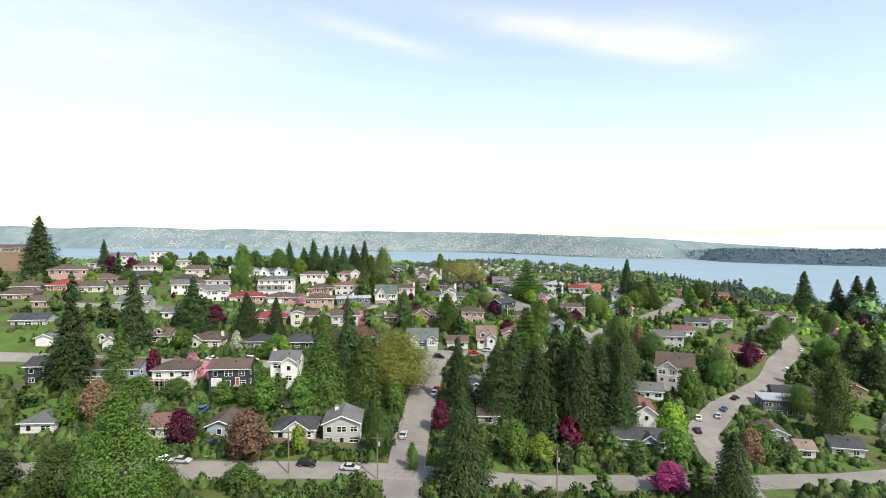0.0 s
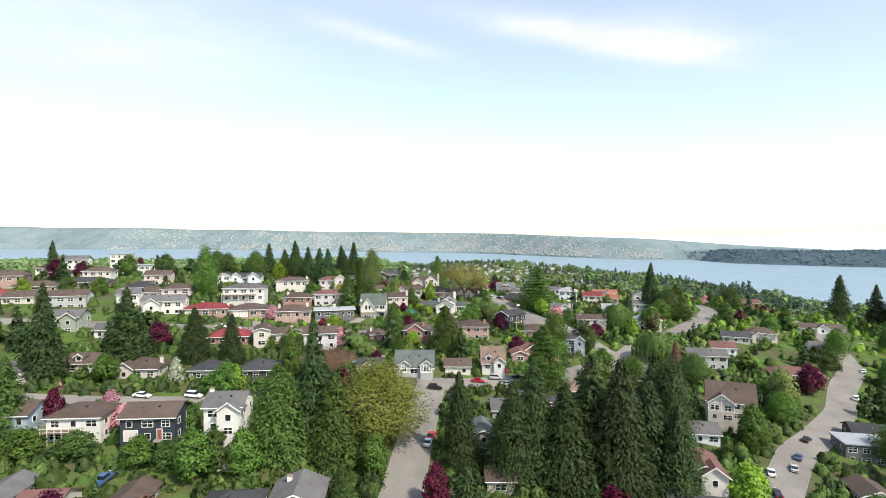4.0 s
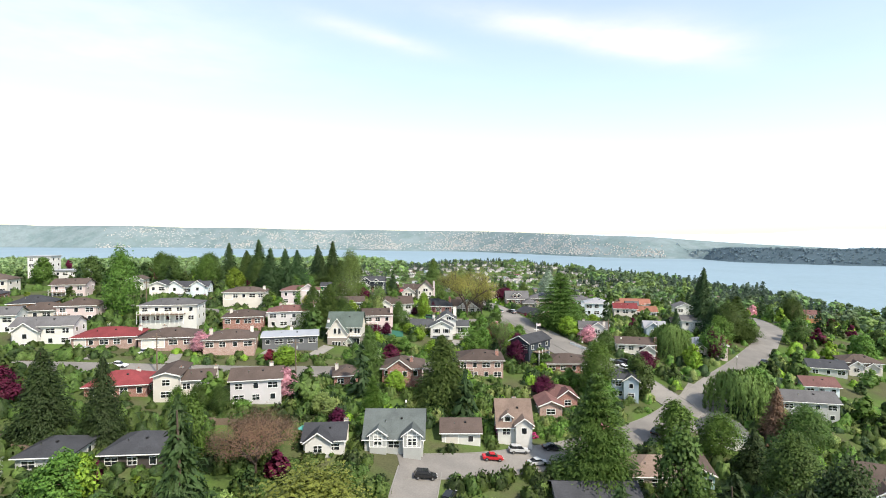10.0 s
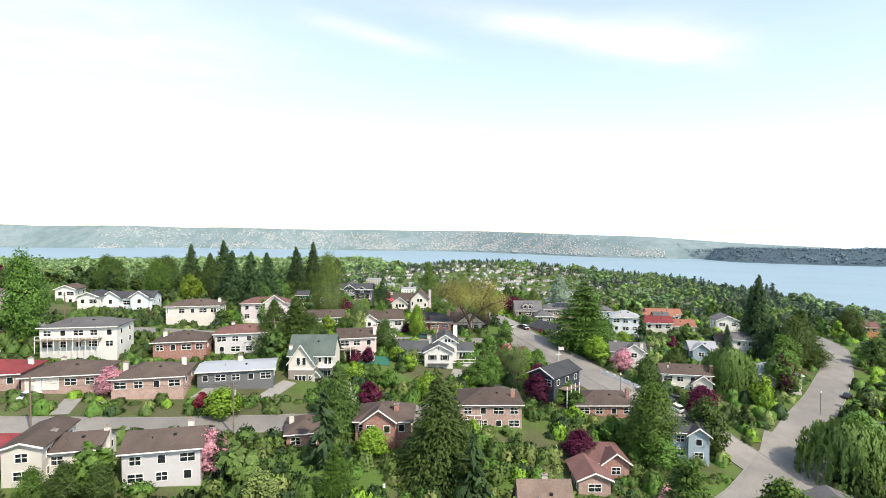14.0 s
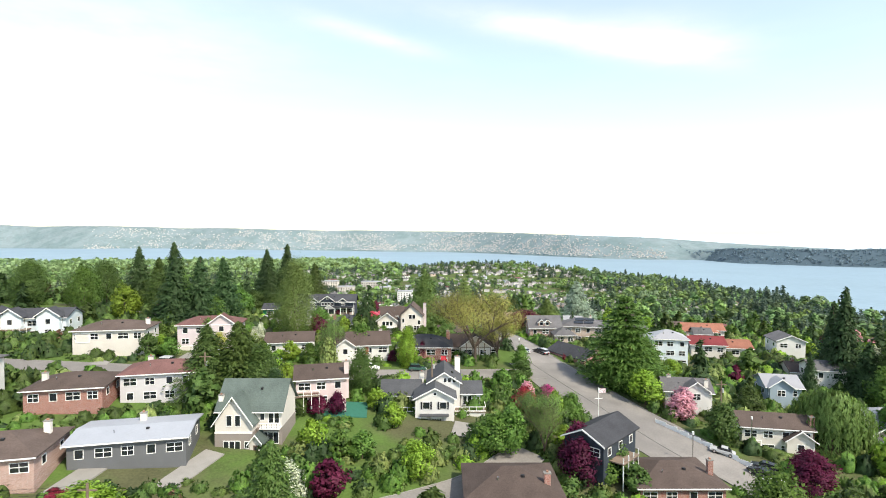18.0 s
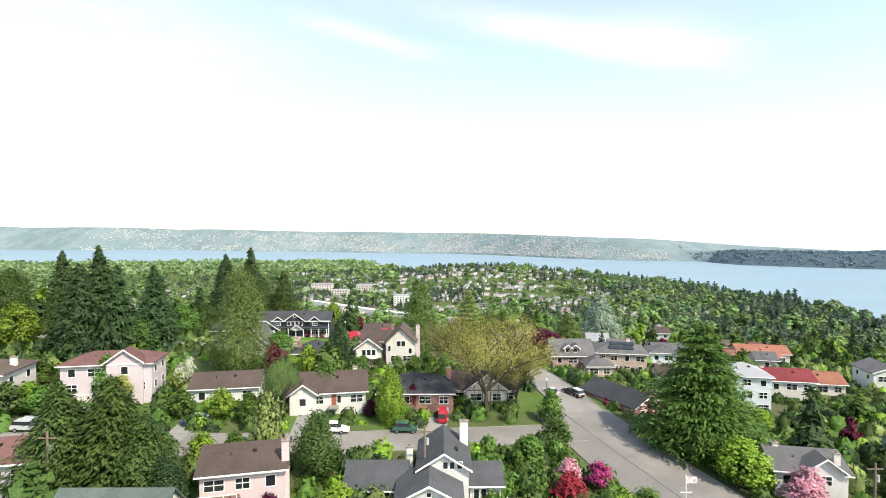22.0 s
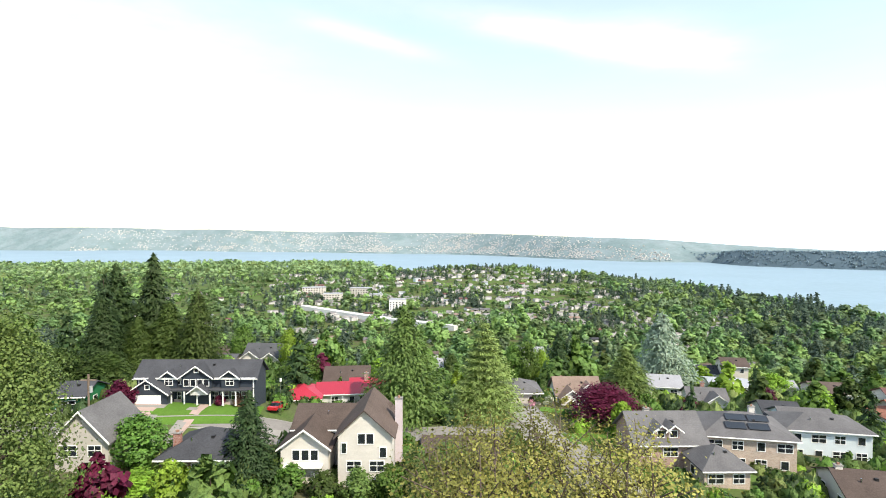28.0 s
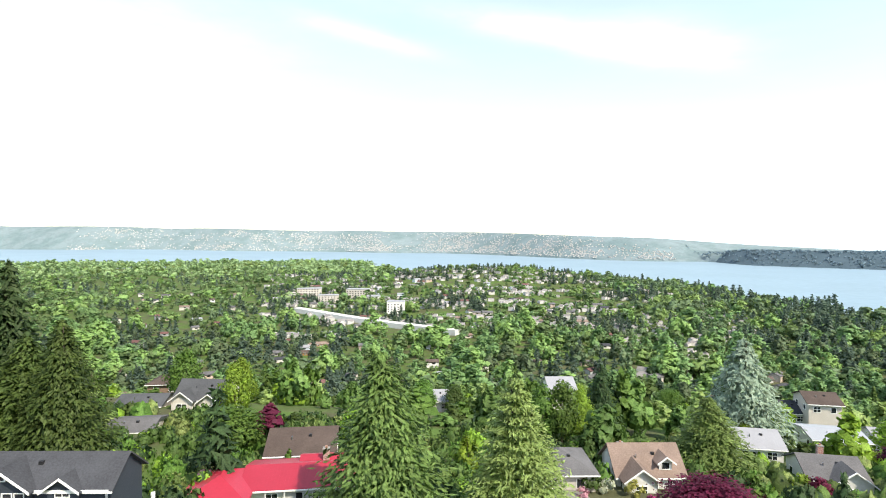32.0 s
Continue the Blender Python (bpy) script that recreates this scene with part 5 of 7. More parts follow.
# tall cream house with a steep front gable over a garage
h = house(-32.0, 281.7, 118.9, 13.2, 8.4, 7.6, "gable_x", "cream", "greenslate", floors=0, pitch=0.95, foot=4.6, label="tall cream house with a steep slate-green roof and front gable")
slab(h, "lower_cladding", (-6.66, 6.66, -4.28, 4.26, -2.5, 4.4), wall_mat("taupe"))
wing(h, "gable_y", "cream", "greenslate", -2.2, -5.0, 7.4, 3.6, 6.1, 4.3, 4.6, 0)
slab(h, "front_cladding", (-5.95, 1.55, -6.86, -4.0, -2.5, 4.4), wall_mat("taupe"))
slab(h, "belt_board", (-5.99, 1.59, -6.92, -6.8, 4.3, 4.55), TRIM)
slab(h, "sill_board", (-5.99, 1.59, -6.92, -6.8, 0.1, 0.4), TRIM)
for wx, wz, ww, wh in ((-3.0, 5.6, 1.0, 1.7), (-1.3, 5.6, 1.0, 1.7), (-3.6, 1.0, 1.1, 2.0), (-2.5, 1.0, 1.1, 2.0), (-1.4, 1.0, 1.1, 2.0), (0.5, 1.9, 0.8, 1.0)):
    add_window(h, ww, wh, wx, -6.88, wz, bars=False)
gd = slab(h, "garage_door", (-4.9, -0.9, -6.93, -6.8, -2.2, -0.25), TRIM)
for k in range(6):
    slab(gd, "door_light", (-4.6 + 0.6 * k, -4.15 + 0.6 * k, -6.97, -6.9, -0.8, -0.42), GLASS)
for wx in (3.2, 4.3, 5.4):
    add_window(h, 1.0, 1.9, wx, -4.3, 1.7, bars=False)
for wx in (3.6, 5.0):
    add_window(h, 1.0, 0.9, wx, -4.3, -0.7, bars=False)
add_window(h, 0.8, 1.1, 2.6, -4.22, 5.7, bars=False)
for wx in (4.4, 5.6):
    add_window(h, 0.9, 1.7, wx, -4.22, 5.2, bars=False)
bal = slab(h, "balcony", (2.4, 6.6, -5.5, -4.2, 4.45, 4.65), TRIM)
slab(bal, "rail", (2.4, 6.6, -5.5, -5.42, 5.4, 5.5), TRIM)
for k in range(9):
    slab(bal, "baluster", (2.4 + 0.51 * k, 2.46 + 0.51 * k, -5.48, -5.43, 4.65, 5.4), BLACK)
wing(h, "gable_y", "cream", "greenslate", 2.3, -5.2, 2.3, 3.4, 2.9, 1.2, 3, 0)
door = slab(h, "front_door", (1.85, 2.75, -6.96, -6.88, 0.2, 2.3), mat("dark_oak", (0.09, 0.055, 0.04), rough=0.5, vary=0.2))
slab(door, "door_light", (2.1, 2.5, -7.0, -6.95, 1.6, 2.15), GLASS)
chimney(h, -6.4, -3.0, 0.0, 9.6, mat("white_render", (0.7, 0.67, 0.62), vary=0.1), 0.9)
slab(h, "garden_wall", (2.0, 7.6, -9.6, -9.3, -2.6, -1.0), mat("pale_stucco", (0.62, 0.59, 0.54), vary=0.12))
slab(h, "steps", (1.8, 3.0, -9.0, -7.0, -2.4, -0.6), CONCRETE)
h.matrix_world = pose(-32.9, 281.7, 118.6) @ Matrix.Diagonal((0.83, 1.0, 1.0, 1.0))

# white house in several gabled parts, with decks on both sides
h = house(0.6, 303.0, 119.7, 6.6, 10, 5.4, "gable_y", "white", "charcoal", pitch=0.62, floors=0, foot=6, label="white house with slate-grey gables, dark shutters and railed decks")
wing(h, "gable_y", "white", "charcoal", -1.9, -7.0, 7.8, 7.0, 3.7, 2.0, 6, 0)
wing(h, "gable_x", "white", "charcoal", -9.2, -1.5, 7.6, 7.0, 2.9, 2.1, 6, 0)
wing(h, "gable_x", "white", "charcoal", 5.6, -0.5, 4.2, 7.0, 2.9, 1.5, 6, 0)
for wx in (-3.6, -0.2):
    add_window(h, 1.3, 1.3, wx, -10.52, 1.6)
    for sx in (-0.95, 0.95):
        slab(h, "shutter", (wx + sx - 0.17, wx + sx + 0.17, -10.6, -10.5, 1.5, 3.0), BLACK)
add_window(h, 0.5, 0.5, -1.9, -10.52, 4.3, bars=False)
for wx in (0.2, 1.1, 2.1):
    add_window(h, 0.6, 0.9, wx, -5.02, 5.4, bars=False)
for wx in (-10.4, -9.5, -8.6, -7.7):
    add_window(h, 0.8, 2.0, wx, -5.02, 0.3, bars=False)
for wx in (4.4, 5.4):
    add_window(h, 0.7, 1.8, wx, -4.02, 0.4, bars=False)
slab(h, "porch_roof", (-4.9, 0.9, -11.7, -10.5, 0.35, 0.6), roof_mat("charcoal"))
for wx in (-4.2, -1.5):
    g = slab(h, "garage_door", (wx - 1.1, wx + 1.1, -10.6, -10.5, -2.2, -0.2), TRIM)
    for k in range(4):
        slab(g, "door_light", (wx - 0.95 + 0.5 * k, wx - 0.6 + 0.5 * k, -10.66, -10.58, -0.75, -0.4), GLASS)
for x0, x1, y0, y1 in ((-13.6, -5.9, -7.8, -5.0), (2.1, 8.6, -7.6, -4.0)):
    dk = slab(h, "deck", (x0, x1, y0, y1, -0.15, 0.05), WOODY)
    slab(dk, "skirt_wall", (x0 + 0.2, x1 - 0.2, y0 + 0.2, y1, -5.0, -0.15), wall_mat("white"))
    slab(dk, "rail", (x0, x1, y0, y0 + 0.1, 0.95, 1.06), TRIM)
    slab(dk, "lower_rail", (x0, x1, y0, y0 + 0.1, 0.05, 0.25), TRIM)
    slab(dk, "side_rail", (x1 - 0.1, x1, y0, y1, 0.95, 1.06) if x1 > 0 else (x0, x0 + 0.1, y0, y1, 0.95, 1.06), TRIM)
    for k in range(int((x1 - x0) / 1.5) + 1):
        slab(dk, "post", (x0 + 1.5 * k, x0 + 1.5 * k + 0.1, y0, y0 + 0.1, 0.05, 1.0), TRIM)
chimney(h, 3.0, 3.0, 2, 9.0, mat("white_render", (0.7, 0.67, 0.62)), 1.2)
chimney(h, -4.9, 0.5, 2, 6.2, mat("white_render", (0.7, 0.67, 0.62)), 1.0)
part("skylight", boxes((0.9, 2.0, -2.0, -0.9, 6.55, 6.75)), GLASS, h)

# dark house at the bend, its gable turned to the street
h = house(28.1, 279.5, 118.4, 7.2, 12, 3.2, "gable_y", "navy", "dark", rot=-44, pitch=0.5, label="dark blue house with a charcoal gable roof and white windows", foot=8)
slab(h, "deck", (3.6, 6.1, -4, 2, 0.0, 0.2), WOODY)
for k in range(4):
    slab(h, "deck_post", (5.9, 6.05, -3.9 + 1.9 * k, -3.75 + 1.9 * k, -5.0, 1.1), TRIM)

# pink house beside the junction
h = house(40.5, 345.5, 117.6, 9.0, 16, 3.2, "gable_y", "hotpink", "dark", rot=26.5, pitch=0.45, label="pink stucco house with a charcoal roof and a broad pink chimney", foot=5)
chimney(h, 0.6, -8.5, -1.0, 6.2, wall_mat("hotpink"), 2.0)

# long navy house with white trim
h = house(-41.2, 385.2, 127.3, 22.5, 6, 5.1, "gable_x", "navy", "dark", pitch=0.8, floors=0, label="large dark navy house with white trim and a columned porch", foot=3)
for gx, gw, gh, out in ((0.4, 5.6, 5.2, 0.8), (-4.9, 2.9, 5.1, 0.6), (6.6, 3.2, 5.1, 0.6)):
    wing(h, "gable_y", "navy", "dark", gx, -3 - out / 2 + 1, gw, out + 2, gh, gw * 0.36, 0.0 if gw > 5 else -2.6, 0)
wing(h, "gable_y", "navy", "dark", -7.9, -3.4, 7.4, 4.4, 2.6, 2.5, 3, 0)
slab(h, "garage_door", (-10.3, -5.4, -5.72, -5.6, 0.1, 2.25), TRIM)
for gx, z0 in ((-7.9, 3.4), (0.4, 6.1)):
    r = part("round_window", ring(0.7, 0.7, 0.12, -0.08, 0.05), TRIM, h)
    r.location = (gx, -5.64 if gx < -5 else -3.82, z0)
    slab(r, "pane", (-0.35, 0.35, -0.02, 0.02, 0, 0.7), GLASS)
for k in range(4):
    add_window(h, 0.9, 1.2, -1.5 + 1.25 * k, -3.82, 3.5)
for wx in (-9.2, -4.9, -2.9, 6.6):
    add_window(h, 1.4, 1.2, wx, -3.62 if wx in (-4.9, 6.6) else -3.02, 3.6)
for wx in (-2.8, -0.9, 3.4, 5.4, 7.4, 9.4):
    add_window(h, 1.5, 1.5, wx, -3.02, 0.6)
slab(h, "front_door", (0.9, 1.9, -3.1, -3.0, 0.2, 2.3), BLACK)
porch = slab(h, "porch_roof", (-4.2, 10.9, -4.9, -3.0, 2.75, 3.0), roof_mat("dark"))
for k in range(7):
    put("column", shared("porch_column", lambda: boxes((-0.1, 0.1, -0.1, 0.1, 0, 2.75), (-0.15, 0.15, -0.15, 0.15, 0, 0.25), (-0.15, 0.15, -0.15, 0.15, 2.55, 2.75)), TRIM), porch, -3.9 + 2.4 * k, -4.7, 0)
wing(h, "gable_y", "white", "dark", 1.4, -4.6, 3.0, 1.6, 2.8, 1.1, -2.2, 0)
for sx, sz in ((-10.85, 5.2), (10.85, 5.2)):
    slab(h, "corner_board", (sx - 0.1, sx + 0.1, -3.08, -2.9, 0, 5.2), TRIM)
slab(h, "fascia_board", (-11.4, 11.4, -3.75, -3.6, 4.75, 5.0), TRIM)
slab(h, "stone_base", (-4.2, 10.9, -3.12, -2.95, -0.4, 0.75), mat("pink_stone", (0.50, 0.40, 0.37), vary=0.3, scale=2.5, bump=0.4))
slab(h, "ridge_board", (-11.6, 11.6, -0.12, 0.12, 7.5, 7.62), roof_mat("dark"))
h.matrix_world = pose(-41.9, 384.8, 127.2) @ Matrix.Scale(0.91, 4)
lawn = strip("lawn", [(-52, 376.5), (-30, 379.5)], 7.5, 0.16, mat("mown_lawn", (0.085, 0.17, 0.03), rough=1.0, vary=0.2, scale=0.4, fine=4, spec=0.1), "mown green front lawn before the navy house", "lawn")
strip("pavement", [(-70, 369.5), (-20, 375)], 1.6, 0.2, CONCRETE, "pale concrete pavement beside a verge", "pavement", edge=0.1)
strip("driveway", [(-49.5, 371), (-49.2, 380)], 5.2, 0.22, mat("pink_paving", (0.36, 0.27, 0.24), vary=0.15, scale=1.0), "pinkish paved driveway before the garage", "driveway")
strip("path", [(-40.3, 371), (-39.8, 381)], 1.5, 0.22, mat("pink_paving", (0.36, 0.27, 0.24)), "pinkish paved garden path to a porch", "path")

# low white house in two wings under bright red metal
h = house(-17.2, 402.0, 121.4, 15.5, 8.5, 2.9, "gable_x", "white", "scarlet", rot=6, floors=0, pitch=0.27, foot=4, label="low white house with a bright red metal roof and garage")
wing(h, "hip", "white", "scarlet", -10.6, -2.6, 7.4, 9.0, 2.9, 1.5, 4, 0)
wing(h, "gable_x", "white", "scarlet", 1.4, 2.6, 5.0, 4.0, 3.4, 0.7, 4, 0)
gd = slab(h, "garage_door", (-13.4, -7.9, -7.22, -7.1, -0.3, 2.0), mat("cream_paint", (0.66, 0.63, 0.58), rough=0.5))
for k in range(3):
    slab(gd, "door_joint", (-13.4, -7.9, -7.24, -7.2, 0.25 + 0.55 * k, 0.29 + 0.55 * k), mat("joint_grey", (0.4, 0.39, 0.37)))
for wx in (-4.2, 1.6, 3.4, 5.4):
    add_window(h, 1.4, 1.3, wx, -4.27, 0.9)
slab(h, "front_door", (-1.2, -0.2, -4.35, -4.25, 0.1, 2.2), BLACK)
for k in range(5):
    slab(h, "porch_post", (-4.9 + 2.3 * k, -4.78 + 2.3 * k, -5.0, -4.88, -0.2, 2.6), TRIM)
chimney(h, 2.0, 1.5, 2, 5.4, wall_mat("pinkbrick"), 0.8)

# cream house with two front gables
h = house(-13.6, 367.5, 124.6, 12.6, 8, 4.9, "gable_x", "cream", "brown", pitch=0.5, floors=0, label="cream-white gabled house with a brown shingle roof", foot=4)
wing(h, "gable_y", "cream", "brown", 4.0, -3.8, 7.0, 9.8, 5.6, 3.2, 4, 0, trim=False)
wing(h, "gable_y", "cream", "brown", -3.9, -5.7, 6.2, 5.6, 3.9, 2.3, 4, 0)
for wx, wy, wz, ww in ((3.6, -8.72, 4.4, 0.9), (4.7, -8.72, 4.4, 0.9), (6.4, -8.72, 2.6, 0.8), (1.3, -8.72, 3.2, 0.6), (-5.0, -8.52, 2.2, 0.9), (-3.8, -8.52, 2.2, 0.9), (-2.6, -8.52, 2.2, 0.9), (2.6, -8.72, 0.8, 1.8), (5.6, -8.72, 0.8, 1.8)):
    add_window(h, ww, 1.3, wx, wy, wz)
chimney(h, 8.1, -3.6, 0, 8.8, wall_mat("palepink"), 1.0)
slab(h, "balcony", (-6.5, -1.5, -9.6, -8.5, 1.5, 1.7), TRIM)

# neighbours of the cream house
house(-45.5, 361.5, 124.6, 6.8, 8, 5.6, "gable_y", "beige", "grey", pitch=1.05, floors=1, label="grey-beige gabled house with a steep grey roof")
house(-31.2, 362.5, 124.6, 9.4, 9, 3.0, "hip", "brown", "dark", pitch=0.5, stack=[(-3.5, -2, 0.6)], stone=bricked("brickwork_brick", *BRICKS["brick"]), label="low brown house with a charcoal roof")
house(3.4, 374.0, 119.3, 11.0, 9, 3.1, "gable_x", "white", "brown", pitch=0.42, stack=[(3.4, 2, 0.4)], label="low white house with a weathered brown roof")

# half-timbered house above the right-hand street
house(87.0, 206.3, 100.8, 13.0, 9.5, 5.8, "gable_x", "beige", "brown", rot=-24, pitch=0.95, floors=2, gables=[(-2.6, 7.0, 1.6, 5.4)], stack=[(4.5, 1.5, 0.5)], foot=6.5, timber=TRIM, label="half-timbered house with white beams and a steep brown roof")

# open lawns and forecourts, kept free of undergrowth
for x, y, hh, rr, hue in ((-18.5, 356.5, 3.6, 2.6, "leaf"), (-14.5, 355.5, 3.4, 2.8, "dim"), (-10.0, 355.0, 4.2, 3.0, "willow"), (-6.0, 356.5, 4.4, 3.0, "leaf"), (-3.0, 360.0, 5.0, 3.2, "dim"), (-52.0, 333.0, 4.0, 2.6, "lime"), (-66.0, 316.0, 5.0, 3.4, "leaf"), (-70.0, 314.0, 6.0, 3.6, "dim")):
    plant("broad", x, y, hh, rr, hue)
PLOTS.extend([(25, 402, 5, 3.4, 0), (27, 383.4, 6, 3.4, 0), (31, 406, 5, 6, 0), (-34.5, 270.5, 4.5, 5.5, 0), (-57, 318, 8, 5, 10), (-3, 289.5, 7, 4, 0), (-24, 384.5, 4, 6, 0), (-12, 393, 7, 3, 6), (-47, 265, 9, 4.0, 12), (-41, 376, 13, 6, 6), (-23, 320, 4, 5, 0), (1, 323, 4, 4, 0), (22, 340, 7, 8, 0), (-20, 293.5, 7, 5, 0), (-12, 283, 5, 4, 0)])

for lawn_line, lawn_width in (([(21.9, 403.2), (29, 400.8)], 4.0), ([(22.6, 382.6), (32, 384.4)], 5.4)):
    strip("lawn", lawn_line, lawn_width, 0.16, bpy.data.materials["mown_lawn"], "small mown front lawn beside the street", "lawn")
for x, y, hh, rr, hue in ((24.6, 407.4, 2.2, 1.7, "white"), (20.4, 405.6, 1.6, 1.4, "pink"), (28.2, 406.8, 2.4, 1.7, "gold"), (22.6, 408.6, 3.0, 2.2, "dim"), (30.0, 404.8, 1.3, 1.2, "magenta"), (46.5, 408.5, 3.4, 2.2, "leaf"), (56.0, 412.0, 3.0, 2.4, "lime")):
    plant("shrub", x, y, hh, rr, hue)

# ---- trees ----
plant("plume", -55.8, 90.0, 26.5, 10.4, "leaf")
plant("broad", -64.2, 126.8, 10.1, 4.7, "purple")
plant("fir", -111.1, 156.0, 26.8, 8.6, "deep")
plant("fir", -110.7, 187.0, 27.1, 6.9, "deep")
plant("oval", -110.0, 284.8, 22.8, 7.5, "leaf")
plant("fir", -31.3, 165.5, 30.6, 7.1, "deep")
plant("cedar", -25.5, 162.0, 19.8, 8.2, "cedar")
plant("cedar", -38.4, 162.5, 20.2, 10.4, "cedar")
plant("broad", -17.5, 171.0, 19.5, 16.5, "olive")
plant("thin", -35.4, 202.0, 11.7, 8.4, "rust")
plant("cedar", 2.7, 164.5, 22.1, 5.6, "deep")
plant("cedar", 2.9, 118.0, 23.1, 8.0, "deep")
plant("cedar", 14.4, 160.0, 22.6, 8.0, "deep")
plant("cedar", 19.8, 163.0, 27.1, 8.4, "deep")
plant("cedar", 26.3, 160.5, 23.3, 9.2, "deep")
plant("fir", 32.8, 163.5, 29.9, 8.8, "deep")
plant("cedar", 38.2, 159.5, 31.0, 10.0, "deep")
plant("cedar", 46.3, 164.5, 25.4, 9.8, "fir")
plant("cedar", 51.4, 160.0, 21.9, 7.6, "deep")
plant("deodar", 30.5, 210.5, 24.0, 9.6, "cedar")
plant("broad", 16.3, 132.0, 11.1, 5.0, "leaf")
plant("broad", 23.0, 133.5, 7.6, 4.9, "lime")
plant("broad", 64.9, 156.0, 12.4, 6.3, "lime")
plant("broad", 59.5, 142.0, 10.5, 6.0, "leaf")
plant("broad", 51.6, 124.5, 7.4, 5.7, "magenta")
plant("cedar", 60.4, 113.5, 19.5, 7.1, "deep")
plant("broad", 123.6, 172.5, 26.9, 8.6, "dim")
plant("fir", 179.9, 239.5, 23.7, 9.2, "deep")
plant("fir", 184.6, 231.5, 22.4, 8.9, "deep")
plant("fir", 283.1, 430.0, 37.9, 12.7, "deep")
plant("fir", 309.4, 430.0, 33.9, 10.8, "deep")
plant("fir", 317.2, 420.0, 36.9, 13.0, "deep")
plant("fir", 327.8, 420.0, 37.6, 12.4, "deep")
plant("broad", 133.5, 239.0, 11.3, 6.5, "purple")
plant("broad", -2.2, 146.0, 9.4, 4.0, "purple")
plant("fir", -223.0, 290.0, 32.4, 12.0, "deep")
plant("fir", -213.5, 330.0, 19.4, 4.9, "deep")
plant("broad", -94.7, 216.3, 8.7, 5.3, "purple")
plant("fir", -98.0, 204.3, 22.7, 8.6, "deep")
plant("cedar", -78.4, 206.8, 17.6, 6.7, "deep")
plant("cedar", -67.3, 207.8, 16.6, 5.0, "deep")
plant("broad", -76.0, 190.3, 7.5, 3.2, "white")
plant("broad", -60.5, 186.8, 9.5, 5.3, "leaf")
plant("broad", -94.6, 188.3, 8.0, 4.9, "leaf")
plant("broad", -83.4, 172.8, 5.4, 3.1, "pink")
plant("broad", -60.2, 163.8, 8.8, 4.7, "leaf")
plant("fir", 15.1, 174.8, 13.2, 3.9, "deep")
plant("cedar", 28.9, 173.3, 16.8, 8.3, "deep")
plant("fir", 44.1, 173.3, 23.5, 8.8, "deep")
plant("broad", 56.9, 178.3, 25.6, 8.4, "deep")
plant("cedar", 49.9, 175.3, 21.0, 6.1, "deep")
plant("willow", 82.0, 252.0, 12.9, 8.9, "willow")
plant("fir", 67.8, 220.3, 11.9, 5.0, "deep")
plant("fir", 83.9, 238.3, 14.6, 5.1, "rust")
plant("broad", 112.6, 219.8, 12.7, 4.5, "pale")
plant("cedar", -21.1, 252.0, 14.3, 5.8)
plant("cedar", -0.8, 239.8, 17.9, 9.2)
plant("broad", -44.8, 252.5, 6.1, 5.3, "lime")
plant("broad", -38.6, 233.0, 7.6, 4.2, "pink")
plant("broad", -13.1, 243.5, 5.8, 4.1, "lime")
plant("deodar", -17.2, 230.0, 9.6, 3.7, "leaf")
plant("broad", -28.2, 226.5, 5.5, 4.2, "pale")
plant("broad", -23.3, 219.0, 5.5, 3.6, "purple")
plant("oval", -55.3, 222.0, 6.3, 3.5, "dim")
plant("oval", -50.7, 223.0, 6.1, 2.9, "dim")
plant("oval", -59.4, 221.0, 5.7, 2.9, "leaf")
plant("broad", 27.2, 251.0, 5.7, 4.6, "purple")
plant("broad", 23.6, 278.0, 8.6, 4.2, "purple")
plant("broad", 66.6, 282.0, 5.4, 4.3, "purple")
plant("broad", 96.0, 295.0, 11.6, 4.2, "purple")
plant("broad", 123.6, 338.0, 10.8, 4.3, "white")
plant("fir", 109.2, 330.0, 28.5, 7.0)
plant("willow", 82.0, 299.5, 10.2, 6.4, "willow")
plant("broad", 54.1, 305.0, 6.6, 3.6, "pink")
plant("broad", 38.5, 234.5, 5.7, 2.8, "pink")
plant("broad", 57.5, 263.5, 7.8, 4.9, "dim")
plant("broad", 64.5, 228.0, 10.0, 7.3, "leaf")
plant("broad", 83.7, 282.5, 6.6, 2.4, "lime")
plant("cedar", -47.0, 293.5, 15.0, 7.6, "dim")
plant("fir", -63.5, 329.9, 9.1, 2.5)
plant("fir", -78.9, 345.0, 22.1, 7.5)
plant("fir", -73.6, 350.0, 21.9, 7.3)
plant("fir", -71.5, 362.0, 21.3, 7.8)
plant("plume", -42.2, 340.9, 23.0, 8.6, "fresh")
plant("thin", 9.3, 333.0, 21.0, 12.5, "gold")
plant("thin", 15.8, 337.0, 13.8, 6.3, "gold")
plant("spruce", 65.3, 444.0, 23.3, 10.9)
plant("oval", -8.9, 323.9, 9.8, 3.6, "lime")
plant("broad", 12.5, 281.4, 8.6, 4.2, "leaf")
plant("thin", 18.5, 281.4, 10.8, 3.5, "willow")
plant("broad", 23.2, 293.9, 7.4, 2.7, "lime")
plant("broad", -9.2, 287.9, 4.8, 3.1, "lime")
plant("broad", -3.7, 271.4, 5.9, 4.1, "lime")
plant("broad", -22.1, 276.9, 5.3, 3.1, "lime")
plant("broad", -16.9, 274.4, 5.1, 2.8, "leaf")
plant("broad", -24.5, 290.4, 3.9, 3.1, "purple")
plant("broad", -16.5, 263.9, 5.8, 3.8, "purple")
plant("broad", -22.2, 260.9, 6.7, 4.1, "white")
plant("broad", 23.0, 274.4, 7.5, 4.6, "purple")
plant("broad", 52.8, 302.9, 5.7, 4.3, "pink")
plant("broad", 47.5, 309.9, 8.0, 5.7, "lime")
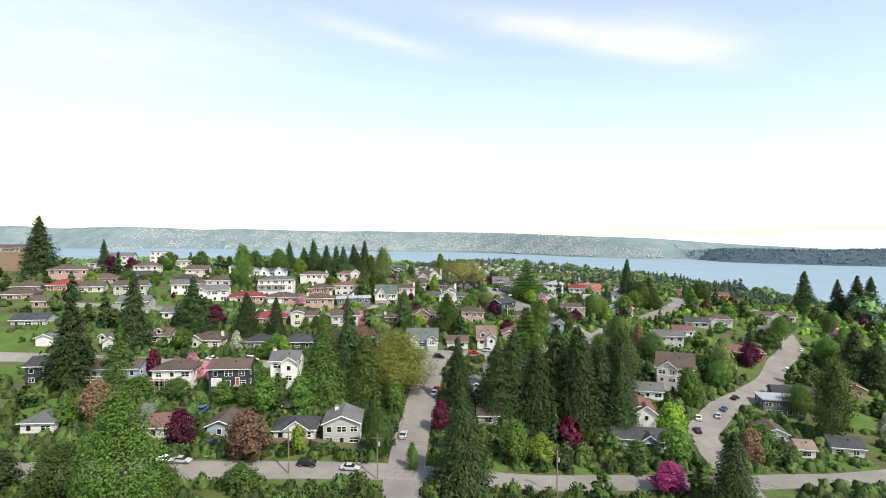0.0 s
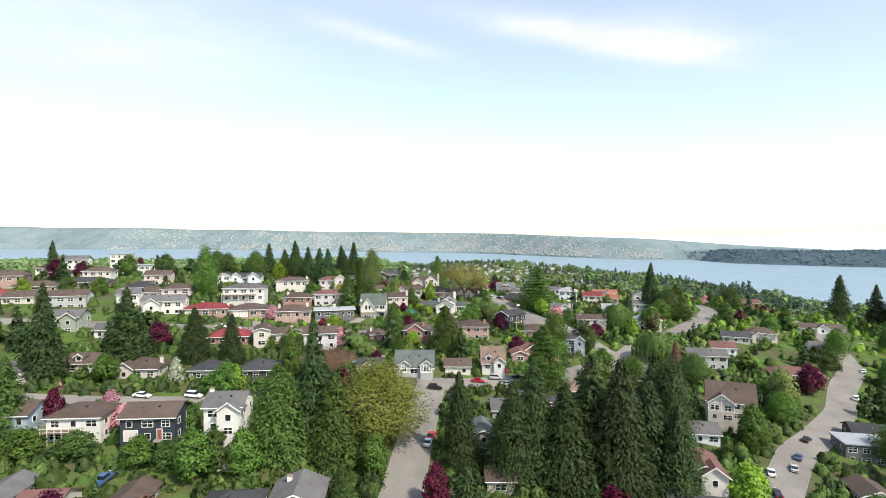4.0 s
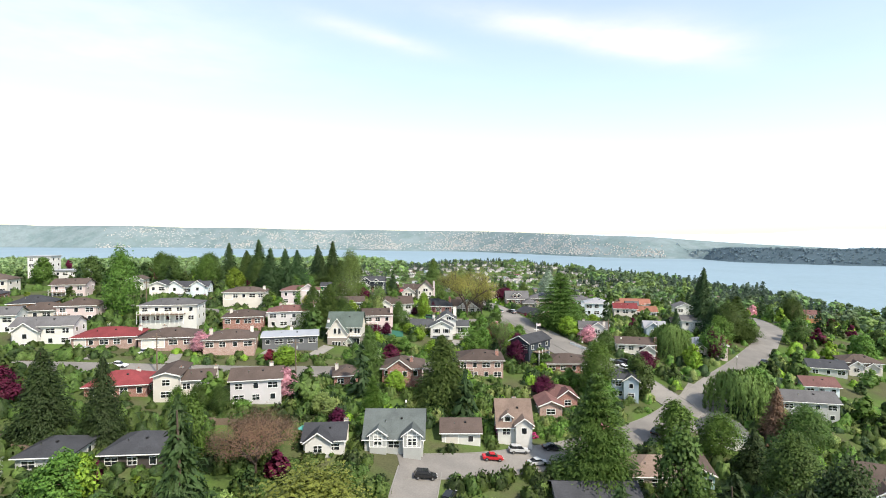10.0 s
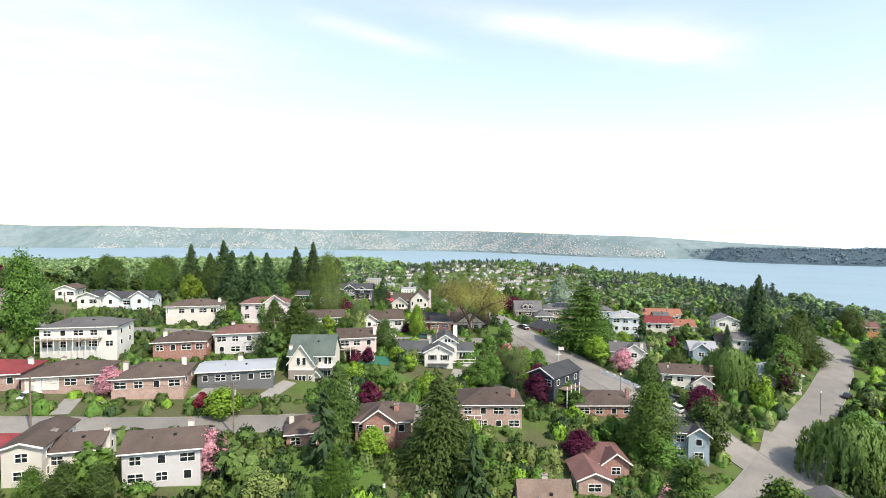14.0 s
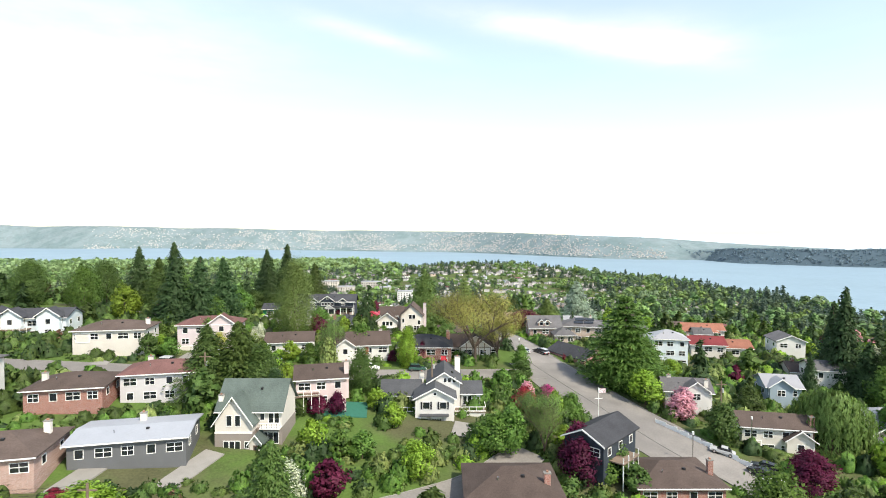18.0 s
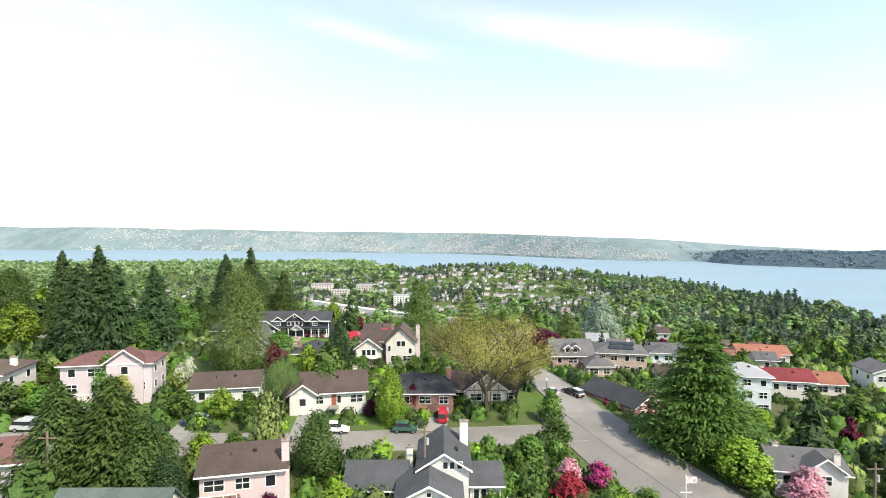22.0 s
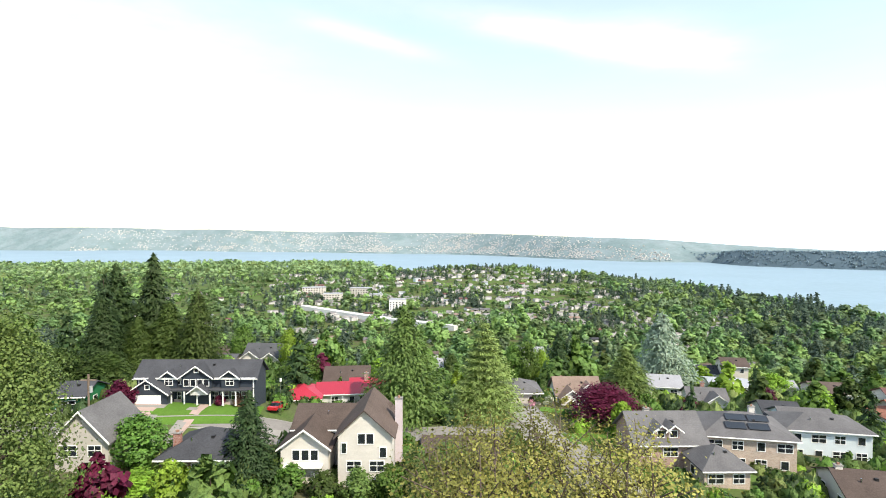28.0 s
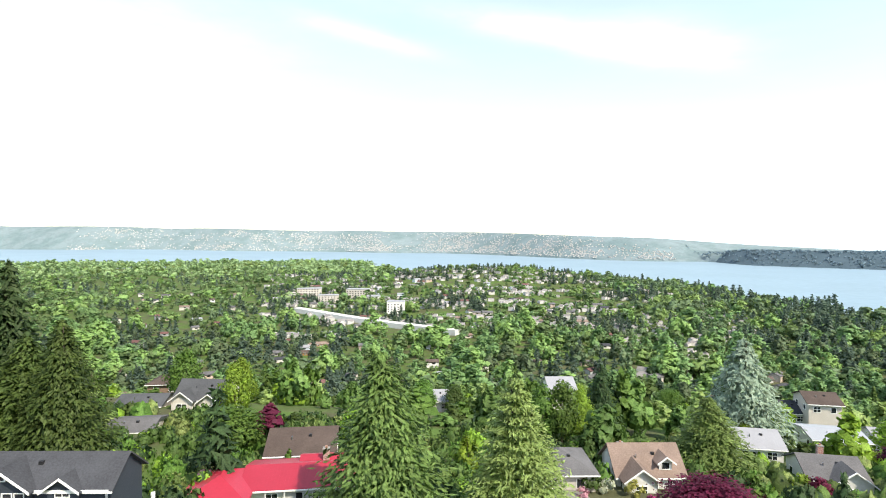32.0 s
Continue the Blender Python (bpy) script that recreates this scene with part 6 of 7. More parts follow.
plant("broad", 56.5, 292.9, 8.3, 4.5, "dim")
plant("broad", 65.8, 279.4, 6.0, 5.4, "purple")
plant("willow", 80.2, 294.9, 12.2, 7.2, "willow")
plant("fir", 110.0, 335.4, 23.6, 6.8)
plant("fir", 94.1, 321.9, 12.3, 3.2)
plant("fir", 109.4, 321.9, 16.1, 6.0)
plant("oval", -8.8, 322.9, 9.8, 3.6, "lime")
plant("oval", -5.1, 331.4, 5.0, 1.6, "purple")
plant("oval", -2.5, 331.9, 4.0, 1.3, "lime")
plant("broad", 21.5, 329.9, 6.2, 3.3, "leaf")
plant("thin", -27.0, 318.4, 13.2, 3.3, "willow")
plant("fir", -24.6, 358.8, 12.0, 4.8, "fir")
plant("cedar", -6.3, 388.6, 21.7, 9.4, "willow")
plant("deodar", 9.0, 392.2, 19.6, 8.0, "pale")
plant("great", 32.2, 393.0, 7.9, 9.4, "purple")
plant("cedar", 46.7, 422.1, 12.8, 8.3, "fresh")
plant("fir", 35.6, 447.1, 15.7, 5.0)
plant("broad", 20.8, 436.6, 11.3, 4.4, "leaf")
plant("oval", 29.1, 440.1, 10.1, 4.1, "lime")
plant("broad", 33.2, 385.4, 6.6, 3.3, "lime")
plant("fir", -73.4, 412.0, 25.6, 8.0, "deep")
plant("fir", -64.8, 412.0, 28.5, 8.2, "deep")
plant("cedar", -51.3, 404.0, 20.8, 7.6, "cedar")
plant("cedar", -67.9, 398.0, 18.4, 6.6, "deep")
plant("oval", -63.8, 392.0, 7.6, 7.1, "dim")
plant("broad", -52.7, 378.1, 4.2, 3.1, "purple")
plant("broad", -32.3, 415.1, 7.7, 6.4, "leaf")
plant("oval", -45.6, 454.1, 11.1, 4.7, "lime")
plant("broad", -65.6, 470.0, 13.4, 6.2, "leaf")
plant("broad", 86.4, 410.6, 7.0, 5.1, "lime")
plant("broad", 95.3, 440.0, 6.8, 6.8, "lime")
plant("broad", 83.2, 426.1, 4.9, 4.6, "purple")
plant("broad", 56.8, 409.1, 3.6, 2.5, "purple")
plant("broad", -71.0, 390.0, 8.6, 4.8, "dim")
plant("broad", -72.0, 377.5, 9.6, 6.3, "leaf")
plant("broad", -82.6, 357.4, 7.1, 5.8, "dim")
plant("broad", -70.8, 351.9, 10.0, 5.5, "leaf")
plant("broad", -60.1, 324.4, 8.2, 4.1, "leaf")
plant("oval", -56.9, 323.4, 5.3, 3.1, "gold")
plant("broad", -39.8, 360.4, 7.2, 5.3, "leaf")
plant("broad", -29.6, 347.9, 7.0, 3.2, "lime")
plant("broad", -26.7, 346.9, 3.7, 2.9, "purple")
plant("broad", -93.8, 379.4, 14.0, 5.7, "leaf")
plant("oval", -17.6, 303.4, 9.3, 4.6, "dim")
plant("broad", -52.2, 335.4, 4.5, 2.1, "white")
plant("broad", -50.5, 335.4, 5.6, 2.1, "white")
plant("broad", -21.7, 331.9, 8.6, 4.3, "leaf")
plant("broad", -25.6, 306.4, 10.5, 3.5, "pale")
plant("broad", 113.5, 318.5, 16.4, 7.9, "dim")
plant("broad", 175.4, 375.0, 13.5, 8.9, "dim")
plant("broad", 90.4, 261.0, 10.8, 5.9, "leaf")
plant("broad", 54.5, 229.0, 11.8, 6.5, "leaf")
plant("broad", 55.5, 257.0, 12.3, 5.8, "dim")
plant("broad", 43.3, 250.5, 6.8, 5.6, "leaf")
plant("broad", 12.7, 225.0, 4.3, 2.3, "magenta")
plant("broad", -58.5, 189.0, 8.2, 3.4, "lime")
plant("broad", -63.9, 188.0, 6.1, 5.0, "leaf")
plant("broad", -47.3, 203.0, 13.0, 3.9, "leaf")
plant("broad", -51.4, 148.3, 10.4, 5.7, "leaf")
plant("broad", -41.8, 150.3, 10.5, 5.0, "leaf")
plant("broad", -47.0, 123.8, 12.2, 6.7, "rust")
plant("broad", -36.5, 128.3, 7.0, 2.5, "lime")
plant("broad", -75.2, 164.3, 6.6, 3.6, "pink")
plant("broad", -91.8, 137.8, 11.0, 6.0, "rust")
plant("broad", -97.9, 135.3, 6.7, 4.4, "leaf")
plant("cedar", -20.0, 142.3, 9.9, 3.9, "dim")
plant("broad", -15.8, 155.3, 9.3, 4.3, "leaf")
plant("oval", -16.8, 129.8, 11.5, 4.2, "dim")
plant("oval", -8.6, 124.3, 6.7, 1.9, "leaf")
plant("broad", -92.0, 165.3, 8.3, 3.3, "purple")
plant("fir", -99.3, 160.3, 17.7, 6.6, "dim")
plant("broad", 83.4, 147.8, 10.3, 4.9, "rust")
plant("broad", 87.7, 149.5, 11.4, 6.3, "dim")
plant("broad", 125.7, 192.3, 11.7, 7.5, "leaf")
plant("broad", 106.0, 211.0, 10.5, 6.9, "leaf")
plant("broad", 114.3, 224.8, 13.8, 6.3, "pale")
plant("broad", 87.4, 194.3, 9.9, 5.4, "dim")
plant("broad", 168.5, 274.3, 14.2, 7.8, "leaf")
plant("broad", 176.6, 251.3, 12.9, 8.5, "leaf")
plant("broad", 43.1, 199.8, 18.3, 6.7, "dim")
plant("broad", 67.5, 206.8, 16.9, 8.1, "dim")
plant("broad", 88.5, 233.8, 12.0, 7.9, "dim")
plant("broad", 42.5, 253.3, 15.7, 7.2, "leaf")
plant("broad", 108.0, 314.0, 12.0, 6.6, "leaf")
plant("deodar", 121.0, 326.0, 19.0, 9.8, "dim")
plant("broad", 96.5, 295.8, 12.3, 6.7, "leaf")
plant("broad", 24.0, 306.8, 4.0, 2.8, "magenta")
plant("broad", 19.2, 305.8, 4.5, 2.8, "pink")
plant("broad", 14.3, 310.8, 5.4, 3.4, "leaf")
plant("broad", 20.0, 318.8, 5.4, 4.3, "dim")
plant("broad", -12.8, 326.3, 3.2, 2.0, "purple")
plant("broad", -39.3, 303.2, 4.8, 3.0, "leaf")
plant("broad", -34.3, 304.2, 4.8, 3.1, "lime")
plant("broad", -30.0, 305.4, 4.6, 3.1, "leaf")
plant("broad", -51.3, 333.3, 4.8, 2.1, "white")
plant("cedar", -41.0, 294.3, 16.0, 8.6, "cedar")
plant("oval", -36.0, 292.3, 11.5, 5.0, "dim")
plant("oval", -32.5, 290.5, 8.0, 3.4, "fir")
plant("broad", -75.6, 327.3, 6.4, 5.3, "leaf")
plant("broad", -68.9, 317.3, 4.8, 3.7, "lime")
plant("broad", -37.6, 381.4, 2.0, 1.3, "purple")
plant("cedar", -34.4, 382.4, 3.0, 1.8, "rust")
plant("broad", -52.7, 377.9, 4.7, 3.1, "purple")
plant("fir", -71.6, 405.0, 23.0, 6.3, "fir")
plant("cedar", -59.4, 408.0, 17.6, 9.4, "cedar")
plant("cedar", -63.9, 404.0, 14.4, 6.2, "cedar")
plant("broad", -70.1, 398.0, 9.8, 6.2, "dim")
plant("broad", -42.0, 441.0, 11.2, 4.2, "lime")
plant("broad", 36.0, 449.9, 12.0, 5.0, "lime")
plant("fir", 36.9, 450.4, 15.1, 6.8, "fir")
plant("broad", 24.6, 436.4, 12.2, 5.2, "leaf")
plant("broad", 63.1, 276.1, 5.9, 4.2, "purple")
plant("broad", 101.0, 300.5, 8.7, 4.5, "purple")
plant("broad", 116.0, 328.1, 11.4, 3.9, "white")
plant("broad", -70.7, 257.6, 6.1, 4.1, "pink")
plant("broad", -49.5, 254.1, 4.1, 2.6, "crimson")
plant("broad", 9.4, 281.1, 7.3, 4.8, "leaf")
plant("broad", 85.2, 190.5, 13.7, 5.6, "leaf")
plant("broad", 113.3, 224.0, 11.4, 4.6, "pale")
plant("broad", -64.5, 151.7, 6.5, 4.9, "leaf")
plant("broad", -58.1, 151.7, 6.2, 4.6, "dim")
plant("broad", -48.4, 151.7, 9.3, 5.4, "dim")
plant("broad", -42.4, 152.7, 8.9, 4.7, "leaf")
plant("broad", -78.2, 152.7, 6.1, 5.4, "dim")
plant("broad", -88.0, 150.7, 6.7, 6.1, "leaf")
plant("broad", -13.3, 275.4, 4.8, 3.2, "leaf")
plant("broad", 26.3, 294.9, 7.0, 3.9, "leaf")
plant("thin", 19.0, 286.9, 10.8, 4.8, "willow")
plant("broad", 62.9, 331.9, 5.0, 4.3, "lime")
plant("broad", 17.9, 299.9, 5.5, 3.6, "crimson")
plant("broad", 70.8, 308.4, 6.6, 4.3, "dim")
plant("broad", 30.2, 277.4, 5.9, 3.8, "dim")
plant("broad", 22.9, 285.4, 4.3, 2.9, "lime")
plant("broad", -8.9, 222.0, 5.3, 3.5, "purple")
plant("broad", -6.2, 366.7, 5.0, 4.1, "leaf")
plant("broad", 1.9, 364.2, 4.8, 4.4, "willow")
plant("broad", -35.5, 352.2, 3.4, 4.5, "lime")
plant("broad", 23.7, 276.4, 4.9, 3.2, "dim")
plant("broad", 27.5, 274.9, 4.8, 3.1, "leaf")
plant("broad", 32.0, 272.9, 4.7, 3.1, "dim")
plant("broad", -13.1, 295.6, 3.8, 3.1, "lime")
plant("broad", 33.6, 401.2, 4.8, 3.3, "leaf")
plant("broad", -14.6, 422.7, 6.6, 4.2, "lime")
plant("broad", 63.2, 439.2, 5.1, 4.2, "lime")
plant("broad", 258.4, 701.2, 14.3, 15.7, "lime")
plant("broad", -77.9, 105.0, 11.3, 7.4, "dim")
plant("broad", -60.6, 110.5, 6.3, 5.5, "dim")
plant("broad", -93.3, 108.5, 8.8, 6.2, "deep")
plant("broad", -44.0, 111.5, 6.0, 4.6, "dim")
plant("broad", 49.0, 138.5, 7.1, 4.7, "dim")
plant("broad", 92.5, 150.0, 7.7, 5.9, "deep")
plant("broad", 155.5, 685.7, 17.7, 15.1, "leaf")
plant("broad", 96.7, 696.2, 18.2, 13.3, "lime")
plant("deodar", 46.7, 322.0, 24.0, 12.6, "deodar")
for x, y, hh, rr, hue in ((-44.5, 319.5, 4.8, 3.2, "leaf"), (-38.0, 320.5, 5.2, 3.4, "lime"), (-33.0, 319.8, 5.0, 3.2, "leaf"), (-28.5, 321.5, 4.4, 2.6, "dim"), (157, 262, 10, 6, "dim"), (182, 292, 11, 6.4, "dim"), (190, 262, 12, 6.8, "dim"), (160, 308, 11, 6.2, "leaf"),
                          (176, 322, 10, 6.2, "dim"), (147, 326, 11, 6.0, "dim"), (-4, 478, 9, 5, "leaf"), (4.5, 479, 8, 4.5, "dim"), (212, 300, 12, 7, "dim"), (205, 280, 11, 6, "leaf"), (-20.5, 291.0, 4.4, 2.6, "purple"), (-27.5, 289.5, 4.0, 2.6, "dim"), (44, 262, 7, 4.2, "dim"), (36, 258, 6, 3.8, "leaf"),
                          (-160, 345, 13, 6.8, "dim"), (-178, 340, 12, 6.4, "leaf"), (-190, 300, 11, 6.0, "purple"), (-186, 312, 9, 5.0, "purple"), (-152, 275, 8, 4.6, "leaf"), (-163, 270, 9, 5.2, "dim"), (-176, 262, 8, 4.6, "lime")):
    plant("broad", x, y, hh, rr, hue)
plant("broad", -128, 352, 14.5, 7.2, "dim")
plant("broad", -112, 354, 15.5, 7.6, "leaf")
plant("broad", -98, 352, 11.0, 6.0, "lime")
plant("broad", -88, 355, 15.0, 7.4, "dim")
plant("broad", -121, 380, 16.0, 8.0, "dim")
plant("cedar", -104, 384, 19.0, 7.4, "cedar")
plant("fir", -96, 379, 25.0, 7.8, "deep")
plant("broad", -142, 372, 15.0, 8.0, "leaf")
plant("fir", -118, 396, 23.0, 7.0, "deep")

# ---- cars ----
PAINT = {"silver": (0.45, 0.46, 0.47), "white": (0.80, 0.80, 0.80), "black": (0.015, 0.016, 0.018), "blue": (0.05, 0.10, 0.22), "red": (0.45, 0.02, 0.03), "green": (0.04, 0.10, 0.08)}


def profile(points, half):
    bm = bmesh.new()
    solid(bm, [(x, -half, z) for x, z in points], [(x, half, z) for x, z in points])
    bmesh.ops.recalc_face_normals(bm, faces=bm.faces)
    bmesh.ops.bevel(bm, geom=list(bm.edges), offset=0.07, segments=2, affect="EDGES", clamp_overlap=True)
    return bm


SHAPES = {
    "sedan": ([(-2.25, 0.32), (2.2, 0.32), (2.25, 0.62), (1.2, 0.88), (-1.55, 0.95), (-2.25, 0.85)], [(-1.6, 0.9), (1.05, 0.86), (0.35, 1.38), (-0.85, 1.4)]),
    "suv": ([(-2.2, 0.38), (2.2, 0.38), (2.25, 0.75), (1.15, 1.02), (-2.1, 1.08), (-2.25, 0.8)], [(-2.1, 1.03), (1.05, 0.98), (0.45, 1.66), (-1.75, 1.7)]),
    "pickup": ([(-2.75, 0.42), (2.7, 0.42), (2.75, 0.8), (1.5, 1.1), (-2.75, 1.1)], [(-0.9, 1.05), (1.4, 1.02), (0.75, 1.75), (-0.75, 1.78)]),
    "van": ([(-2.3, 0.38), (2.3, 0.38), (2.35, 0.9), (2.1, 1.15), (-2.3, 1.15)], [(-2.28, 1.1), (2.05, 1.1), (1.6, 1.95), (-2.25, 2.0)]),
}


def wheel_mesh(r, half):
    bm = bmesh.new()
    bmesh.ops.create_cone(bm, cap_ends=True, segments=14, radius1=r, radius2=r, depth=half * 2)
    bmesh.ops.rotate(bm, verts=bm.verts, matrix=Matrix.Rotation(radians(90), 3, "X"))
    return bm


def car(x, y, colour, heading, kind):
    """A parked car, its nose along +x before it turns."""
    body, cabin = SHAPES[kind]
    e = 1.6
    c, s = math.cos(radians(heading)), math.sin(radians(heading))
    up = (land_z(x + e * c, y + e * s) - land_z(x - e * c, y - e * s)) / (2 * e)
    ob = new("car")
    ob.matrix_world = pose(x, y, land_z(x, y) + 0.14, 0, -math.degrees(math.atan(up)), heading)
    paint = mat("car_paint_" + colour, PAINT[colour], rough=0.25, vary=0.05, bump=0, spec=0.6)
    put("body", shared(f"car_body_{kind}_{colour}", lambda: profile(body, 0.88), paint), ob)
    glass = put("cabin_glass", shared(f"car_glass_{kind}", lambda: profile(cabin, 0.74), GLASS), ob)
    x0, x1 = cabin[3][0], cabin[2][0]
    put("roof_panel", shared(f"car_roof_{kind}_{colour}", lambda: boxes((x0 + 0.02, x1 - 0.02, -0.7, 0.7, cabin[2][1] - 0.02, cabin[2][1] + 0.05)), paint), glass)
    for wx in (-1.38, 1.38):
        for sy in (-0.82, 0.82):
            tyre = put("wheel", shared("car_tyre", lambda: wheel_mesh(0.33, 0.11), RUBBER), ob, wx, sy, 0.33)
            put("rim", shared("car_rim", lambda: wheel_mesh(0.2, 0.125), CHROME), tyre)
    for sy in (-0.6, 0.6):
        put("headlight", shared("car_headlight", lambda: boxes((-0.05, 0.05, -0.18, 0.18, -0.07, 0.07)), mat("lamp_glass", (0.7, 0.7, 0.7), rough=0.1)), ob, body[2][0] - 0.03, sy, body[2][1] + 0.02)
        put("tail_light", shared("car_tail_light", lambda: boxes((-0.04, 0.04, -0.16, 0.16, -0.09, 0.09)), mat("red_glass", (0.35, 0.01, 0.01), rough=0.15)), ob, body[0][0] + 0.0, sy, 0.72)
    words = {"sedan": "saloon car", "suv": "sport utility car", "pickup": "pickup truck", "van": "camper van"}[kind]
    return tagged(ob, f"{colour} {words} parked on the street", "car", "parked cars")


# ---- poles, wires, hedges and fences ----


def tube(bm, a, b, r, n=6):
    a, b = Vector(a), Vector(b)
    q = (b - a).to_track_quat("Z", "Y").to_matrix()
    loops = [[tuple(p + q @ Vector((math.cos(i * 6.283 / n) * r, math.sin(i * 6.283 / n) * r, 0))) for i in range(n)] for p in (a, b)]
    solid(bm, loops[0], loops[1])


def utility_pole(x, y, h=10.5):
    ob = new("utility_pole")
    ob.matrix_world = pose(x, y, land_z(x, y) - 0.2)
    bm = bmesh.new()
    tube(bm, (0, 0, 0), (0, 0, h), 0.15, 8)
    part("pole", bm, WOODY, ob)
    part("cross_arm", boxes((-1.1, 1.1, -0.07, 0.07, h - 0.9, h - 0.75)), WOODY, ob)
    bm = bmesh.new()
    tube(bm, (0.35, 0, h - 2.6), (0.35, 0, h - 1.7), 0.22, 8)
    part("transformer", bm, mat("grey_steel", (0.35, 0.36, 0.36), rough=0.5), ob)
    return tagged(ob, "weathered wooden utility pole with a cross arm", "utility pole", "utility poles")


def wires(points, h=9.7):
    for off in (-0.9, 0.0, 0.9):
        bm = bmesh.new()
        for (xa, ya), (xb, yb) in zip(points, points[1:]):
            za, zb = land_z(xa, ya) + h, land_z(xb, yb) + h
            last = None
            for i in range(9):
                f = i / 8
                p = (xa + (xb - xa) * f, ya + (yb - ya) * f + off, za + (zb - za) * f - 3.2 * f * (1 - f))
                if last:
                    tube(bm, last, p, 0.022, 3)
                last = p
        tagged(part("power_line", bm, BLACK, None), "thin black power line slung between poles", "power line", "power lines")


def lamp_post(x, y, h=6.0):
    ob = new("street_lamp")
    ob.matrix_world = pose(x, y, land_z(x, y) - 0.1)
    bm = bmesh.new()
    tube(bm, (0, 0, 0), (0, 0, h), 0.08, 8)
    part("post", bm, CHROME, ob)
    bm = bmesh.new()
    tube(bm, (0, 0, h), (0, 0, h + 0.5), 0.2, 8)
    part("lantern", bm, mat("milk_glass", (0.75, 0.75, 0.72), rough=0.3), ob)
    return tagged(ob, "pale metal street lamp on a grass verge", "street lamp", "street lamps")


def hedge(a, b, h, w, hue="dim"):
    """A clipped hedge between two points of the plan."""
    rng = np.random.default_rng(int(abs(a[0] * 7 + b[1] * 3)))
    run = np.array([b[0] - a[0], b[1] - a[1]])
    length = np.hypot(*run)
    n = int(length * (h * 2 + w) * 26)
    f = rng.uniform(0, 1, n)
    side = rng.integers(0, 3, n)
    across = np.where(side == 0, -w / 2, np.where(side == 1, w / 2, rng.uniform(-w / 2, w / 2, n))) + rng.normal(0, 0.06, n)
    up = np.where(side == 2, h, rng.uniform(0, h, n)) + rng.normal(0, 0.06, n)
    d = run / length
    x, y = a[0] + run[0] * f + d[1] * across, a[1] + run[1] * f - d[0] * across
    p = np.stack([x, y, land(a[0] + run[0] * f, a[1] + run[1] * f) + up], 1)
    nrm = np.stack([np.where(side == 2, 0, d[1] * np.sign(across)), np.where(side == 2, 0, -d[0] * np.sign(across)), np.where(side == 2, 1, 0.2)], 1)
    v = quads(p, nrm, rng.uniform(0.1, 0.2, n), rng)
    ob = new("hedge", mesh_of("hedge", v, np.arange(len(v)).reshape(-1, 4), leafy("foliage_" + hue, *GREENS[hue])))
    return tagged(ob, "clipped dark green garden hedge beside a house", "hedge", "garden hedges")


def fence(points, h=1.5, material=None):
    ob = new("fence")
    for (xa, ya), (xb, yb) in zip(points, points[1:]):
        length = math.hypot(xb - xa, yb - ya)
        n = max(1, int(length / 2.4))
        turn = math.degrees(math.atan2(yb - ya, xb - xa))
        for i in range(n):
            f = (i + 0.5) / n
            x, y = xa + (xb - xa) * f, ya + (yb - ya) * f
            w = round(length / n, 1)
            z = land_z(x, y)
            key = (material or WOODY).name
            put("panel", shared(f"fence_panel_{w}_{h}_{key}", lambda: boxes((-w / 2, w / 2, -0.03, 0.03, -0.5, h)), material or WOODY), ob, x, y, z, turn)
            put("post", shared(f"fence_post_{h}_{key}", lambda: boxes((-0.06, 0.06, -0.06, 0.06, -0.5, h + 0.1)), material or WOODY), ob, x - w / 2 * math.cos(radians(turn)), y - w / 2 * math.sin(radians(turn)), z, turn)
    return tagged(ob, "white painted board fence beside a garden" if material else "weathered wooden board fence round a garden", "fence", "garden fences")


for px, py in ((-118, 117), (-72, 118), (-36, 119), (-16, 119), (24, 118), (56, 113), (92, 108), (-40, 246), (-74, 240), (-46, 290), (-50, 366), (-2, 300), (60, 300), (-110, 300), (-22, 171), (84, 205)):
    utility_pole(px, py)
wires([(-118, 117), (-72, 118), (-36, 119), (-16, 119), (24, 118), (56, 113), (92, 108)])
wires([(-74, 240), (-40, 246)])
for px, py in ((46, 283), (19, 352), (84, 262), (-27, 381), (22, 337), (98, 283), (-9, 225), (62, 292)):
    lamp_post(px, py)
hedge((-60, 283), (-44, 284.5), 2.0, 1.4)
hedge((-88, 158), (-60, 156), 1.8, 1.2)
hedge((-70, 205), (-50, 207), 1.8, 1.2)
hedge((-3, 324), (14, 331), 1.6, 1.6, "leaf")
hedge((50, 300), (58, 288), 1.4, 1.2)
hedge((-118, 214), (-96, 216), 1.6, 1.2)
hedge((38, 356), (44, 338), 1.2, 1.0, "leaf")
hedge((-95, 128), (-70, 130), 1.6, 1.2, "leaf")
fence([(-95, 200), (-84, 200), (-72, 201)], 1.6)
fence([(46, 300), (56, 286), (60, 279)], 1.0, TRIM)
fence([(-100, 258), (-70, 262)], 1.4)
fence([(-58, 131), (-44, 132), (-30, 133)], 1.6)
fence([(8, 366), (16, 358), (19, 350)], 1.4)
fence([(-52, 217), (-36, 219)], 1.5)

# flagpole on the island of lawn
pole = new("flagpole")
pole.matrix_world = pose(33.4, 299, land_z(33.4, 299))
bm = bmesh.new()
tube(bm, (0, 0, 0), (0, 0, 7.0), 0.07, 8)
part("pole", bm, TRIM, pole)
part("flag", boxes((0.08, 1.5, -0.02, 0.02, 5.9, 6.8)), mat("flag_cloth", (0.5, 0.3, 0.32), rough=0.9, vary=0.3, second=(0.7, 0.7, 0.72), mix_scale=3), pole)
part("cross_tree", boxes((-0.8, 0.8, -0.05, 0.05, 4.6, 4.7)), TRIM, pole)
tagged(pole, "white wooden flagpole on a lawn", "flagpole")

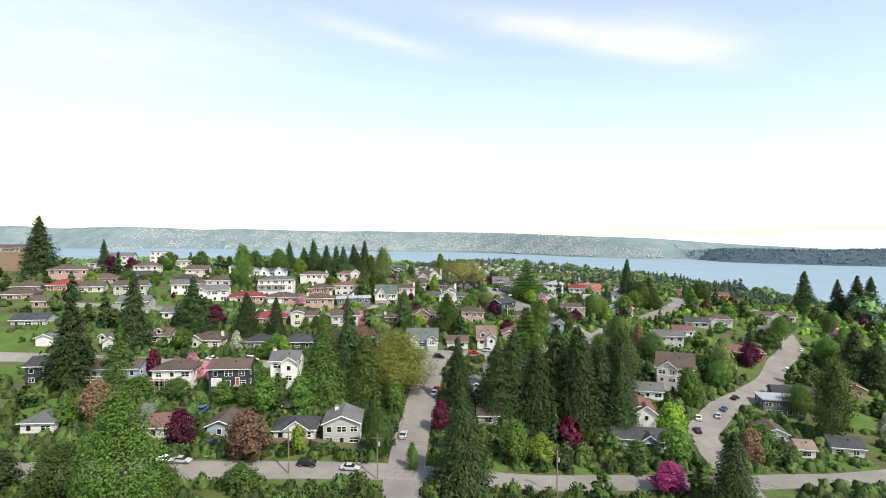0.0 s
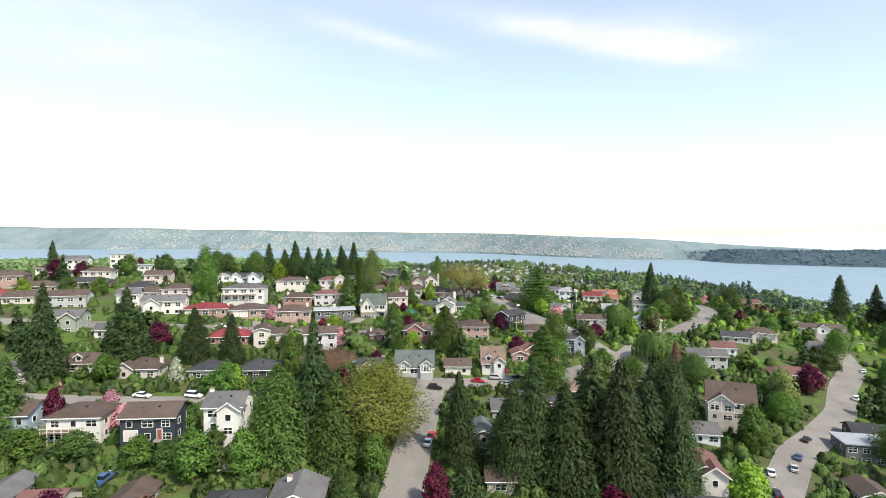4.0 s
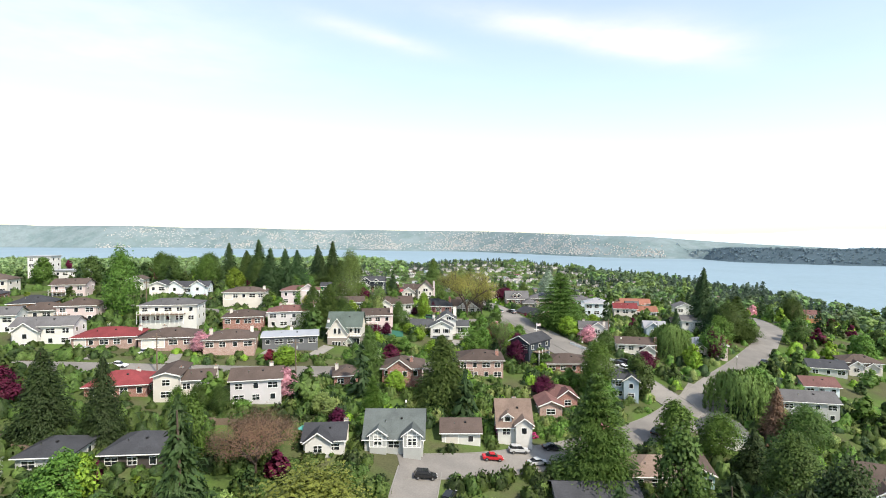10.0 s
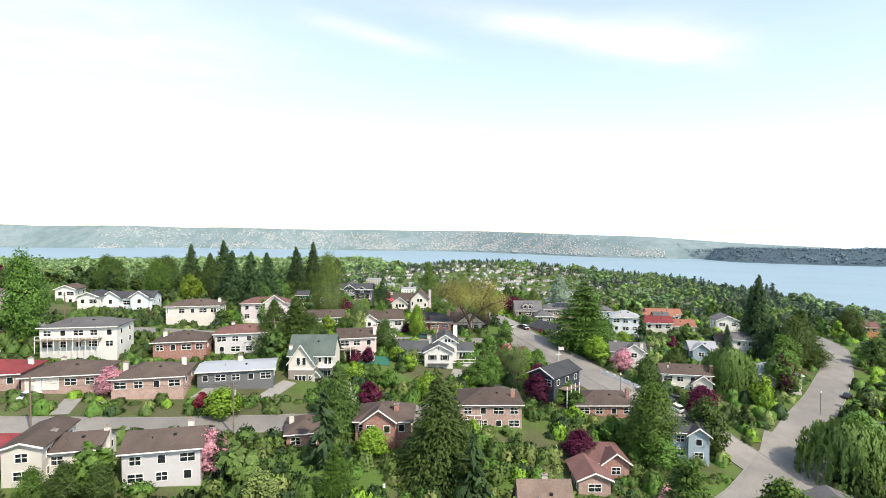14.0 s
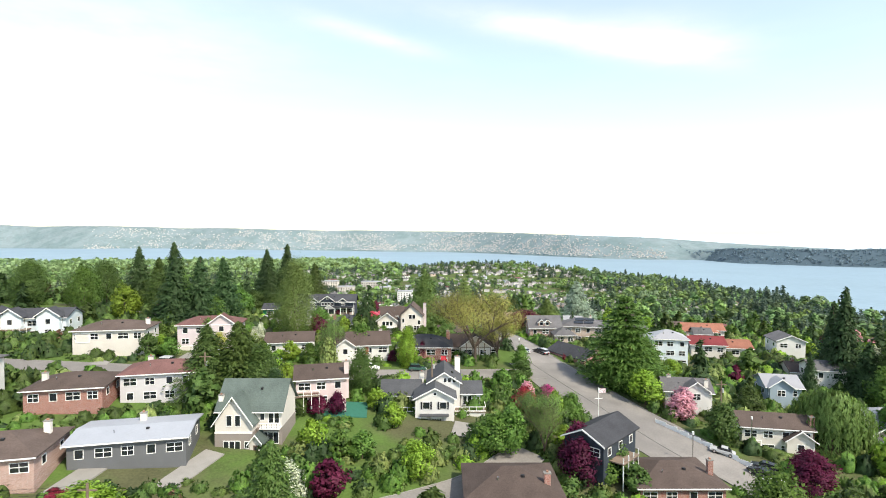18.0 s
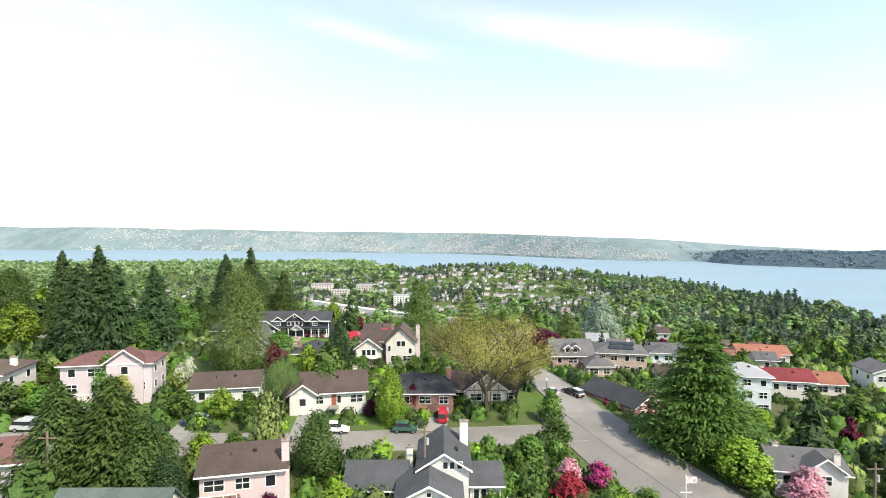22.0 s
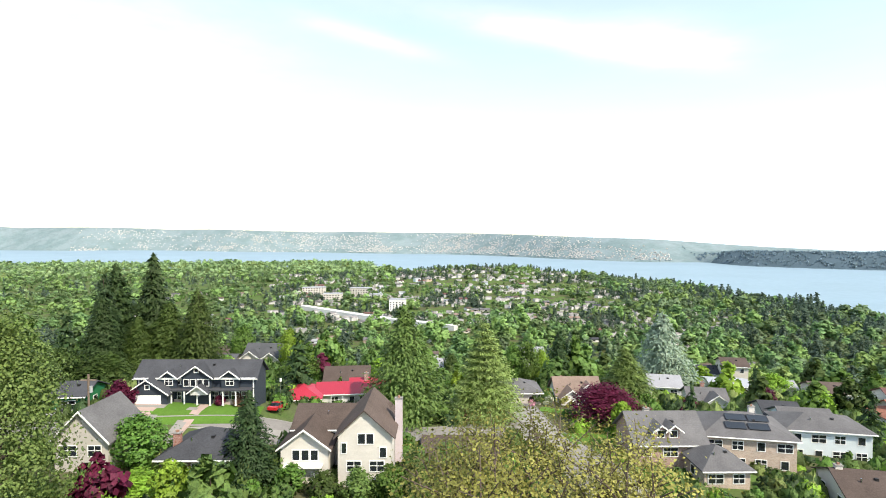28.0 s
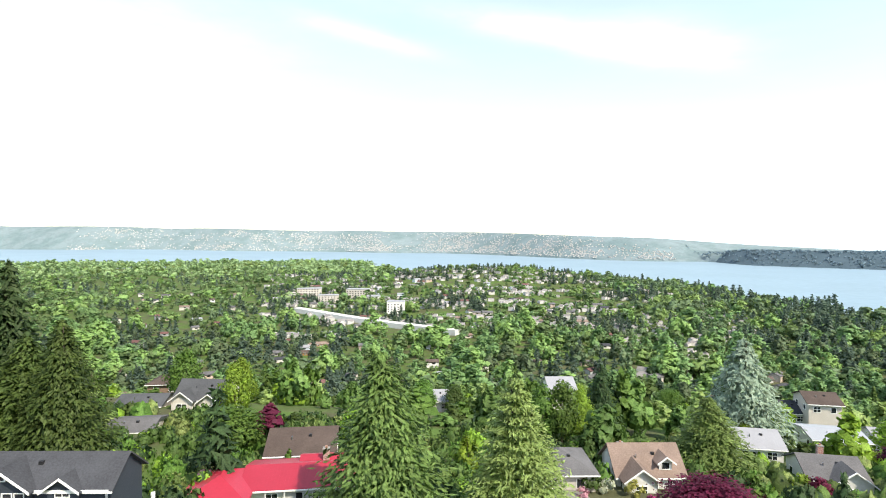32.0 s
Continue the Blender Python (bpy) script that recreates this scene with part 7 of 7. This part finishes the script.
# garden pieces
court = strip("sports_court", [(-25, 293), (-15, 294)], 7, 0.2, mat("court_paint", (0.03, 0.14, 0.10), rough=0.7, vary=0.15), "small green backyard sports court", "court", "")
boat = new("boat")
boat.matrix_world = pose(1.2, 331.5, land_z(1.2, 331.5) + 0.7, 0, 0, 70)
part("hull", profile([(-2.2, -0.4), (1.6, -0.4), (2.6, 0.45), (-2.3, 0.45)], 0.85), mat("boat_white", (0.75, 0.76, 0.76), rough=0.3), boat)
part("trailer", boxes((-2.0, 2.2, -0.7, 0.7, -0.62, -0.4), (-0.5, 0.1, -0.85, 0.85, -0.9, -0.6)), CHROME, boat)
tagged(boat, "small white motor boat on a trailer in a driveway", "boat")
parasol = new("parasol")
parasol.matrix_world = pose(-30.0, 216, land_z(-30, 216))
bm = bmesh.new()
tube(bm, (0, 0, 0), (0, 0, 2.3), 0.04)
part("pole", bm, CHROME, parasol)
bm = bmesh.new()
bmesh.ops.create_cone(bm, segments=8, radius1=1.4, radius2=0.05, depth=0.6, matrix=Matrix.Translation((0, 0, 2.4)))
part("canopy", bm, mat("parasol_cloth", (0.10, 0.42, 0.34), rough=0.9), parasol)
tagged(parasol, "green garden parasol on a lawn", "parasol")
driveways = [((-40, 262), (-37, 273), 3.5), ((-53, 258), (-51, 272), 3.6), ((-96, 244), (-98, 252), 3.2), ((-74, 247), (-76, 254), 3.2), ((-23, 314), (-24, 325), 3.4), ((-77, 306), (-79, 314), 3.2),
             ((-48, 372), (-48.5, 382), 5.5), ((-41, 371), (-41, 382), 1.6), ((-1, 318), (0, 329), 3.6), ((-62, 188), (-62, 193), 3), ((-58, 124), (-58, 137), 3), ((18, 392), (12, 396), 3.5), ((4, 286), (5, 292), 4.5), ((22, 214), (18, 224), 3.4), ((-42, 309), (-42, 322), 3.2), ((-62, 307), (-62, 320), 3.2)]
for da, db, dw in driveways:
    strip("driveway", [da, db], dw, 0.2, CONCRETE, "pale concrete driveway beside a lawn", "driveway")

# ---- cars ----
car(-61.4, 121.3, "silver", 0, "sedan")
car(-64.9, 121.3, "white", 0, "sedan")
car(-32.9, 122.8, "black", 0, "suv")
car(-22.8, 122.3, "silver", 0, "sedan")
car(-57.8, 129.3, "black", 80, "suv")
car(-67.6, 145.3, "blue", 85, "pickup")
car(-80.5, 181.3, "white", 0, "sedan")
car(-68.1, 183.8, "white", 0, "suv")
car(-4.7, 172.3, "white", 82, "sedan")
car(-4.0, 175.8, "red", 82, "sedan")
car(-12.1, 141.3, "silver", 86, "sedan")
car(83.4, 178.8, "white", 65, "sedan")
car(78.2, 168.3, "black", 80, "sedan")
car(97.5, 189.8, "blue", 50, "sedan")
car(91.9, 182.8, "silver", 60, "sedan")
car(107.7, 201.8, "black", 40, "sedan")
car(150.6, 238.8, "white", 45, "suv")
car(175.4, 267.8, "white", 50, "sedan")
car(203.5, 305.8, "white", 65, "sedan")
car(183.2, 276.8, "black", 60, "sedan")
car(-3.9, 206.0, "black", 5, "suv")
car(10.0, 215.5, "red", 5, "sedan")
car(16.0, 219.6, "silver", 10, "suv")
car(24.0, 222.6, "black", 8, "sedan")
car(0.7, 200.0, "black", 70, "suv")
car(19.5, 215.6, "silver", 20, "sedan")
car(59.4, 283.5, "black", 150, "suv")
car(54.3, 288.5, "silver", 150, "sedan")
car(115.1, 296.5, "black", 42, "sedan")
car(124.2, 304.5, "black", 42, "suv")
car(119.5, 294.5, "black", 42, "sedan")
car(133.4, 308.0, "black", 42, "sedan")
car(149.7, 332.0, "silver", 48, "sedan")
car(157.9, 336.5, "white", 48, "suv")
car(180.2, 369.0, "white", 48, "sedan")
car(53.0, 236.0, "black", 40, "suv")
car(109.6, 278.5, "black", 42, "suv")
car(-98.2, 249.0, "silver", 75, "suv")
car(-84.0, 252.5, "white", 75, "sedan")
car(-84.9, 241.5, "white", 6, "sedan")
car(-63.3, 310.9, "silver", 8, "suv")
car(29.7, 347.9, "black", 120, "sedan")
car(57.5, 281.4, "black", 122, "suv")
car(57.8, 277.9, "white", 122, "suv")
car(-55.3, 319.4, "silver", 80, "suv")
car(-41.4, 317.4, "blue", 60, "sedan")
car(-18.1, 317.9, "white", 8, "pickup")
car(-6.1, 320.4, "green", 8, "suv")
car(0.6, 326.9, "red", 88, "van")
car(25.2, 346.9, "silver", 110, "sedan")
car(30.6, 346.9, "silver", 115, "suv")
car(78.0, 342.4, "black", 30, "suv")
car(-60.8, 376.1, "silver", 10, "sedan")
car(-28.2, 383.1, "red", 80, "sedan")
car(-63.5, 309.9, "silver", 8, "suv")
car(30.6, 346.9, "black", 110, "sedan")

# ---- undergrowth, valley and far shore ----
fill = np.random.default_rng(44)


def clear_of(x, y, margin=0.0):
    """Whether a spot lies off the streets and outside the houses."""
    for px, py, hw, hd, rot in PLOTS:
        c, s = math.cos(radians(rot)), math.sin(radians(rot))
        dx, dy = x - px, y - py
        if abs(dx * c + dy * s) < hw + margin and abs(dy * c - dx * s) < hd + margin:
            return False
    for line, half in STREETS:
        for i in range(0, len(line), 2):
            if abs(line[i][0] - x) < half + margin + 2 and abs(line[i][1] - y) < half + margin + 2 and math.hypot(line[i][0] - x, line[i][1] - y) < half + margin + 0.4:
                return False
    return True


def before_house(x, y, reach=9.0):
    return any(abs(x - px) < hw and -hd - reach < y - py < 0 for px, py, hw, hd, rot in PLOTS)


def cluster(name, rows, template, hue, label, category):
    """Many plants that nobody could count, as one body. rows: x, y, height, radius."""
    out = []
    for i, (x, y, h, r) in enumerate(rows):
        me = CROWNS[template][i % len(CROWNS[template])]
        base = LEAVES[me.name]
        a = i * 2.4
        c, s = math.cos(a), math.sin(a)
        p, d = base[:, :3] * (r, r, h), base[:, 3:] * (1, 1, 0.5)
        out.append(np.stack([p[:, 0] * c - p[:, 1] * s + x, p[:, 0] * s + p[:, 1] * c + y, p[:, 2] + land_z(x, y) - 0.2, d[:, 0] * c - d[:, 1] * s, d[:, 0] * s + d[:, 1] * c, d[:, 2]], 1))
    ob = new(name, leafed(name, np.concatenate(out), leafy("foliage_" + hue, *GREENS[hue])))
    return tagged(ob, label, category, "", "stuff")


# garden trees that stand between the houses
n = 0
groves = {}
while n < 420:
    x, y = (fill.uniform(-215, 190), fill.uniform(108, 430)) if n % 3 else (fill.uniform(105, 270), fill.uniform(170, 450))
    if abs(x) < 40 + 0.9 * y and clear_of(x, y, 1.2):
        n += 1
        h = fill.uniform(2.8, 4.6) if before_house(x, y, 14) else fill.uniform(4.5, 9.5)
        fir = n % 6 == 0 and h > 5
        hue = ("fir", "cedar", "dim")[n % 3] if fir else ("leaf", "dim", "leaf", "willow", "dim", "lime", "leaf", "dim", "purple", "cedar")[n % 10] if n % 31 else ("white", "pink", "white")[n % 3]
        if (y < 225 or x < -80 or (x > 130 and y < 280)) and hue in ("lime", "leaf", "willow"):
            hue = ("dim", "cedar", "deep")[n % 3]
        wide = h * 0.4 if fir else h * fill.uniform(0.4, 0.62)
        if abs(x) < 70 and n % 2:
            plant("far_fir" if fir else "far_broad", x, y, h * (1.5 if fir else 1), wide, hue)
        else:
            groves.setdefault(("far_fir" if fir else "far_broad", hue), []).append((x, y, h * (1.5 if fir else 1), wide))
for k in range(560):
    x, y = fill.uniform(-260, 330), fill.uniform(430, 760)
    if clear_of(x, y, 2.0) and not before_house(x, y, 16) and abs(x) < 0.8 * (y - 250) + 40:
        if k % 7 == 0:
            groves.setdefault(("far_fir", ("fir", "cedar")[k % 2]), []).append((x, y, fill.uniform(11, 17), fill.uniform(3.4, 5.0)))
        else:
            groves.setdefault(("far_broad", ("leaf", "dim", "lime", "willow", "cedar", "leaf", "dim", "willow", "leaf", "pale")[k % 10]), []).append((x, y, fill.uniform(7, 13), fill.uniform(4.0, 7.0)))
for k in range(650):
    x, y = fill.uniform(-200, 260), fill.uniform(425, 700)
    if clear_of(x, y, 1.0) and abs(x) < 0.8 * (y - 250) + 40:
        groves.setdefault(("far_broad", ("dim", "leaf", "willow", "dim", "pale")[k % 5]), []).append((x, y, fill.uniform(2.4, 5.0), fill.uniform(2.4, 4.4)))
for (kind, hue), rows in groves.items():
    cluster("grove", rows, kind, hue, f"scattered {HUE_WORDS[hue]} {'conifers' if 'fir' in kind else 'garden trees'} between the houses", "trees")

spots = []
while len(spots) < 7800:
    x, y = (fill.uniform(-215, 265) if len(spots) % 4 == 0 else fill.uniform(-118, 125)), fill.uniform(105, 440)
    if abs(x) < 40 + 0.85 * y and clear_of(x, y):
        spots.append((x, y))
HUES = ["dim", "leaf", "dim", "leaf", "lime", "willow", "dim", "pale", "willow", "leaf", "rust", "dim"]
for k, (x, y) in enumerate(spots[:290]):
    hue = HUES[k % 12] if k % 9 else ("pink", "white", "crimson", "magenta", "purple", "purple")[(k // 9) % 6]
    plant("shrub", x, y, fill.uniform(1.0, 2.4), fill.uniform(0.8, 1.7), hue)


CROWNS["brush"] = [leaf_mesh("brush_crown", crown_bush(s), 1.0) for s in (31, 34, 38, 39)]
CROWNS["leafy_brush"] = [leaf_mesh("leafy_brush_crown", crown_bush(s, 84, 0.115, 0.68), 1.0) for s in (51, 52, 53, 54)]
CROWNS["tiny_fir"] = [leaf_mesh("tiny_fir_crown", crown_conifer(32, 12, 8, 3, 0.22, 0.5, 0.9, 0.3), 3.0)]
CROWNS["speck"] = [leaf_mesh("speck_crown", crown_round(s, 30, 6, 0.3, 0.95, 0.6, 0.05)) for s in (36, 37)]
CROWNS["tiny_broad"] = [leaf_mesh("tiny_broad_crown", crown_round(s, 84, 12, 0.18, 0.95, 0.6, 0.05)) for s in (33, 35, 47)]
beds = {}
for k, (x, y) in enumerate(spots[290:]):
    h = fill.uniform(0.8, 2.2) if before_house(x, y, 7) else fill.uniform(1.2, 3.6)
    hues = ("dim", "deep", "cedar", "dim", "willow", "deep", "dim", "cedar") if y < 225 or x < -80 or (x > 130 and y < 280) else ("dim", "leaf", "lime", "fir", "willow", "dim", "leaf", "pale")
    beds.setdefault(("leafy_brush" if abs(x) < 52 else "brush", hues[k % 8]), []).append((x, y, h, fill.uniform(0.9, 1.5) + 0.3 * h))
for (template, hue), rows in beds.items():
    cluster("shrubbery", rows, template, hue, f"mixed {HUE_WORDS[hue]} garden undergrowth between the houses", "shrubs")

# valley houses
valley_walls = [wall_mat(k) for k in ("white", "cream", "beige", "paleblue", "grey", "tanbrick", "beige")]
valley_roofs = [roof_mat(k) for k in ("brown", "grey", "light", "dark", "grey", "redbrown", "tan")]


def valley_house(x, y, w, d, h, turn, wi, ri):
    ob = new("house")
    ob.matrix_world = pose(x, y, land_z(x, y), 0, 0, turn)
    a = put("wall", shared(f"valley_wall_{w}_{d}_{h}_{wi}", lambda: wall_body("gable_x", w, d, h, 0.4 * d / 2, 3), valley_walls[wi]), ob)
    put("roof", shared(f"valley_roof_{w}_{d}_{ri}", lambda: roof_body("gable_x", w, d, 0.4 * d / 2, 0.6, 0.3), valley_roofs[ri]), ob, 0, 0, h)
    put("window", shared("valley_window", lambda: boxes((-1.6, 1.6, -0.05, 0.05, 0, 1.3)), GLASS), ob, w * 0.1, -d / 2 - 0.02, h - 2.0)
    return tagged(ob, "distant pale house among trees in the valley", "house", "houses in the valley")


n = 0
while n < 200:
    y = fill.uniform(520, 1500)
    x = fill.uniform(-0.55, 0.62) * (y - 250)
    if x < 560 and (y > 700 or clear_of(x, y, 3)):
        n += 1
        valley_house(x, y, (9, 12, 15)[n % 3], (8, 9)[n % 2], (3.2, 5.6)[n % 2], float(fill.integers(-2, 3) * 12 + 15), n % 7, (n * 3) % 7)


def far_homes(name, count, pick, label, size=(8, 16)):
    bm = []
    faces = []
    for i in range(count):
        x, y = pick()
        w, d, h, r = fill.uniform(*size), fill.uniform(6, 9), fill.uniform(3, 5.5), fill.uniform(1.0, 2.2)
        z, turn = land_z(x, y) - 1, fill.uniform(-0.7, 0.7)
        b = len(bm)
        c, sn = math.cos(turn), math.sin(turn)
        for px, py, pz in ((-w, -d, 0), (w, -d, 0), (w, d, 0), (-w, d, 0), (-w, -d, h), (w, -d, h), (w, d, h), (-w, d, h), (-w, 0, h + r), (w, 0, h + r)):
            bm.append((x + (px * c - py * sn) / 2, y + (px * sn + py * c) / 2, z + pz))
        faces += [[b + j for j in f] for f in ((0, 1, 5, 4), (1, 2, 6, 9, 5), (2, 3, 7, 6), (3, 0, 4, 8, 7), (4, 5, 9, 8), (6, 7, 8, 9))]
    ob = new(name, mesh_of(name, bm, faces, [mat("far_wall", (0.54, 0.52, 0.50), vary=0.15, scale=0.05, fine=0.2, bump=0), mat("far_roof", (0.22, 0.205, 0.205), vary=0.3, scale=0.03, fine=0.1, bump=0)]))
    ob.data.polygons.foreach_set("material_index", [1 if k % 6 >= 4 else 0 for k in range(len(faces))])
    return tagged(ob, label, "houses", "", "stuff")


def patch(x, y):
    """A slow field from -1 to 1, by which kinds of trees keep together."""
    return math.sin(x / 47 + 1.3 * math.sin(y / 83)) * math.sin(y / 61 + 1.1 * math.sin(x / 71))


def on_ridge():
    while True:
        y = fill.uniform(1000, 1900)
        x = fill.uniform(-0.3, 0.46) * (y - 250)
        if math.sin(y / 21 + x / 130) > -0.35:
            return x, y


CENTRES = []
for k in range(170):
    x = fill.normal(300, 480) if k % 3 == 0 else fill.uniform(-2900, 1500)
    rise = 130 * fill.uniform(0, 1) ** 2.0 if x > 250 else 300 * fill.uniform(0, 1) ** 1.2
    CENTRES.append((x, 4560 - 1450 * float(smooth(-300, 1350, x)) + 60 * math.sin(x / 210) + 14 + rise))


def on_far_shore():
    while True:
        cx, cy = CENTRES[int(fill.integers(0, len(CENTRES)))]
        x, y = cx + fill.normal(0, 75), cy + fill.normal(0, 24)
        if y > 4560 - 1450 * float(smooth(-300, 1350, x)) + 60 * math.sin(x / 210) + 8 and y < 4960 and x < 1230 + 0.3 * (y - 3100):
            return x, y


far_homes("ridge_houses", 1250, on_ridge, "small pale houses scattered over the far ridge", (6, 11))
far_homes("shore_houses", 3000, on_far_shore, "tiny pale buildings of the town across the lake", (3.5, 8.5))


def woods(name, count, pick, heights, label, conifers=0.1, lime=0.35, small="tiny_broad", tones=("far_green", "far_dull", "far_lime"), tall=(11, 19)):
    """Trees that fill a stretch of country, like kinds together."""
    rows = {}
    n = 0
    while n < count:
        x, y = pick()
        # the long wall stands free of trees on its near side
        if land_z(x, y) <= LAKE + 2 or (-235 < x < 30 and -45 < y - (1012 - 0.738 * x) < 12):
            continue
        n += 1
        a, b = patch(x, y), patch(1.7 * x + 400, 1.7 * y - 300)
        if fill.uniform(0, 1) < conifers * (3.8 if a > 0.25 else 0.12):
            h = fill.uniform(*tall)
            rows.setdefault(("tiny_fir", "far_dark"), []).append((x, y, h, h * fill.uniform(0.27, 0.42)))
        else:
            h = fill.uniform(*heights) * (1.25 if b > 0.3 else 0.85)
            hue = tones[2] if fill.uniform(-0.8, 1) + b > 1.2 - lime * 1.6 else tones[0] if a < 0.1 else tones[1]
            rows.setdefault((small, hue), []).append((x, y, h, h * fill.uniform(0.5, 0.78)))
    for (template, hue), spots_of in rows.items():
        # the pale and blue-grey tones come from haze put into the leaf colours
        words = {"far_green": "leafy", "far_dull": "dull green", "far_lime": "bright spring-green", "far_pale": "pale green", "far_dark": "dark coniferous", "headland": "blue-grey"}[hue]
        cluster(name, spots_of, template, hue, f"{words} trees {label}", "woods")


def valley_near():
    y = fill.uniform(690, 1080)
    return fill.uniform(-0.75, 0.72) * (y - 200), y


def right_shore():
    y = fill.uniform(520, 1650)
    return fill.uniform(470, 700), y


def point_far():
    y = fill.uniform(1900, 2920)
    return fill.uniform(-0.95, -0.08) * (y - 300), y


def in_valley():
    y = 690 + 1210 * fill.uniform(0, 1) ** 1.3
    return fill.uniform(-0.75, 0.72) * (y - 200), y


def on_right():
    y = fill.uniform(330, 1700)
    return fill.uniform(260 + 0.05 * y, 690), y


def houses_on_slope():
    y = fill.uniform(560, 1150)
    return fill.uniform(0.3, 0.52) * (y - 230), y


def on_point():
    y = fill.uniform(1150, 2920)
    return fill.uniform(-0.95, -0.08) * (y - 300), y


def on_headland():
    x = fill.uniform(1400, 2500)
    return x, float(np.interp(x, [1190, 1380, 1430, 1730, 2300, 5200], [3420, 3180, 2700, 2420, 2150, 1900])) + fill.uniform(25, 430)


# leaf colours of the distant woods, lifted and blued to stand in for haze
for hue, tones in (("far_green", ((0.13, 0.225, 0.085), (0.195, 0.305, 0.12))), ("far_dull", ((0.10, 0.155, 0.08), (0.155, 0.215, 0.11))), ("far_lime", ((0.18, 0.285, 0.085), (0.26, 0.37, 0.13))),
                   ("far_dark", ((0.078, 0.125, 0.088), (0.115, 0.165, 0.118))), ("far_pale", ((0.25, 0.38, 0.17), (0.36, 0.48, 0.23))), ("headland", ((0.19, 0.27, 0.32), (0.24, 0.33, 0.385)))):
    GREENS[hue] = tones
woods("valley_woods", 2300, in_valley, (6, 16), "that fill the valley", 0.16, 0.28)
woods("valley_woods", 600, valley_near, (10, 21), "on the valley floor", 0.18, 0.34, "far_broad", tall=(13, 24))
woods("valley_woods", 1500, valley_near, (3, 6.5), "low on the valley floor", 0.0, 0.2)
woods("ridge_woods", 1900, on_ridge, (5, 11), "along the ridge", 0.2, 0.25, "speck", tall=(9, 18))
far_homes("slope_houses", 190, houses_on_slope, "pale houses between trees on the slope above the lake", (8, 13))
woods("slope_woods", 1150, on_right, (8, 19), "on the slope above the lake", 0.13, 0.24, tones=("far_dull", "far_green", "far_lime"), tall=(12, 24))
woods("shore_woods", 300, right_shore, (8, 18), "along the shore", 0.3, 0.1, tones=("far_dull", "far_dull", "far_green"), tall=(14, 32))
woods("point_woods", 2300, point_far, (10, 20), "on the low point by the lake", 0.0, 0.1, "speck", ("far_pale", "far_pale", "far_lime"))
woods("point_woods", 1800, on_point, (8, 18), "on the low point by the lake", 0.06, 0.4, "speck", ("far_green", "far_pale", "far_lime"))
woods("headland_woods", 1100, on_headland, (6, 12), "tinted by haze on the headland across the lake", 0.0, 0.0, "speck", ("headland", "headland", "headland"))

# pale blocks and a long wall on the valley floor
for sx, sy, sw, sd, sh, turn in ((-66, 1165, 27, 18, 17, 0), (-190, 1260, 34, 16, 12, 6), (-145, 1300, 40, 16, 13, -8), (-240, 1330, 44, 18, 14, 10), (-110, 1240, 22, 14, 12, 0)):
    ob = new("hall")
    ob.matrix_world = pose(sx, sy, land_z(sx, sy) + 1, 0, 0, turn)
    part("wall", wall_body("hip", sw, sd, sh, 0, 4), wall_mat("white" if sw < 30 else "beige"), ob)
    part("roof", roof_body("hip", sw, sd, 1.2, 0.5, 0.3), roof_mat("light"), ob).location = (0, 0, sh)
    for k in range(int(sw / 5)):
        for z in range(int(sh / 3.5)):
            put("window", shared("hall_window", lambda: boxes((-1.1, 1.1, -0.05, 0.05, 0, 1.5)), GLASS), ob, -sw / 2 + 2.5 + 5 * k, -sd / 2 - 0.03, 1.2 + 3.5 * z)
    tagged(ob, "pale block with rows of windows in the valley", "building", "blocks in the valley")
bm = bmesh.new()
n = 24
for k in range(n):
    ends = [(-231 + 252 * f, 1184 - 186 * f) for f in (k / n, (k + 1) / n)]
    rings = []
    for px, py in ends:
        z = land_z(px, py)
        rings.append([(px, py, z - 2), (px + 8, py + 10.6, z - 2), (px + 8, py + 10.6, z + 7), (px, py, z + 7)])
    solid(bm, *rings)
me = bpy.data.meshes.new("retaining_wall")
bm.to_mesh(me)
bm.free()
me.materials.append(mat("white_concrete", (0.62, 0.61, 0.60), vary=0.12, scale=0.1, fine=1.0))
tagged(new("retaining_wall", me), "long pale concrete wall across the valley", "wall", "", "structure")
